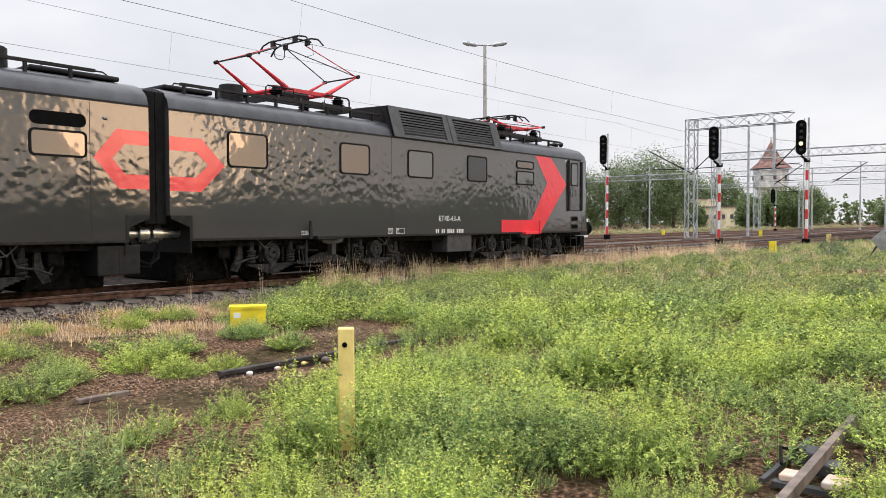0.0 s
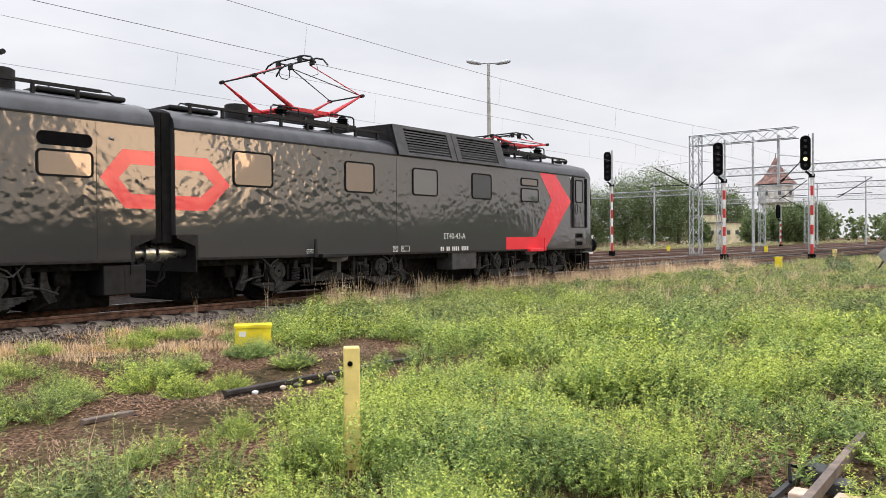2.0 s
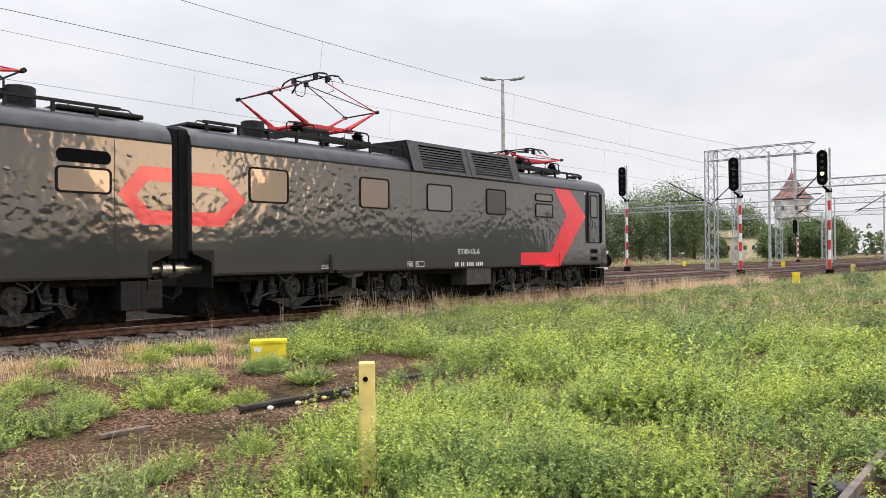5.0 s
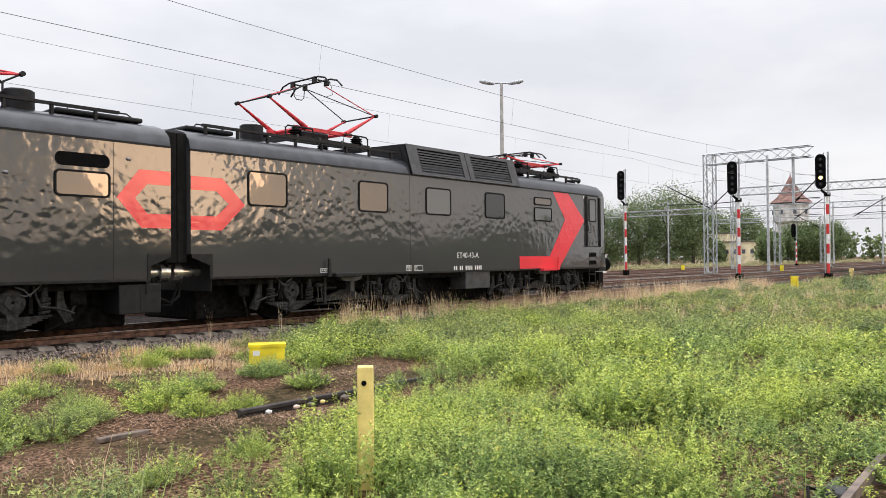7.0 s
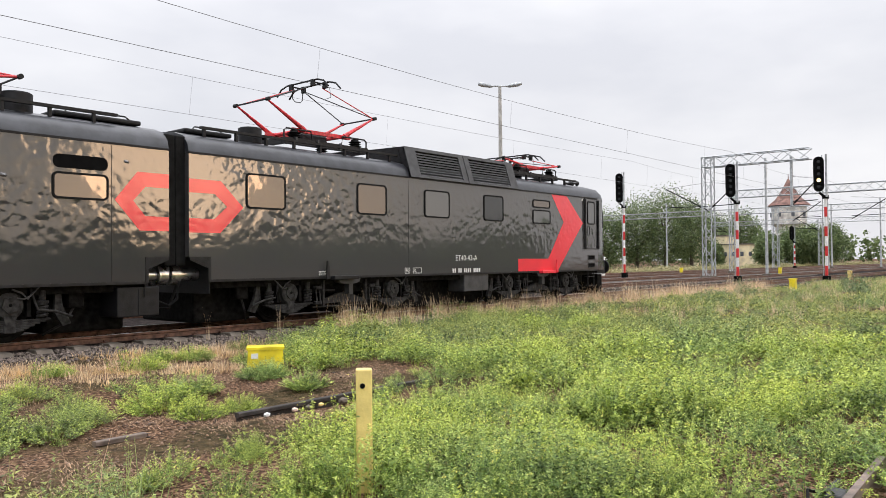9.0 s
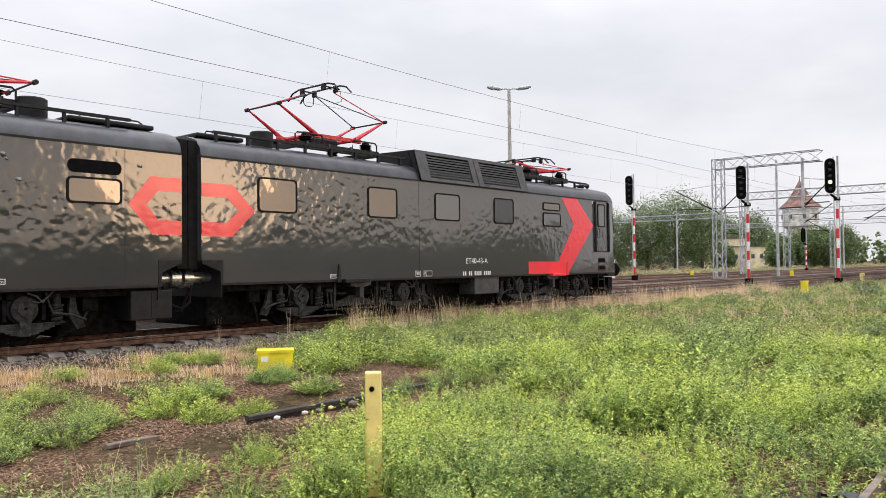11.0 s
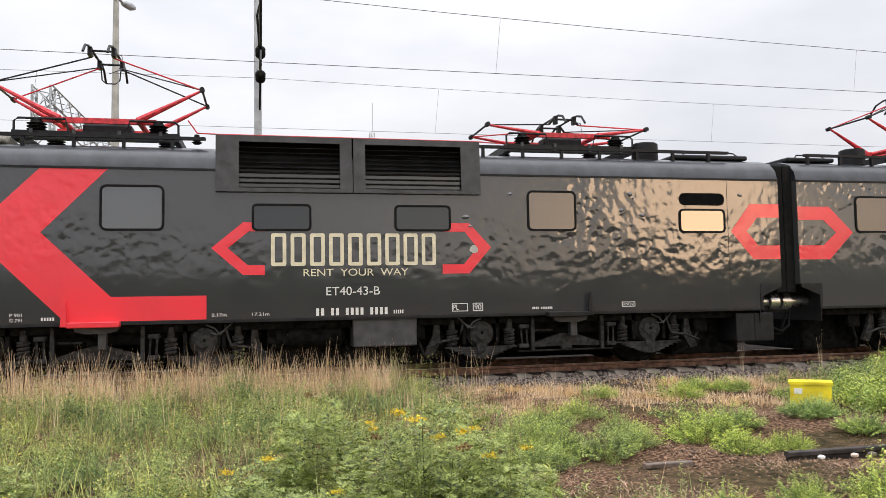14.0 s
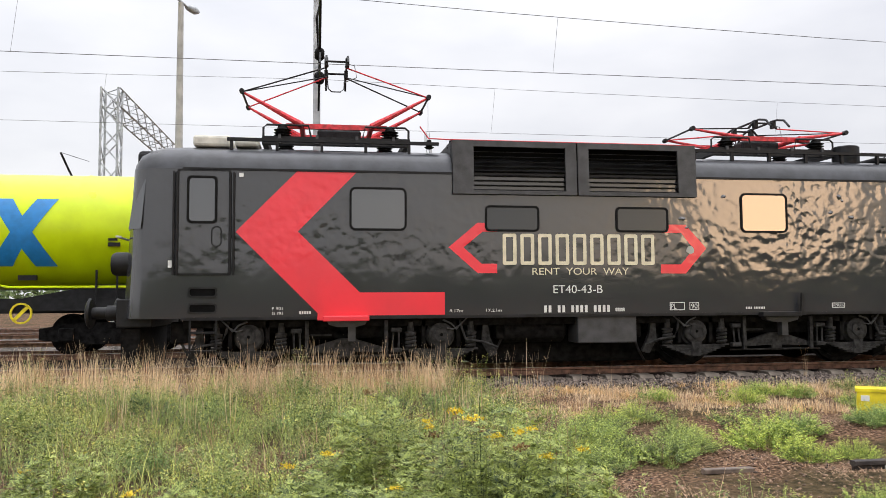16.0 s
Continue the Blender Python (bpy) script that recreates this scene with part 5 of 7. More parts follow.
def signal(x, y, head_z0, head_z1, lenses, lit=None, scale=1.0):
    """A colour-light signal facing the camera's side: black oval board, striped post, offset head."""
    s = thing("railway_signal", (x, y, G), "colour-light signal with black head on a red and white striped post", "signal", "line signals")
    d = Vector((-x, -y, 0)).normalized()
    side = Vector((d.y, -d.x, 0))
    post_top = head_z0 - 0.35
    part("foot", Mesh().box(x - 0.2, x + 0.2, y - 0.2, y + 0.2, G, 0.25, 0.02), M_DEEPBLACK, s)
    n = 8
    h = (post_top - 0.25) / n
    for k in range(n):
        part("post_band", Mesh().tube([(x, y, 0.25 + k * h), (x, y, 0.25 + (k + 1) * h)], 0.085, 10), M_SIGRED if k % 2 == 0 else M_SIGWHITE, s)
    c = Vector((x, y, 0)) - side * -0.35
    part("bracket", Mesh().tube([(x, y, post_top), tuple(c + Vector((0, 0, head_z0 - 0.05)))], 0.07, 8).box(x - 0.15, x + 0.15, y - 0.15, y + 0.15, post_top - 0.1, post_top + 0.12), M_DEEPBLACK, s)
    part("rear_ladder", Mesh().tube([(x + 0.1, y + 0.2, G), (x + 0.1, y + 0.2, head_z1 + 0.1)], 0.03, 6).tube([(x - 0.15, y - 0.1, post_top), (x - 0.15, y - 0.1, head_z1 + 0.1)], 0.06, 6), M_GALV, s)
    w = 0.3 * scale
    me = Mesh()
    ring = []
    for k in range(24):
        a = 2 * math.pi * k / 24
        zz = (head_z1 - w if math.sin(a) >= 0 else head_z0 + w) + w * math.sin(a)
        ring.append(c + side * (w * math.cos(a)) + Vector((0, 0, zz)))
    f = [me.bm.verts.new(p + d * 0.1) for p in ring]
    g = [me.bm.verts.new(p - d * 0.1) for p in ring]
    me.bm.faces.new(f)
    me.bm.faces.new(g[::-1])
    for k in range(24):
        me.bm.faces.new((f[k], g[k], g[(k + 1) % 24], f[(k + 1) % 24]))
    head = part("signal_head", me, M_DEEPBLACK, s, "black oval signal board")
    for k in range(lenses):
        zc = head_z0 + w + (head_z1 - head_z0 - 2 * w) * k / max(1, lenses - 1)
        p = c + Vector((0, 0, zc)) + d * 0.1
        part("lens", Mesh().lathe(p, d, [(0, 0.11), (0.02, 0.1)], 14), M_AMBER if k == lit else M_LENS, head)
        me = Mesh()
        arc = [p + (side * math.cos(a) + Vector((0, 0, 1)) * math.sin(a)) * 0.14 for a in np.linspace(-0.2, math.pi + 0.2, 9)]
        u = [me.bm.verts.new(q) for q in arc]
        v = [me.bm.verts.new(q + d * 0.28) for q in arc]
        for i in range(8):
            me.bm.faces.new((u[i], u[i + 1], v[i + 1], v[i]))
        part("hood", me, M_DEEPBLACK, head)


signal(58.95, 29.85, 6.06, 8.5, 5)
signal(48.6, 16.95, 5.14, 7.22, 5)
signal(50.6, 12.35, 5.33, 7.44, 5, 1)
signal(118, 33, 4.0, 6.0, 3)
signal(128, 14, 4.5, 6.5, 3)

# ---- tank wagon on the next track ----
TY = 20.2
tank = thing("tank_wagon", (-12, TY, 0), "lime yellow rail tank wagon with a blue emblem", "tank wagon")
part("tank", Mesh().lathe((-20.5, TY, 2.9), (1, 0, 0), [(0, 0.3), (0.1, 0.9), (0.28, 1.28), (0.5, 1.40), (14.7, 1.40), (14.78, 1.415), (14.86, 1.40), (17.2, 1.40), (17.45, 1.28), (17.6, 0.9), (17.7, 0.3)], 48), M_TANK, tank, "lime yellow barrel", smooth=True)


def on_barrel(u, v):
    """A point on the barrel's near side for x and z."""
    q = v - 2.9
    return (u, TY - math.sqrt(1.407 ** 2 - q * q), v)


em = Mesh()
for poly in (((-7.55, 3.58), (-7.09, 3.58), (-6.13, 2.04), (-6.61, 2.04)), ((-6.57, 3.58), (-6.11, 3.58), (-7.10, 2.04), (-7.57, 2.04))):
    n = 24
    (a0, z0), (a1, _), (b1, z1), (b0, _) = poly
    rows = []
    for k in range(n + 1):
        t = k / n
        zz = z0 + (z1 - z0) * t
        rows.append([em.bm.verts.new(Vector(on_barrel(a0 + (b0 - a0) * t, zz)) + Vector((0, -0.004 if a0 < -7 else -0.007, 0))), em.bm.verts.new(Vector(on_barrel(a1 + (b1 - a1) * t, zz)) + Vector((0, -0.004 if a0 < -7 else -0.007, 0)))])
    for u, v in zip(rows, rows[1:]):
        em.bm.faces.new((u[0], u[1], v[1], v[0]))
part("emblem", em, M_BLUE, tank, "blue crossed-bar emblem")
for z0, z1, x1 in ((2.62, 2.68, -4.78), (2.49, 2.58, -4.72)):
    part("marking_bar", Mesh().box(-4.98, x1, TY - 1.392, TY - 1.36, z0, z1), M_DARK, tank, "plain dark bar")
part("underframe", Mesh().box(-21, -2.2, TY - 1.35, TY - 1.15, 1.02, 1.3).box(-21, -2.2, TY + 1.15, TY + 1.35, 1.02, 1.3).box(-21, -2.2, TY - 0.3, TY + 0.3, 0.95, 1.25), M_DARK, tank)
part("saddle", Mesh().slab([(-6.9, 1.3), (-2.6, 1.3), (-2.6, 1.62), (-5.2, 1.62)], TY - 1.2, TY + 1.2), M_DARK, tank)
part("side_rail", Mesh().tube([(-7.4, TY - 1.3, 1.62), (-7.1, TY - 1.38, 1.56), (-2.5, TY - 1.38, 1.56)], 0.03, 6), M_TANK, tank)
part("sticker", Mesh().box(-7.0, -6.6, TY - 1.09, TY - 1.02, 1.72, 1.84), M_DARK, tank)
part("brake_wheel", Mesh().ring([(-6.8 + 0.24 * math.cos(k * 0.3927), 0.97 + 0.24 * math.sin(k * 0.3927)) for k in range(16)], [(-6.8 + 0.2 * math.cos(k * 0.3927), 0.97 + 0.2 * math.sin(k * 0.3927)) for k in range(16)], TY - 1.42, TY - 1.38), M_YELLOW, tank, "yellow brake ring")
part("brake_lever", Mesh().slab([(-6.97, 0.84), (-6.92, 0.79), (-6.63, 1.1), (-6.68, 1.15)], TY - 1.42, TY - 1.39), M_YELLOW, tank)
for x in (-5.2, -4.75):
    part("ladder_rail", Mesh().tube([(x, TY - 1.45, 1.2), (x, TY - 1.45, 1.95)], 0.025, 6), M_DARK, tank)
for xc in (-5.0, -17.5):
    part("bogie_frame", Mesh().slab([(xc - 1.5, 0.35), (xc - 1.5, 0.62), (xc - 0.5, 0.75), (xc + 0.5, 0.75), (xc + 1.5, 0.62), (xc + 1.5, 0.35), (xc + 0.5, 0.25), (xc - 0.5, 0.25)], TY - 1.15, TY - 1.0), M_GRIME, tank)
    for s in (-0.9, 0.9):
        for y in (-1, 1):
            part("wheel", Mesh().lathe((xc + s, TY + y * 0.69, 0.46), (0, y, 0), [(0, 0.49), (0.03, 0.49), (0.035, 0.46), (0.13, 0.455)], 24), M_GRIME, tank)
        part("axle_box", Mesh().box(xc + s - 0.16, xc + s + 0.16, TY - 1.24, TY - 1.05, 0.32, 0.62, 0.03), M_GRIME, tank)

# ---- far buildings and trees ----
M_PLASTER = material("cream_plaster", (0.8, 0.7, 0.46), 0.9, vary=0.12, scale=0.8, bump=0.2, bump_scale=6)
M_TOWER = material("weathered_render", (0.66, 0.63, 0.58), 0.9, vary=0.2, scale=0.7, bump=0.2, bump_scale=6)
M_TILE = material("rust_red_roof_tiles", (0.19, 0.105, 0.085), 0.85, vary=0.3, scale=1.2, bump=0.4, bump_scale=10)
M_PANEL = material("dull_window", (0.12, 0.13, 0.15), 0.25, vary=0.2)
tx, ty = 186.5, 53.3
tower = thing("water_tower", (tx, ty, G), "old octagonal water tower with a pointed red tiled roof", "water tower")
part("shaft", Mesh().lathe((tx, ty, G), (0, 0, 1), [(0, 3.4), (8.8, 3.0)], 8), M_TOWER, tower)
part("tank_storey", Mesh().lathe((tx, ty, 8.6), (0, 0, 1), [(0, 3.0), (0.6, 3.9), (4.6, 3.9)], 8), M_TOWER, tower)
part("cornice", Mesh().lathe((tx, ty, 13.1), (0, 0, 1), [(0, 4.2), (0.3, 4.3)], 8), M_PANEL, tower)
part("roof", Mesh().lathe((tx, ty, 13.4), (0, 0, 1), [(0, 4.75), (0.5, 4.25), (1.5, 3.0), (3.0, 1.9), (4.7, 0.95), (6.2, 0.12), (7.2, 0.05)], 8), M_TILE, tower, "steep flared red tile roof")
for k in range(8):
    a = radians(22.5 + 45 * k + 8)
    part("window", Mesh().box(tx + 3.62 * math.cos(a) - 0.3, tx + 3.62 * math.cos(a) + 0.3, ty + 3.62 * math.sin(a) - 0.3, ty + 3.62 * math.sin(a) + 0.3, 10.8, 11.9), M_PANEL, tower)
house = thing("depot_building", (154, 55, G), "low cream plastered depot building with small windows", "building")
part("wall", Mesh().box(151, 156, 48.9, 61.4, G, 4.1), M_PLASTER, house)
part("wall", Mesh().box(152.5, 158, 55.4, 61.2, G, 5.8), M_PLASTER, house)
part("flat_roof", Mesh().box(150.8, 156.2, 48.7, 61.6, 4.1, 4.3), M_CONC, house)
part("flat_roof", Mesh().box(152.3, 158.2, 55.2, 61.4, 5.8, 6.05), M_CONC, house)
for k in range(7):
    part("window", Mesh().box(150.9, 151.1, 49.9 + k * 1.6, 50.5 + k * 1.6, 1.9, 2.7), M_PANEL, house)
cabinet = thing("trackside_cabinet", (60, 33.0, G), "white equipment cabinet beside the tracks", "cabinet")
part("body", Mesh().box(59.6, 60.4, 32.4, 33.8, G, 1.5, 0.03), M_SIGWHITE, cabinet)
part("lid", Mesh().box(59.55, 60.45, 32.35, 33.85, 1.5, 1.58), M_SIGWHITE, cabinet)


def leaf_material(name, c0, c1, trans=0.35, c2=None):
    """Leaves from c0 to c1 leaf by leaf; whole patches of plants lean towards c2."""
    m = bpy.data.materials.new(name)
    m.use_nodes = True
    n, l = m.node_tree.nodes, m.node_tree.links
    b = n["Principled BSDF"]
    b.inputs["Roughness"].default_value = 0.5
    b.inputs["Specular IOR Level"].default_value = 0.4
    geo = n.new("ShaderNodeNewGeometry")
    tx_ = n.new("ShaderNodeTexNoise")
    tx_.inputs["Scale"].default_value, tx_.inputs["Detail"].default_value = 1.6, 4.0
    l.new(geo.outputs["Position"], tx_.inputs["Vector"])
    av = n.new("ShaderNodeMath")
    av.operation = "MULTIPLY_ADD"
    av.inputs[1].default_value = 0.5
    l.new(geo.outputs["Random Per Island"], av.inputs[0])
    half = n.new("ShaderNodeMath")
    half.operation = "MULTIPLY"
    half.inputs[1].default_value = 0.75
    l.new(tx_.outputs["Fac"], half.inputs[0])
    l.new(half.outputs[0], av.inputs[2])
    rp = n.new("ShaderNodeValToRGB")
    rp.color_ramp.elements[0].position, rp.color_ramp.elements[1].position = 0.34, 0.8
    rp.color_ramp.elements[0].color, rp.color_ramp.elements[1].color = (*c0, 1), (*c1, 1)
    l.new(av.outputs[0], rp.inputs["Fac"])
    tone = rp.outputs["Color"]
    if c2:
        wide = n.new("ShaderNodeTexNoise")
        wide.inputs["Scale"].default_value, wide.inputs["Detail"].default_value = 0.55, 3.0
        l.new(geo.outputs["Position"], wide.inputs["Vector"])
        span = n.new("ShaderNodeMapRange")
        span.inputs["From Min"].default_value, span.inputs["From Max"].default_value = 0.42, 0.62
        span.inputs["To Max"].default_value = 0.8
        l.new(wide.outputs["Fac"], span.inputs["Value"])
        alt = n.new("ShaderNodeValToRGB")
        alt.color_ramp.elements[0].position, alt.color_ramp.elements[1].position = 0.34, 0.8
        alt.color_ramp.elements[0].color, alt.color_ramp.elements[1].color = (*[q * 0.15 for q in c2], 1), (*c2, 1)
        l.new(av.outputs[0], alt.inputs["Fac"])
        blend = n.new("ShaderNodeMix")
        blend.data_type = "RGBA"
        l.new(span.outputs["Result"], blend.inputs["Factor"])
        l.new(tone, blend.inputs[6])
        l.new(alt.outputs["Color"], blend.inputs[7])
        tone = blend.outputs[2]
    l.new(tone, b.inputs["Base Color"])
    tr = n.new("ShaderNodeBsdfTranslucent")
    l.new(tone, tr.inputs["Color"])
    mx = n.new("ShaderNodeMixShader")
    mx.inputs[0].default_value = trans
    l.new(b.outputs[0], mx.inputs[1])
    l.new(tr.outputs[0], mx.inputs[2])
    l.new(mx.outputs[0], n["Material Output"].inputs["Surface"])
    return m


M_TREE = leaf_material("tree_leaves", (0.06, 0.095, 0.04), (0.23, 0.3, 0.12), 0.3)
M_BARK = material("bark", (0.10, 0.08, 0.06), 0.95, vary=0.3, scale=3, bump=0.5, bump_scale=12)


def quads(c, a, b):
    """Quads with centres c and half-axes a, b: vertices and faces."""
    v = np.stack([c - a, c - b * 0.6, c + a, c + b * 0.6], 1).reshape(-1, 3)
    return v, np.arange(len(v)).reshape(-1, 4)


def crown_cloud(r, x, y, z0, h, w, clumps, per, leaf):
    u = r.normal(size=(clumps, 3))
    u /= np.linalg.norm(u, axis=1, keepdims=True)
    rad = r.uniform(0.55, 1.0, (clumps, 1)) * (1 + 0.25 * np.sin(u[:, :1] * 7 + u[:, 2:] * 5))
    cen = np.array([x, y, z0 + h / 2]) + u * rad * np.array([w / 2, w / 2, h / 2])
    c = np.repeat(cen, per, 0) + r.normal(size=(clumps * per, 3)) * np.array([w, w, h]) * 0.075
    a = r.normal(size=c.shape)
    a /= np.linalg.norm(a, axis=1, keepdims=True)
    b = np.cross(a, r.normal(size=c.shape))
    b /= np.linalg.norm(b, axis=1, keepdims=True)
    s = leaf * r.uniform(0.6, 1.3, (len(c), 1))
    return quads(c, a * s, b * s)


def tree(x, y, h, w, seed, leaf=0.28):
    r = np.random.default_rng(seed)
    t = thing("tree", (x, y, G), "broad leafy dark green deciduous tree", "tree", "trees behind the yard")
    me = Mesh()
    me.tube([(x, y, G), (x + 0.1, y, G + h * 0.3), (x, y + 0.1, G + h * 0.75)], 0.03 * h, 8, 0.008 * h)
    for k in range(6):
        a = k * 1.05 + seed
        me.tube([(x, y, G + h * (0.25 + 0.06 * k)), (x + math.cos(a) * w * 0.35, y + math.sin(a) * w * 0.35, G + h * (0.45 + 0.07 * k))], 0.011 * h, 6, 0.003 * h)
    part("trunk", me, M_BARK, t)
    v, f = crown_cloud(r, x, y, G + h * 0.02, h * 0.98, w, 210, 60, leaf)
    v = v - np.array([x, y, G])
    raw_mesh("crown", v, f, [M_TREE], parent=t)


for k, (x, y, h, w) in enumerate(((108, 66, 8.5, 7), (113, 61, 9.5, 8), (117, 57, 11.5, 8), (119, 53, 12.3, 8.5), (121, 49.5, 11, 7), (110, 70, 9, 8), (173, 66, 11.5, 8), (148.5, 56.5, 4.6, 3.4), (160, 50.0, 6.5, 5), (140, 43.5, 4.5, 4), (165, 46, 7.5, 7), (160, 42, 7.5, 6), (185, 45, 8.5, 8), (186, 64, 12, 9), (225, 24, 6.5, 10), (225, 34, 7, 9), (100, 78, 8, 8))):
    tree(x, y, h, w, 40 + k, 0.14 if x < 130 else 0.2)
# woods far off around the yard, also unseen behind the viewer
fw_v, fw_f, off = [], [], 0
r = np.random.default_rng(5)
for k in range(260):
    a = 2 * math.pi * k / 260
    d = 330 + 40 * math.sin(k * 0.7)
    x, y = d * math.sin(a), d * math.cos(a)
    # unseen rear trees are brought nearer to shape the reflections in the paint
    if y < -0.3 * d:
        x, y = x * 0.3, y * 0.3
    hh = r.uniform(5.0, 8.0) if y < 0 else r.uniform(7, 13)
    v, f = crown_cloud(r, x, y, G - 1, hh, r.uniform(8, 13), 26, 12, 0.9)
    fw_v.append(v)
    fw_f.append(f + off)
    off += len(v)
far = raw_mesh("far_woods", np.concatenate(fw_v), np.concatenate(fw_f), [M_TREE])
tagged(far, "dark green belt of far trees round the yard", "woods", kind="stuff")

# ---- small things in the yard ----
post = thing("marker_post", (3.41, 3.52, G), "short faded yellow plastic marker post with a dark hole", "post")
part("post", Mesh().box(3.36, 3.46, 3.47, 3.57, G - 0.1, 0.615, 0.008), M_PALEYEL, post)
# black plug stands for the shaded inside of the hole
part("hole", Mesh().lathe((3.40, 3.476, 0.515), (0, -1, 0), [(0.0, 0.018), (0.02, 0.016)], 8), M_DEEPBLACK, post)
post.rotation_euler = (0, 0, radians(-43))
d_ = thing("cable_box", (6.69, 8.86, G), "yellow cable marker box with a lid standing on the soil", "box")
bx = Mesh()
dx_, dy_ = Vector((0.38, -0.28, 0)).normalized() * 0.235, Vector((0.28, 0.38, 0)).normalized() * 0.16
cc = Vector((6.69, 8.86, 0))


def skew_box(me, c, hx, hy, z0, z1, flare=1.0):
    lo = [c + Vector((0, 0, z0)) + hx * i * flare + hy * j * flare for i, j in ((-1, -1), (1, -1), (1, 1), (-1, 1))]
    hi = [c + Vector((0, 0, z1)) + hx * i + hy * j for i, j in ((-1, -1), (1, -1), (1, 1), (-1, 1))]
    return me.hull(lo + hi, [(0, 1, 2, 3), (7, 6, 5, 4), (0, 4, 5, 1), (1, 5, 6, 2), (2, 6, 7, 3), (3, 7, 4, 0)])


part("body", skew_box(bx, cc, dx_, dy_, G - 0.05, 0.09, 1.06), M_YELLOW, d_)
part("lid", skew_box(Mesh(), cc, dx_ * 1.08, dy_ * 1.08, 0.094, 0.13), M_YELLOW, d_)
part("white_label", skew_box(Mesh(), cc - dx_ * 0.62 - dy_ * 1.04, dx_ * 0.2, dy_ * 0.02, -0.02, 0.05), M_SIGWHITE, d_)
for x, y in ((38.6, 10.9), (77.7, 32.9), (77.1, 22.9)):
    q = thing("cable_box", (x, y, G), "small yellow cable marker box beside the rails", "box")
    top = 0.3 if x < 50 else 0.42
    part("body", Mesh().box(x - 0.14, x + 0.14, y - 0.14, y + 0.14, G, top, 0.02), M_YELLOW, q)
    part("lid", Mesh().box(x - 0.16, x + 0.16, y - 0.16, y + 0.16, top, top + 0.05), M_YELLOW, q)
q = thing("marker_post", (47, 10.3, G), "short faded yellow plastic marker post", "post")
part("post", Mesh().box(46.9, 47.1, 10.2, 10.4, G, 0.6, 0.01), M_PALEYEL, q)
M_BAR = material("brown_painted_bar", (0.16, 0.12, 0.095), 0.6, vary=0.25, scale=8, bump=0.2)
M_RUSTWHITE = material("chipped_white_paint", (0.8, 0.76, 0.7), 0.7, vary=0.04, scale=4, color2=(0.6, 0.3, 0.15))
M_DARKRAIL = material("dark_old_rail", (0.03, 0.024, 0.021), 0.7, vary=0.4, scale=7, bump=0.4, bump_scale=50)
# old rail stub in the soil
st = thing("rail_stub", (4.6, 6.06, G), "old rusty rail lying half buried in the soil", "rail")
part("rail", Mesh().sweep([(6.2 + a, z - 0.13) for a, z in RAIL_SECTION], 4.35, 7.0), M_DARKRAIL, st)
part("rail", Mesh().sweep([(6.42 + a, z - 0.2) for a, z in RAIL_SECTION], 3.1, 3.55), M_BAR, st)
for x, y, q, m in ((4.62, 6.1, 0.034, M_SIGWHITE), (4.95, 6.09, 0.034, M_RUSTWHITE), (5.3, 6.1, 0.03, M_PALEYEL), (5.6, 6.1, 0.05, M_CONC), (5.12, 6.08, 0.04, M_CONC)):
    rb = thing("rubble_lump", (x, y, G), "small broken lump lying by the old rail", "rubble", "rubble by the rail")
    me = Mesh()
    bmesh.ops.create_icosphere(me.bm, subdivisions=1, radius=q)
    for v in me.bm.verts:
        v.co = Vector((x + v.co.x * 1.3, y + v.co.y, G + 0.03 + v.co.z * 0.7)) + Vector((math.sin(v.co.y * 90), math.cos(v.co.x * 70), 0)) * 0.008
    part("lump", me, m, rb)
# the point lever: a long flat bar across two white weights
lv = thing("point_lever", (4.7, 1.05, G), "long brown flat bar over rusty white lever weights", "lever")
part("bar", Mesh().hull([(3.6, 1.025, -0.125), (5.93, 1.105, -0.125), (5.93, 1.15, -0.125), (3.6, 1.07, -0.125), (3.6, 1.025, -0.06), (5.93, 1.105, -0.06), (5.93, 1.15, -0.06), (3.6, 1.07, -0.06)], [(0, 1, 2, 3), (7, 6, 5, 4), (0, 4, 5, 1), (1, 5, 6, 2), (2, 6, 7, 3), (3, 7, 4, 0)]), M_BAR, lv)
part("weight", Mesh().box(4.58, 4.72, 1.14, 1.25, -0.19, -0.15, 0.01), M_RUSTWHITE, lv, "rust-stained white weight")
part("weight", Mesh().box(4.58, 4.76, 0.9, 1.03, -0.19, -0.15, 0.01), M_RUSTWHITE, lv, "rust-stained white weight")
part("bracket", Mesh().box(4.82, 4.98, 0.98, 1.12, -0.2, -0.127, 0.01), M_GREYBOX, lv)
part("pivot_block", Mesh().box(5.0, 5.2, 1.16, 1.26, -0.22, -0.12, 0.015).box(4.5, 5.6, 1.3, 1.33, -0.2, -0.17).box(4.55, 4.62, 0.86, 1.28, -0.22, -0.19), M_GREYBOX, lv)
part("post", Mesh().box(5.6, 5.68, 1.08, 1.16, G - 0.1, -0.127), M_BAR, lv)
part("hose", Mesh().tube([(4.75, 1.28, -0.14), (4.95, 1.34, -0.1), (5.1, 1.26, -0.14), (5.2, 1.16, -0.16)], 0.011, 6).tube([(4.78, 0.9, -0.14), (5.0, 0.85, -0.1), (5.2, 0.92, -0.14)], 0.011, 6), M_RUBBER, lv)
sg = thing("tilted_sign", (35.8, 6.1, G), "grey square sign board leaning on a dark stake", "sign")
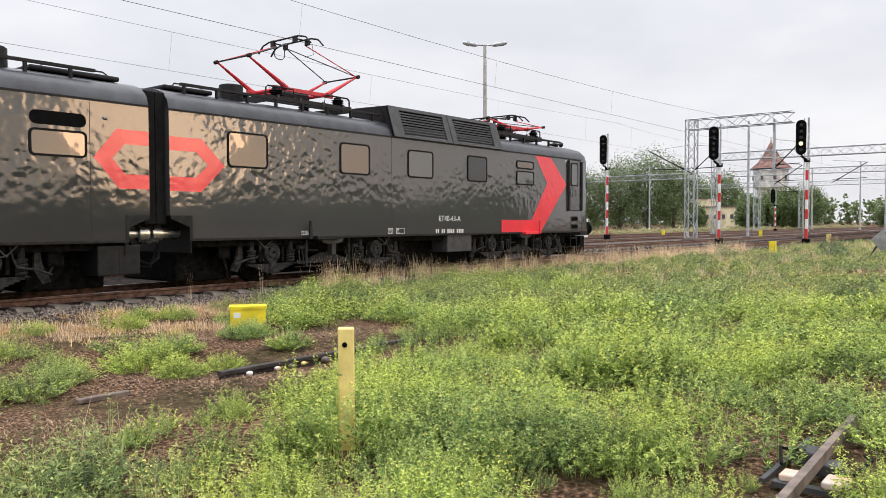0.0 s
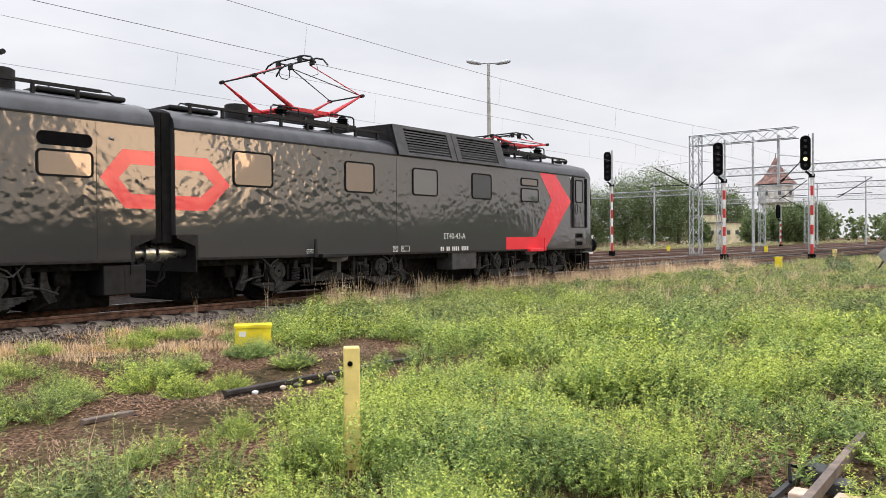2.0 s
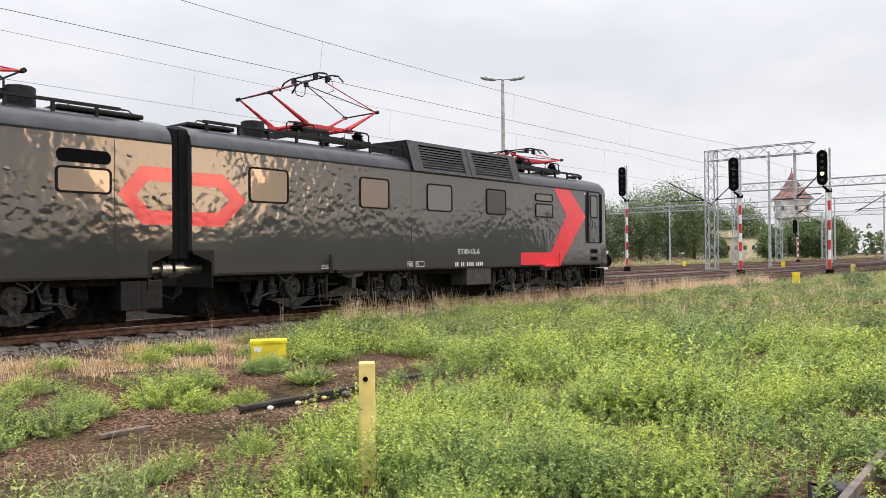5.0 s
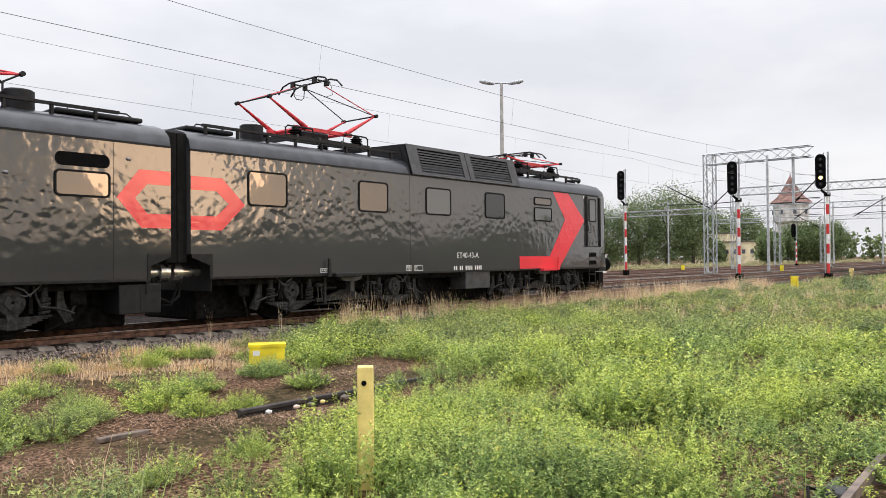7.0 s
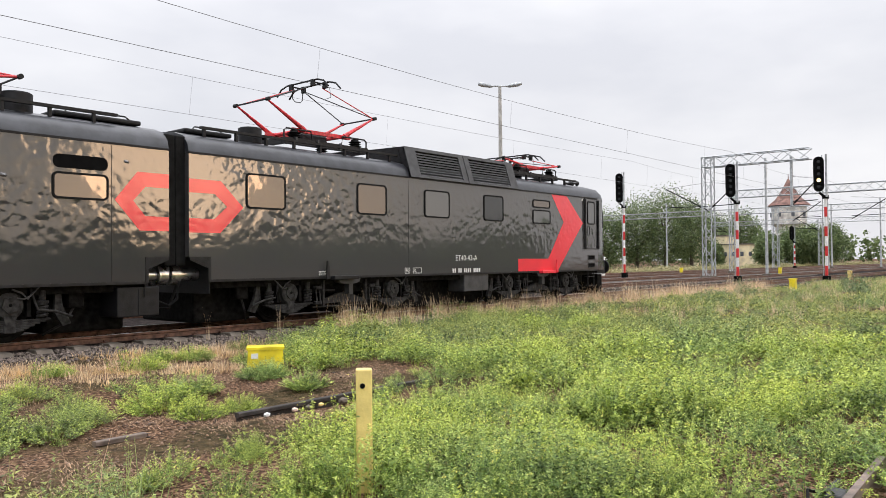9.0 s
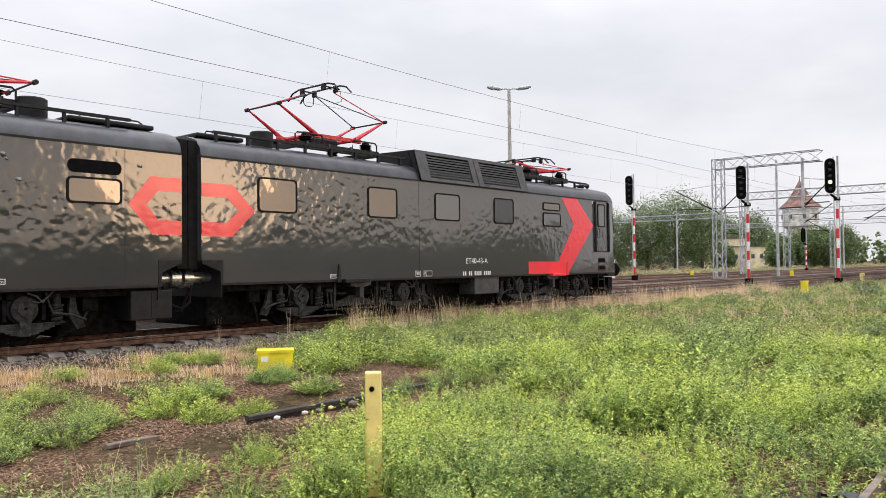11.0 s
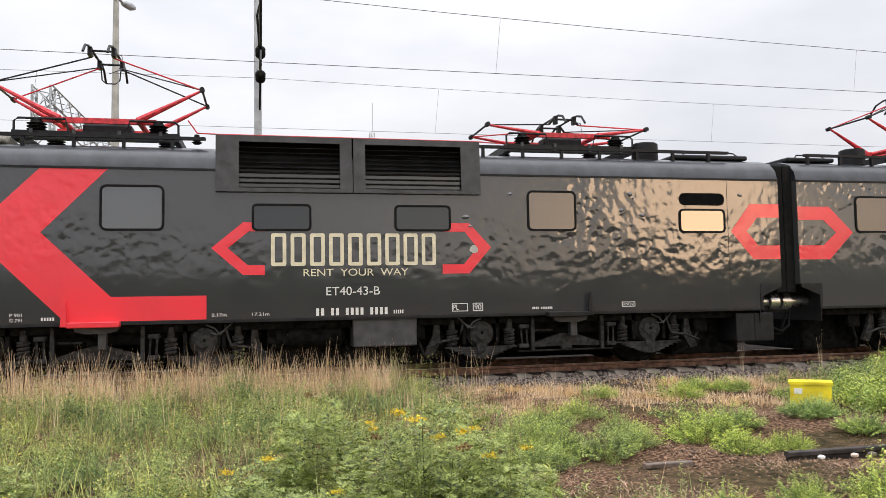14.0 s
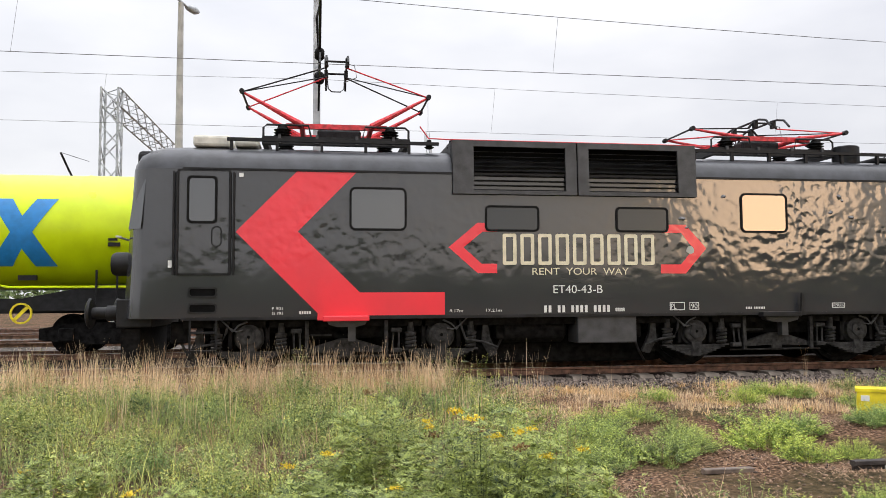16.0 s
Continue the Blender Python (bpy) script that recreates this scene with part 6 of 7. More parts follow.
part("board", Mesh().hull([(35.95, 5.5, 0.35), (35.98, 5.9, 0.05), (35.8, 6.25, 0.55), (35.78, 5.85, 0.95), (36.0, 5.5, 0.35), (36.03, 5.9, 0.05), (35.85, 6.25, 0.55), (35.83, 5.85, 0.95)], [(0, 1, 2, 3), (7, 6, 5, 4), (0, 4, 5, 1), (1, 5, 6, 2), (2, 6, 7, 3), (3, 7, 4, 0)]), M_GALV, sg)
part("stake", Mesh().tube([(35.9, 6.35, G), (35.95, 5.9, 0.5)], 0.03, 6), M_DARK, sg)

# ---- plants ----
# shoots paler, leaves darker: part of the plants' light and shade is in colour
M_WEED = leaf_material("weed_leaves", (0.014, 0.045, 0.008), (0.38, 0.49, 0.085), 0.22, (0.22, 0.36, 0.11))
M_SHOOT = leaf_material("lit_weed_shoots", (0.25, 0.36, 0.045), (0.76, 0.82, 0.17), 0.28, (0.48, 0.62, 0.2))
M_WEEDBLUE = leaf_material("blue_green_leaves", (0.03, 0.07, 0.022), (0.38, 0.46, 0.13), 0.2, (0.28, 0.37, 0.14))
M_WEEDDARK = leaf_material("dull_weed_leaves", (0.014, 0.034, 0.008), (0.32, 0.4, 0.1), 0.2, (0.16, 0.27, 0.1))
M_SHOOTDARK = leaf_material("lit_dull_shoots", (0.1, 0.16, 0.035), (0.64, 0.64, 0.18), 0.25, (0.34, 0.46, 0.15))
M_STRAWWARM = leaf_material("ochre_straw", (0.52, 0.33, 0.14), (0.95, 0.68, 0.36), 0.3)
M_FLOWER = leaf_material("yellow_flowers", (0.7, 0.62, 0.1), (0.9, 0.82, 0.22), 0.2)
M_STRAW = leaf_material("dry_straw", (0.5, 0.31, 0.16), (0.98, 0.78, 0.52), 0.35)
M_LITTER = leaf_material("brown_litter", (0.1, 0.05, 0.03), (0.68, 0.45, 0.29), 0.15)
M_TANSY = leaf_material("tansy_heads", (0.6, 0.4, 0.02), (0.9, 0.68, 0.04), 0.1)
M_WITHERED = leaf_material("withered_heads", (0.1, 0.05, 0.02), (0.3, 0.17, 0.06), 0.1)


def blades(r, n, spread, h0, h1, w, lean=0.35):
    """Grass blades as thin folded strips."""
    a = r.uniform(0, 2 * np.pi, n)
    base = np.stack([np.cos(a), np.sin(a), 0 * a], 1) * r.uniform(0, spread, (n, 1))
    b2 = a + r.normal(0, 0.8, n)
    out = np.stack([np.cos(b2), np.sin(b2), 0 * a], 1)
    h = r.uniform(h0, h1, (n, 1))
    side = np.stack([-np.sin(b2), np.cos(b2), 0 * a], 1) * w
    mid = base + out * h * lean * (0.35 if lean < 2 else 0.5) + np.array([0, 0, 1]) * h * (0.6 if lean < 2 else 0.4)
    tip = base + out * h * lean + np.array([0, 0, 1]) * h
    v = np.stack([base - side, base + side, mid + side * 0.7, mid - side * 0.7, tip + side * 0.15, tip - side * 0.15], 1).reshape(-1, 3)
    k = np.arange(n)[:, None] * 6
    f = np.concatenate([k + np.array([[0, 1, 2, 3]]), k + np.array([[3, 2, 4, 5]])])
    return v, f, np.zeros(len(f), int)


def bushy(r, stems, leaves, spread, h, leaf, flowers=0.0, wide=(0.3, 0.5), stalk=0.0016):
    """A weed of three-cornered faces: leaning stems set with small leaves, pale young tips, some flowers.
    Materials: 0 leaves, 1 flowers, 2 young shoots, paler also to imitate light on the tips."""
    a = r.uniform(0, 2 * np.pi, stems)
    rad = np.sqrt(r.uniform(0.02, 1, stems)) * spread
    hh = h * r.uniform(0.55, 1.15, stems) * (1 - 0.7 * (rad / spread) ** 2)
    root = np.stack([np.cos(a) * rad * 0.5, np.sin(a) * rad * 0.5, 0 * a], 1)
    top = np.stack([np.cos(a) * rad, np.sin(a) * rad, hh], 1)
    side = np.stack([-np.sin(a), np.cos(a), 0 * a], 1) * stalk
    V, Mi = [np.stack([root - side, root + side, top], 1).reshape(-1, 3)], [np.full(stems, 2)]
    t = r.uniform(0.12, 1.0, (stems, leaves, 1)) ** 0.7
    c = root[:, None] + (top - root)[:, None] * t
    th = r.uniform(0, 2 * np.pi, (stems, leaves))
    d = np.stack([np.cos(th), np.sin(th), r.uniform(-0.1, 0.9, th.shape)], -1)
    d /= np.linalg.norm(d, axis=-1, keepdims=True)
    ln = 2 * leaf * r.uniform(0.6, 1.25, (stems, leaves, 1)) * (1.3 - 0.65 * t)
    wd = np.cross(d, np.array([0, 0, 1.0]) + r.normal(0, 0.4, d.shape))
    wd /= np.linalg.norm(wd, axis=-1, keepdims=True) + 1e-9
    wd = wd * ln * r.uniform(*wide, (stems, leaves, 1)) * 0.5
    V.append(np.stack([c + d * ln * 0.1 + wd * 0.3, c + d * ln * 0.55 - wd * 1.3, c + d * ln], 2).reshape(-1, 3))
    # high leaves take the shoot colour, imitating light on top and shade below
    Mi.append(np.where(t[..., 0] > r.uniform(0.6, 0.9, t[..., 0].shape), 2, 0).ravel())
    nf = int(stems * flowers)
    if nf:
        k = 5
        c = np.repeat(top[r.choice(stems, nf, replace=False)], k, 0) + r.normal(0, 0.012, (nf * k, 3))
        q = r.normal(size=c.shape)
        q /= np.linalg.norm(q, axis=1, keepdims=True)
        p = np.cross(q, r.normal(size=c.shape))
        p /= np.linalg.norm(p, axis=1, keepdims=True)
        z = 0.2 * leaf + 0.002
        V.append(np.stack([c - q * z, c - p * z, c + (q + p) * z], 1).reshape(-1, 3))
        Mi.append(np.ones(nf * k, int))
    V = np.concatenate(V)
    return V, np.arange(len(V)).reshape(-1, 3), np.concatenate(Mi)


def scatter(name, templates, pts, scale, mats, label, category, r):
    V, F, Mi, off = [], [], [], 0
    for k, (x, y) in enumerate(pts):
        v, f, m = templates[int(r.integers(len(templates)))]
        a, s = r.uniform(0, 2 * np.pi), scale[k]
        c, q = math.cos(a), math.sin(a)
        vv = v @ np.array([[c, q, 0], [-q, c, 0], [0, 0, 1]]) * s
        vv = vv + np.array([x, y, float(height(np.array(x), np.array(y))) - 0.01])
        V.append(vv)
        F.append(f + off)
        Mi.append(m)
        off += len(v)
    ob = raw_mesh(name, np.concatenate(V), np.concatenate(F), mats, np.concatenate(Mi))
    return tagged(ob, label, category, kind="stuff")


def bumps(x, y, s=1.0, ph=0.0):
    return 0.5 + 0.25 * (np.sin(x * 1.7 * s + ph) * np.cos(y * 1.3 * s - ph) + np.sin((x + y) * 0.9 * s + 2 * ph + 1))


def weed_cover(x, y):
    """How thickly the green weeds stand, 0 to 1."""
    c = np.ones_like(x)
    # bare strip along the old rail and the poor soil between it and the ballast
    edge_y = 4.35 + 0.36 * (x - 2.1) + 0.15 * np.sin(x * 4.1)
    bare = (y > edge_y) & (y < 7.0 + 0.3 * np.sin(x * 2.3)) & (x < 6.3 + 0.4 * np.sin(y * 3)) & (x > 1.5 + 0.3 * np.sin(y * 2.7))
    c = np.where(bare, 0.02, c)
    c = np.where((y > 4.2) & (y <= edge_y + 0.35) & (x < 3.6) & (x > 1.5), 0.8, c)
    poor = (x < 7.6 + 0.6 * np.sin(y * 2.0)) & (y > 6.7) & (x > 2.2)
    c = np.where(poor & (y > 10.2), 0.04, np.where(poor, np.clip((bumps(x, y, 1.5, 0.7) - 0.6) * 3.0, 0.02, 0.6), c))
    # trampled spot by the lever
    spot = ((x - 4.7) / 0.9) ** 2 + ((y - 1.15) / 0.4) ** 2 < 1
    c = np.where(spot, 0.03, c)
    spot = ((x - 5.3 - (y - 1.75)) / 0.75) ** 2 + ((y - 1.75) / 0.5) ** 2 < 1
    c = np.where(spot, 0.2, c)
    spot = ((x - 7.0) / 1.0) ** 2 + ((y - 1.1) / 0.4) ** 2 < 1
    c = np.where(spot, 0.1, c)
    edge = np.where(x > 9.6, 12.2, np.where(x > 7.4, 11.3, np.where(x < 2.2, 12.2, 11.0)))
    return np.where((y > edge) | (y < 0.5), 0.0, c)


def field(x0, x1, y0, y1, per_m2, r, keep):
    n = int((x1 - x0) * (y1 - y0) * per_m2)
    x, y = r.uniform(x0, x1, n), r.uniform(y0, y1, n)
    ok = r.uniform(0, 1, n) < keep(x, y)
    return np.stack([x[ok], y[ok]], 1)


r = np.random.default_rng(21)
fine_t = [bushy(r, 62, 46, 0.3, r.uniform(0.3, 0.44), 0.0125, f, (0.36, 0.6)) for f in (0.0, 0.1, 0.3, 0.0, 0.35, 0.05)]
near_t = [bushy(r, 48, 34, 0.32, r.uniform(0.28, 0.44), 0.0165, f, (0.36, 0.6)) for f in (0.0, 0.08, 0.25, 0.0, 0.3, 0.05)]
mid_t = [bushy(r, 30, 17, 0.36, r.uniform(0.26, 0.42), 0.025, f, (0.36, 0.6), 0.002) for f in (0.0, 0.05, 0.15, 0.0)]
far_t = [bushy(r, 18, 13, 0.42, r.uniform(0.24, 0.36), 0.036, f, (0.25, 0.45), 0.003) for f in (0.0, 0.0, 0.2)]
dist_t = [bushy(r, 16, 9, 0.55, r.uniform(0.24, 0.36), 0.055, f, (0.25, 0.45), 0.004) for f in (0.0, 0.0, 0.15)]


def visible(x, y):
    """Keeps to the part of the yard that the path overlooks."""
    a = np.degrees(np.arctan2(x, y))
    return (a > -32) & (a < 88)


P = field(-4, 16, 0.6, 12.8, 13.5, r, lambda x, y: weed_cover(x, y) * visible(x, y) * (x > 2.0))
d = np.hypot(P[:, 0], P[:, 1])
P, d = P[d > 2.6], d[d > 2.6]
h = 0.3 + 0.5 * bumps(P[:, 0], P[:, 1], 0.8, 0.3) + 0.8 * bumps(P[:, 0], P[:, 1], 2.6, 1.3)
h = np.where((P[:, 1] > 3.7) & (P[:, 0] < 3.9), 0.6 * h, h) * np.where((P[:, 1] > 5.0) & (P[:, 1] < 6.6) & (P[:, 0] > 3.9) & (P[:, 0] < 7.0), 0.4, 1.0) * np.where((P[:, 1] > 6.5) & (P[:, 0] < 7), 0.75, 1.0) * np.clip(1.25 - 0.06 * (P[:, 1] - 5.0), 0.7, 1.0)
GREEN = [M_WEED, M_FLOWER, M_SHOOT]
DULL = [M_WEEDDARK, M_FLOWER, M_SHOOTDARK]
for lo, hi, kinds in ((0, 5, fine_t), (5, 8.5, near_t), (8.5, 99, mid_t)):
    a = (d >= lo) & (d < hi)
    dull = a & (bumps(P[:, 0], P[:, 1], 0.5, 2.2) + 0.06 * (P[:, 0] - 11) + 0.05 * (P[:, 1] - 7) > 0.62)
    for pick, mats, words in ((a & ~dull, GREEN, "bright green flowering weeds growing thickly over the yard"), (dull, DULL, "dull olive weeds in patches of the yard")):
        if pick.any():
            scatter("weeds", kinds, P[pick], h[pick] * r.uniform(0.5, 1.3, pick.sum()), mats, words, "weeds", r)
P = field(16, 30, 2.0, 12.4, 4.5, r, lambda x, y: weed_cover(x, y) * visible(x, y))
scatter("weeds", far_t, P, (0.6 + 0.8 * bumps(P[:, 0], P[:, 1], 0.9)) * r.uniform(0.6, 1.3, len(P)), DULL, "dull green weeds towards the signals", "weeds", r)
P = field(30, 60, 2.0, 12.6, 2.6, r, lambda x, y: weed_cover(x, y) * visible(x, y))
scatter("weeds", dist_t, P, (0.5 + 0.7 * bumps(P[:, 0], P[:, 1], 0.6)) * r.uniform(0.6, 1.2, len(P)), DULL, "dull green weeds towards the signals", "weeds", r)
# taller, duller growth in front of the second section
dull_t = [bushy(r, 34, 24, 0.32, r.uniform(0.3, 0.46), 0.016, f, (0.26, 0.5)) for f in (0.0, 0.1, 0.25, 0.0)]
P = field(-9, 2.6, 2.4, 12.4, 10, r, lambda x, y: weed_cover(x, y) * visible(x, y) * (0.75 + 0.25 * bumps(x, y)))
P = P[np.hypot(P[:, 0], P[:, 1]) > 3.2]
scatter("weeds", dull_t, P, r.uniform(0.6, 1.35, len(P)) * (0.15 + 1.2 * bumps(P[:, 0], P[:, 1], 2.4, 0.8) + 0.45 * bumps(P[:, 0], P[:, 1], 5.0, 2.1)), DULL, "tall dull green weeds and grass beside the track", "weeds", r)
grass_t = [blades(r, 22, 0.14, 0.1, 0.32, 0.003, 0.7) for _ in range(4)]
P = field(-9, 30, 2.0, 12.6, 6, r, lambda x, y: np.clip(weed_cover(x, y), 0.0, 0.8) * visible(x, y) * np.where(x < 2.6, 1.0, 0.05))
P = P[np.hypot(P[:, 0], P[:, 1]) > 3.4]
scatter("grass", grass_t, P, r.uniform(0.7, 1.4, len(P)), [M_SHOOTDARK], "loose pale green grass tufts among the weeds", "grass", r)
brown_t = [blades(r, 12, 0.16, 0.15, 0.45, 0.0022, 0.45) for _ in range(4)]
P = field(-9, 2.4, 2.6, 12.0, 5, r, lambda x, y: visible(x, y) * np.clip(1.5 * bumps(x, y, 1.6, 1.9) - 0.2, 0, 1))
P = P[np.hypot(P[:, 0], P[:, 1]) > 3.2]
scatter("withered_grass", brown_t, P, r.uniform(0.6, 1.2, len(P)), [M_LITTER], "brown withered stems among the weeds", "dry grass", r)
# straw: a standing strip along the ballast, and litter on the bare soil
straw_t = [blades(r, 30, 0.2, 0.15, q, 0.0035, g) for q, g in ((0.8, 0.2), (0.6, 0.35), (0.5, 0.55), (0.7, 0.3), (0.4, 0.9))]
P = field(-12, 1.9, 11.8, 13.2, 42, r, lambda x, y: 0.9 * bumps(x, y, 3.1) + 0.3)
P2 = field(11.3, 40, 12.1, 13.2, 18, r, lambda x, y: 0.8 * bumps(x, y, 1.2) + 0.25)
P3 = field(2.0, 9.5, 8.8, 12.3, 75, r, lambda x, y: np.clip(1.6 * bumps(x, y, 2.0, 2.0) - 0.25, 0.05, 1) * np.clip((y - 8.8) / 1.2, 0, 1))
scatter("dry_grass", straw_t, np.concatenate([P, P2]), r.uniform(0.6, 1.15, len(P) + len(P2)), [M_STRAW], "standing dry beige grass along the ballast", "dry grass", r)
short_t = [blades(r, 26, 0.22, 0.03, q, 0.0042, g) for q, g in ((0.16, 0.4), (0.12, 0.8), (0.2, 0.3), (0.1, 1.4))]
warm = bumps(P3[:, 0], P3[:, 1], 2.7, 0.4) > 0.66
scatter("dry_grass", short_t, P3[~warm], r.uniform(0.35, 1.0, (~warm).sum()), [M_STRAW], "short pale dry grass on the poor soil", "dry grass", r)
scatter("dry_grass", short_t, P3[warm], r.uniform(0.4, 1.1, warm.sum()), [M_STRAWWARM], "short ochre dry grass in patches", "dry grass", r)
litter_t = [blades(r, 22, 0.2, 0.008, q, 0.0022, 3.0) for q in (0.03, 0.045, 0.025, 0.035)]
P = field(1.5, 8.5, 4.6, 12.0, 60, r, lambda x, y: np.clip(1 - weed_cover(x, y), 0, 1))
P2 = field(3.0, 9.5, 0.5, 2.4, 60, r, lambda x, y: np.clip(1 - weed_cover(x, y), 0, 1))
P = np.concatenate([P, P2])
scatter("straw_litter", litter_t, P, r.uniform(0.5, 1.1, len(P)), [M_LITTER], "flattened dry straw on bare soil", "straw", r)

# dry tufts among the far weeds
P = field(12, 50, 3.0, 12.6, 1.6, r, lambda x, y: np.clip(1.8 * bumps(x, y, 0.7, 1.1) - 0.6, 0, 1))
scatter("dry_grass", straw_t[1:3], P, r.uniform(0.6, 1.0, len(P)), [M_STRAW], "dry beige tufts among the far weeds", "dry grass", r)
# tall loose seed stalks
stalk_t = [blades(r, 7, 0.1, 0.5, 0.95, 0.0025, 0.2) for _ in range(4)]
P = field(-9, 3.2, 8.5, 12.8, 3.6, r, lambda x, y: bumps(x, y, 0.9))
P2 = field(8, 26, 11.4, 13.2, 1.6, r, lambda x, y: bumps(x, y, 0.9))
P = np.concatenate([P, P2])
scatter("seed_stalks", stalk_t, P, r.uniform(0.7, 1.1, len(P)), [M_STRAW], "tall thin beige seed stalks in the grass", "dry grass", r)

# single green clumps on the poor soil, as the clip shows them
clump_t = [bushy(r, 190, 40, 0.4, 0.3, 0.014, 0.0, (0.36, 0.6)) for _ in range(3)]
for x, y, s in ((4.35, 7.55, 1.25), (5.0, 8.0, 1.0), (6.05, 8.1, 0.95), (5.95, 7.1, 0.85), (3.0, 7.0, 0.95), (3.45, 7.3, 0.85), (2.6, 7.2, 1.0), (3.6, 7.9, 0.8), (3.6, 9.0, 0.9), (4.3, 6.75, 0.8), (4.9, 6.9, 0.7), (6.35, 8.3, 0.9), (2.5, 7.6, 1.2), (2.9, 8.3, 1.0), (6.7, 10.6, 0.9), (5.7, 10.2, 0.8), (7.0, 9.6, 0.9), (2.2, 6.6, 0.9), (6.3, 11.0, 0.8), (4.6, 10.6, 0.7)):
    v, f, m = clump_t[int(r.integers(3))]
    c, q = math.cos(x * 9), math.sin(x * 9)
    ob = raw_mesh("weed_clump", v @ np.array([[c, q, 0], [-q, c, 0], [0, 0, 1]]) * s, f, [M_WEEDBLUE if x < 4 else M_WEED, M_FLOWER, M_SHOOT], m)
    ob.location = (x, y, float(height(np.array(x), np.array(y))) - 0.01)
    tagged(ob, "rounded bright green weed clump on bare soil", "weed clump", "weed clumps")

# the tansy bush by the viewer, with button heads
M_TANSYLEAF = leaf_material("tansy_leaves", (0.02, 0.045, 0.01), (0.43, 0.5, 0.13), 0.22)


def feathery(r, stems, leaves, spread, h, length):
    """A bush of upright stems with fern-like leaves, each cut into narrow leaflets."""
    a = r.uniform(0, 2 * np.pi, stems)
    rad = np.sqrt(r.uniform(0.02, 1, stems)) * spread
    hh = h * r.uniform(0.7, 1.05, stems) * (1 - 0.6 * (rad / spread) ** 2)
    root = np.stack([np.cos(a) * rad * 0.5, np.sin(a) * rad * 0.5, 0 * a], 1)
    top = np.stack([np.cos(a) * rad, np.sin(a) * rad, hh], 1)
    side = np.stack([-np.sin(a), np.cos(a), 0 * a], 1) * 0.002
    V = [np.stack([root - side, root + side, top + side * 0.5, top - side * 0.5], 1).reshape(-1, 3)]
    t = r.uniform(0.12, 1.0, (stems, leaves, 1)) ** 0.7
    c = (root[:, None] + (top - root)[:, None] * t).reshape(-1, 3)
    th = r.uniform(0, 2 * np.pi, len(c))
    d = np.stack([np.cos(th), np.sin(th), r.uniform(-0.15, 0.8, len(c))], 1)
    d /= np.linalg.norm(d, axis=1, keepdims=True)
    s = np.cross(d, np.array([0, 0, 1.0]) + r.normal(0, 0.3, d.shape))
    s /= np.linalg.norm(s, axis=1, keepdims=True)
    ln = length * r.uniform(0.6, 1.2, (len(c), 1)) * (1.2 - 0.55 * t.reshape(-1, 1))
    V.append(np.stack([c - s * 0.002, c + s * 0.002, c + d * ln + s * 0.001, c + d * ln - s * 0.001], 1).reshape(-1, 3))
    for k in range(8):
        u = 0.15 + 0.115 * k
        for sg in (-1, 1):
            p = c + d * ln * u - np.array([0, 0, 1.0]) * ln * 0.25 * u * u
            e = d * 0.55 + s * sg * 0.8 + r.normal(0, 0.12, d.shape)
            ll = ln * 0.36 * (1 - 0.75 * abs(u - 0.35)) * r.uniform(0.8, 1.2, (len(c), 1))
            w = np.cross(e, np.cross(d, s)) * ll * 0.16
            V.append(np.stack([p, p + e * ll * 0.5 - w, p + e * ll, p + e * ll * 0.5 + w], 1).reshape(-1, 3))
    V = np.concatenate(V)
    return V, np.arange(len(V)).reshape(-1, 4)


def tansy(x, y, spread, h, stems, heads):
    tb = thing("tansy_bush", (x, y, G), "tall feathery green tansy bush with yellow button flowers", "bush", "tansy bushes")
    v, f = feathery(r, stems, 17, spread, h, 0.13)
    raw_mesh("foliage", v, f, [M_TANSYLEAF], parent=tb)
    for k in range(heads):
        hx, hy = r.normal(0, spread * 0.42), r.normal(0, spread * 0.36)
        hz = h * r.uniform(0.94, 1.04) - 0.75 * h * min(1.0, (hx * hx + hy * hy) / spread ** 2)
        c = np.array([hx, hy, hz]) + r.normal(0, 0.021, (60, 3)) * np.array([1, 1, 0.35])
        q = r.normal(size=c.shape)
        q /= np.linalg.norm(q, axis=1, keepdims=True)
        p = np.cross(q, r.normal(size=c.shape))
        p /= np.linalg.norm(p, axis=1, keepdims=True)
        raw_mesh("flower_head", *quads(c, q * 0.006, p * 0.011), [M_WITHERED if k % 3 == 2 else M_TANSY], parent=tb)


tansy(0.68, 3.95, 0.62, 1.0, 170, 6)
tansy(0.95, 4.35, 0.5, 0.85, 90, 4)
tansy(-0.1, 4.7, 0.5, 0.62, 50, 2)
tansy(-1.0, 4.6, 0.4, 0.5, 36, 1)
tansy(1.35, 4.9, 0.45, 0.6, 60, 1)
tansy(0.3, 5.8, 0.5, 0.85, 60, 3)
tansy(-1.9, 5.6, 0.4, 0.55, 36, 1)

v, f, m = bushy(r, 16, 9, 0.3, 1.22, 0.012, 0.9, (0.25, 0.45), 0.0025)
stalks = raw_mesh("seed_plant", v, f, [M_WITHERED, M_STRAW, M_WITHERED], m)
stalks.location = (1.12, 4.1, G)
tagged(stalks, "thin brown stalks with pale seed heads", "plant")

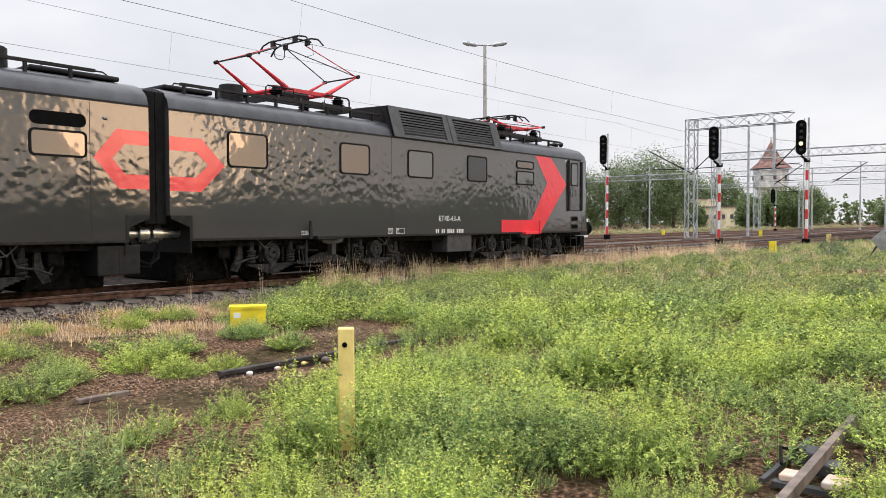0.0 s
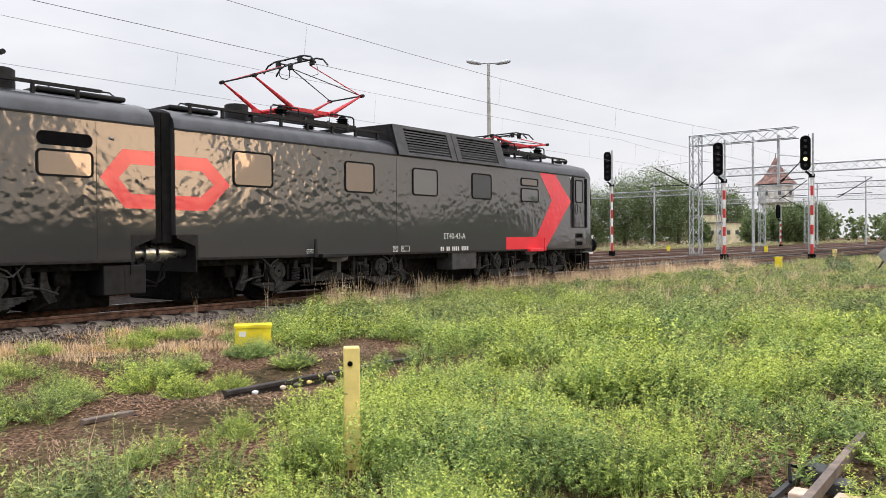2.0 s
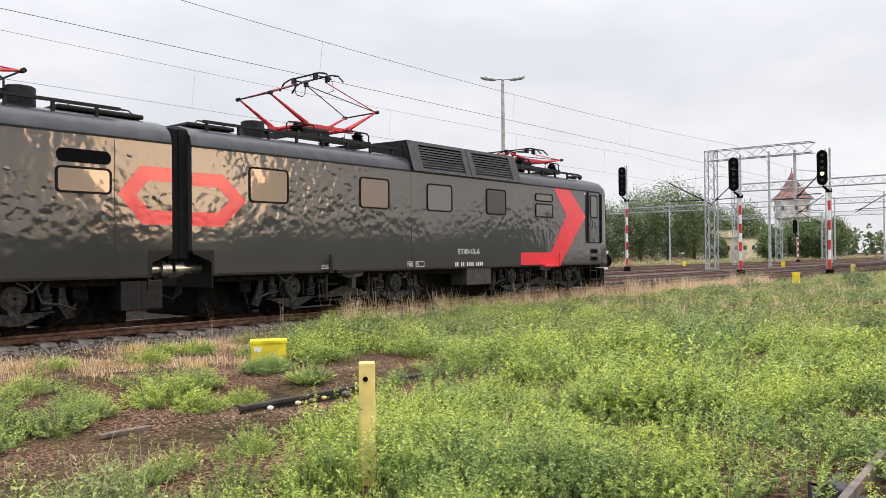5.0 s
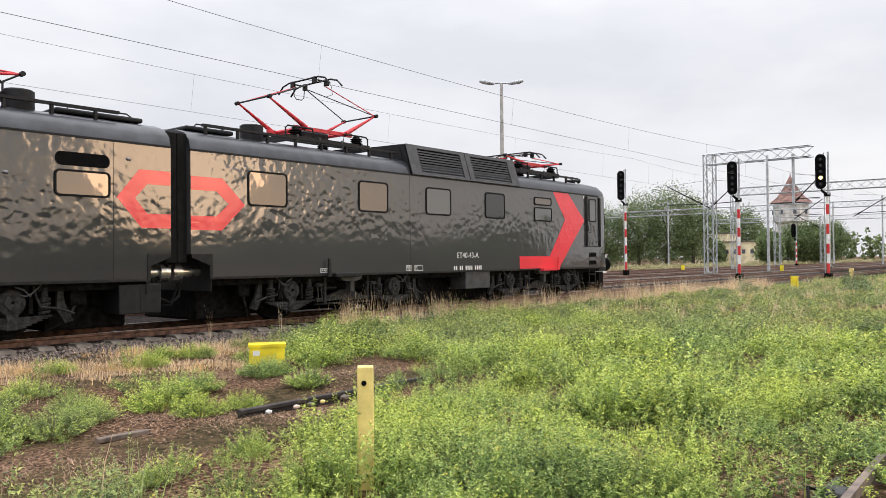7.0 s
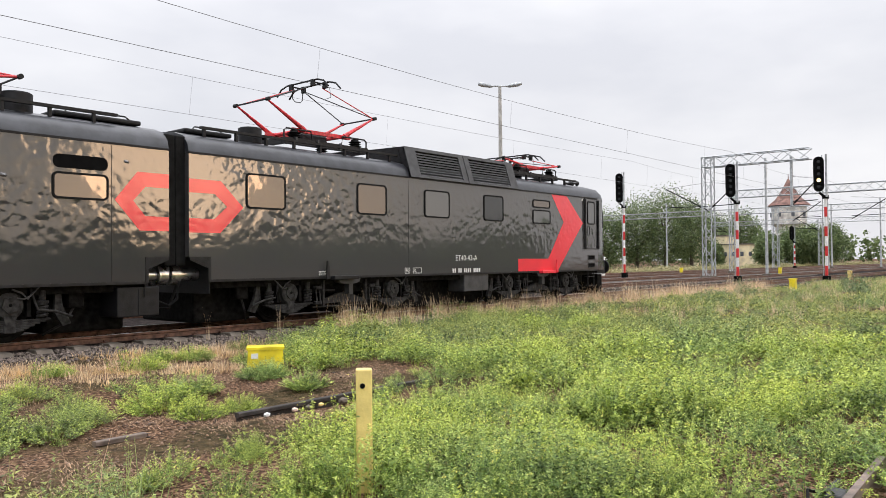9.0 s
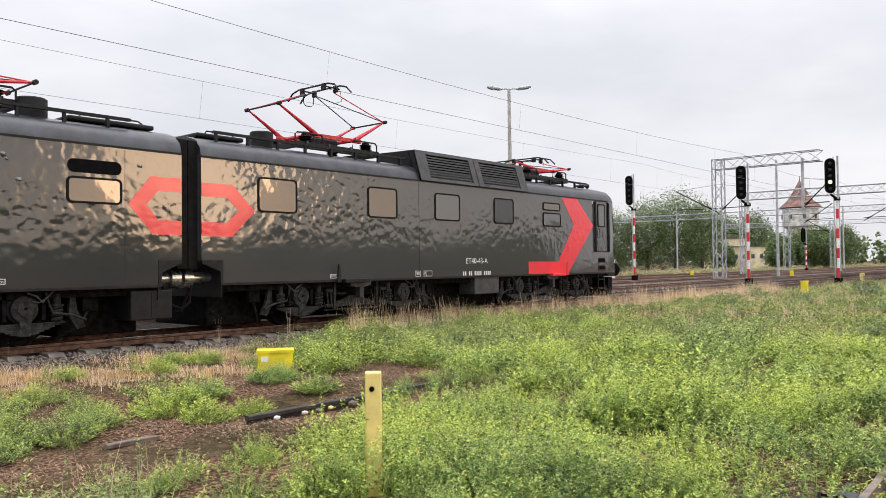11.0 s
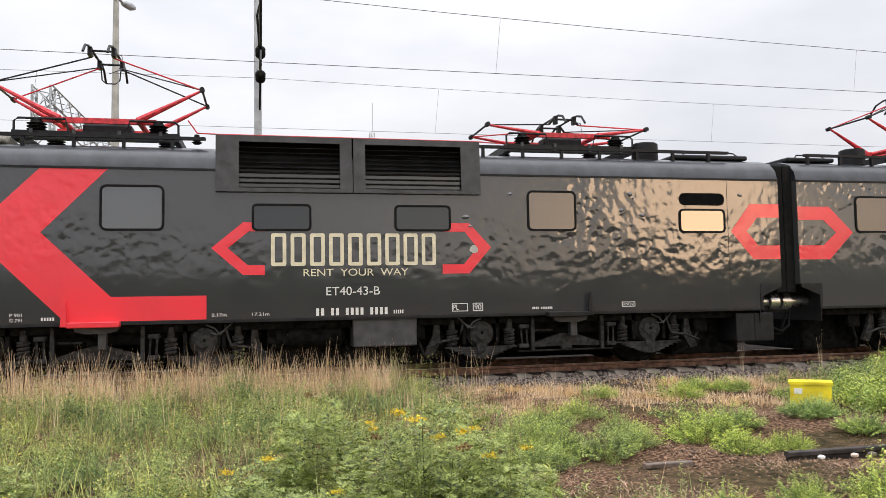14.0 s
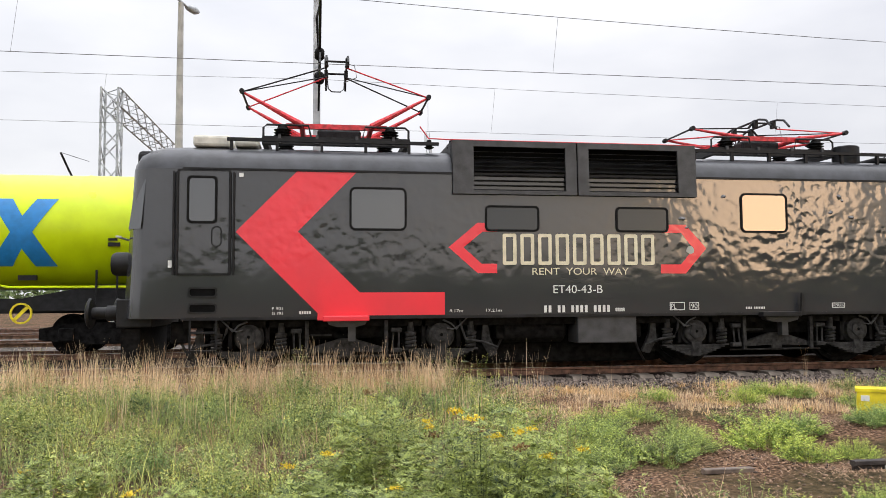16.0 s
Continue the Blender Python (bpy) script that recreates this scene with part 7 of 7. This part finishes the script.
M_DOCK = leaf_material("red_brown_dock", (0.12, 0.05, 0.03), (0.34, 0.16, 0.09), 0.15)
v, f, m = bushy(r, 22, 24, 0.28, 1.25, 0.05, 0.0)
dock = raw_mesh("dock_plant", v, f, [M_DOCK, M_DOCK, M_DOCK], m)
dock.location = (41.2, 8.85, G)
tagged(dock, "tall red-brown withered dock plant in the weeds", "plant")
for x, y, q in ((39.5, 8.4, 1.3), (43.0, 9.4, 1.4), (30, 10.2, 1.2), (24, 9.0, 1.15), (34, 7.2, 1.3)):
    v, f, m = bushy(r, 40, 22, 0.55, 0.62, 0.05, 0.0)
    ob = raw_mesh("shrub", v * q, f, [M_TREE, M_FLOWER, M_TREE], m)
    ob.location = (x, y, G)
    tagged(ob, "dark green low shrub among the weeds", "shrub", "low shrubs")

# ballast stones along the near shoulder
sv = np.array([(1, 0, 0), (-1, 0, 0), (0, 1, 0), (0, -1, 0), (0, 0, 1), (0, 0, -1)], float)
sf = np.array([(0, 2, 4), (2, 1, 4), (1, 3, 4), (3, 0, 4), (2, 0, 5), (1, 2, 5), (3, 1, 5), (0, 3, 5)])
n = 22000
px, py = r.uniform(-6, 17, n), np.where(r.uniform(0, 1, n) < 0.62, 11.7 + 1.75 * np.sqrt(r.uniform(0, 1, n)), r.uniform(13.9, 17.2, n))
phase = np.abs((px + 9.3 + 0.31) % 0.62 - 0.31)          # the sleepers' ends stay bare
ok = ~((py > 13.12) & (phase < 0.17))
px, py = px[ok], py[ok]
n = len(px)
pz = np.interp(py, [11.7, 12.26, 13.06, 13.4, 13.72, 15.4, 16.06, 16.86, 17.3], [G, G + 0.01, -0.185, -0.165, -0.13, -0.13, -0.185, G + 0.01, G])
sc = r.uniform(0.018, 0.042, (n, 1, 1)) * r.uniform(0.6, 1.3, (n, 6, 1))
ang = r.uniform(0, 2 * np.pi, n)
R = np.zeros((n, 3, 3))
R[:, 0, 0], R[:, 0, 1], R[:, 1, 0], R[:, 1, 1], R[:, 2, 2] = np.cos(ang), np.sin(ang), -np.sin(ang), np.cos(ang), 0.75
V = np.einsum("kj,njl->nkl", sv, R) * sc + np.stack([px, py, pz + 0.008], 1)[:, None]
F = (sf[None] + (np.arange(n) * 6)[:, None, None]).reshape(-1, 3)
stones = raw_mesh("ballast_stones", V.reshape(-1, 3), F, [M_GRAVEL])
tagged(stones, "dark broken ballast stones beside the rail", "ballast", kind="stuff")

# crumbs of soil on the bare ground
n = 9000
px, py = r.uniform(1.6, 9.2, n), np.concatenate([r.uniform(4.6, 11.6, n * 3 // 4), r.uniform(0.5, 2.2, n - n * 3 // 4)])
ok = r.uniform(0, 1, n) < np.clip(1 - 1.5 * weed_cover(px, py), 0, 1)
px, py = px[ok], py[ok]
n = len(px)
sc = r.uniform(0.006, 0.022, (n, 1, 1)) * r.uniform(0.6, 1.4, (n, 6, 1))
V = sv[None] * np.array([1, 1, 0.6]) * sc + np.stack([px, py, height(px, py) + 0.004], 1)[:, None]
F = (sf[None] + (np.arange(n) * 6)[:, None, None]).reshape(-1, 3)
M_CLOD = leaf_material("soil_crumbs", (0.03, 0.017, 0.011), (0.34, 0.21, 0.13), 0.0)
clods = raw_mesh("soil_crumbs", V.reshape(-1, 3), F, [M_CLOD])
tagged(clods, "dark brown crumbs of dry soil", "soil", kind="stuff")
# low grass beyond the last track
P = field(45, 230, 39.6, 47, 0.9, r, lambda x, y: 0.5 + 0.5 * bumps(x, y, 0.2))
tall_t = [bushy(r, 12, 9, 0.9, 0.8, 0.14, 0.0) for _ in range(3)]
M_FARGRASS = leaf_material("far_dry_grass", (0.16, 0.17, 0.06), (0.55, 0.5, 0.26), 0.2)
scatter("grass", tall_t, P, r.uniform(0.5, 1.1, len(P)), [M_FARGRASS, M_FLOWER, M_FARGRASS], "pale dry grass beyond the last track", "grass", r)


def motions():
    for sec, base in ((B, -0.1), (A, 16.4)):
        walk(sec, [(t, pose(base + s, YT, 0)) for t, s in TRAVEL])


motions()
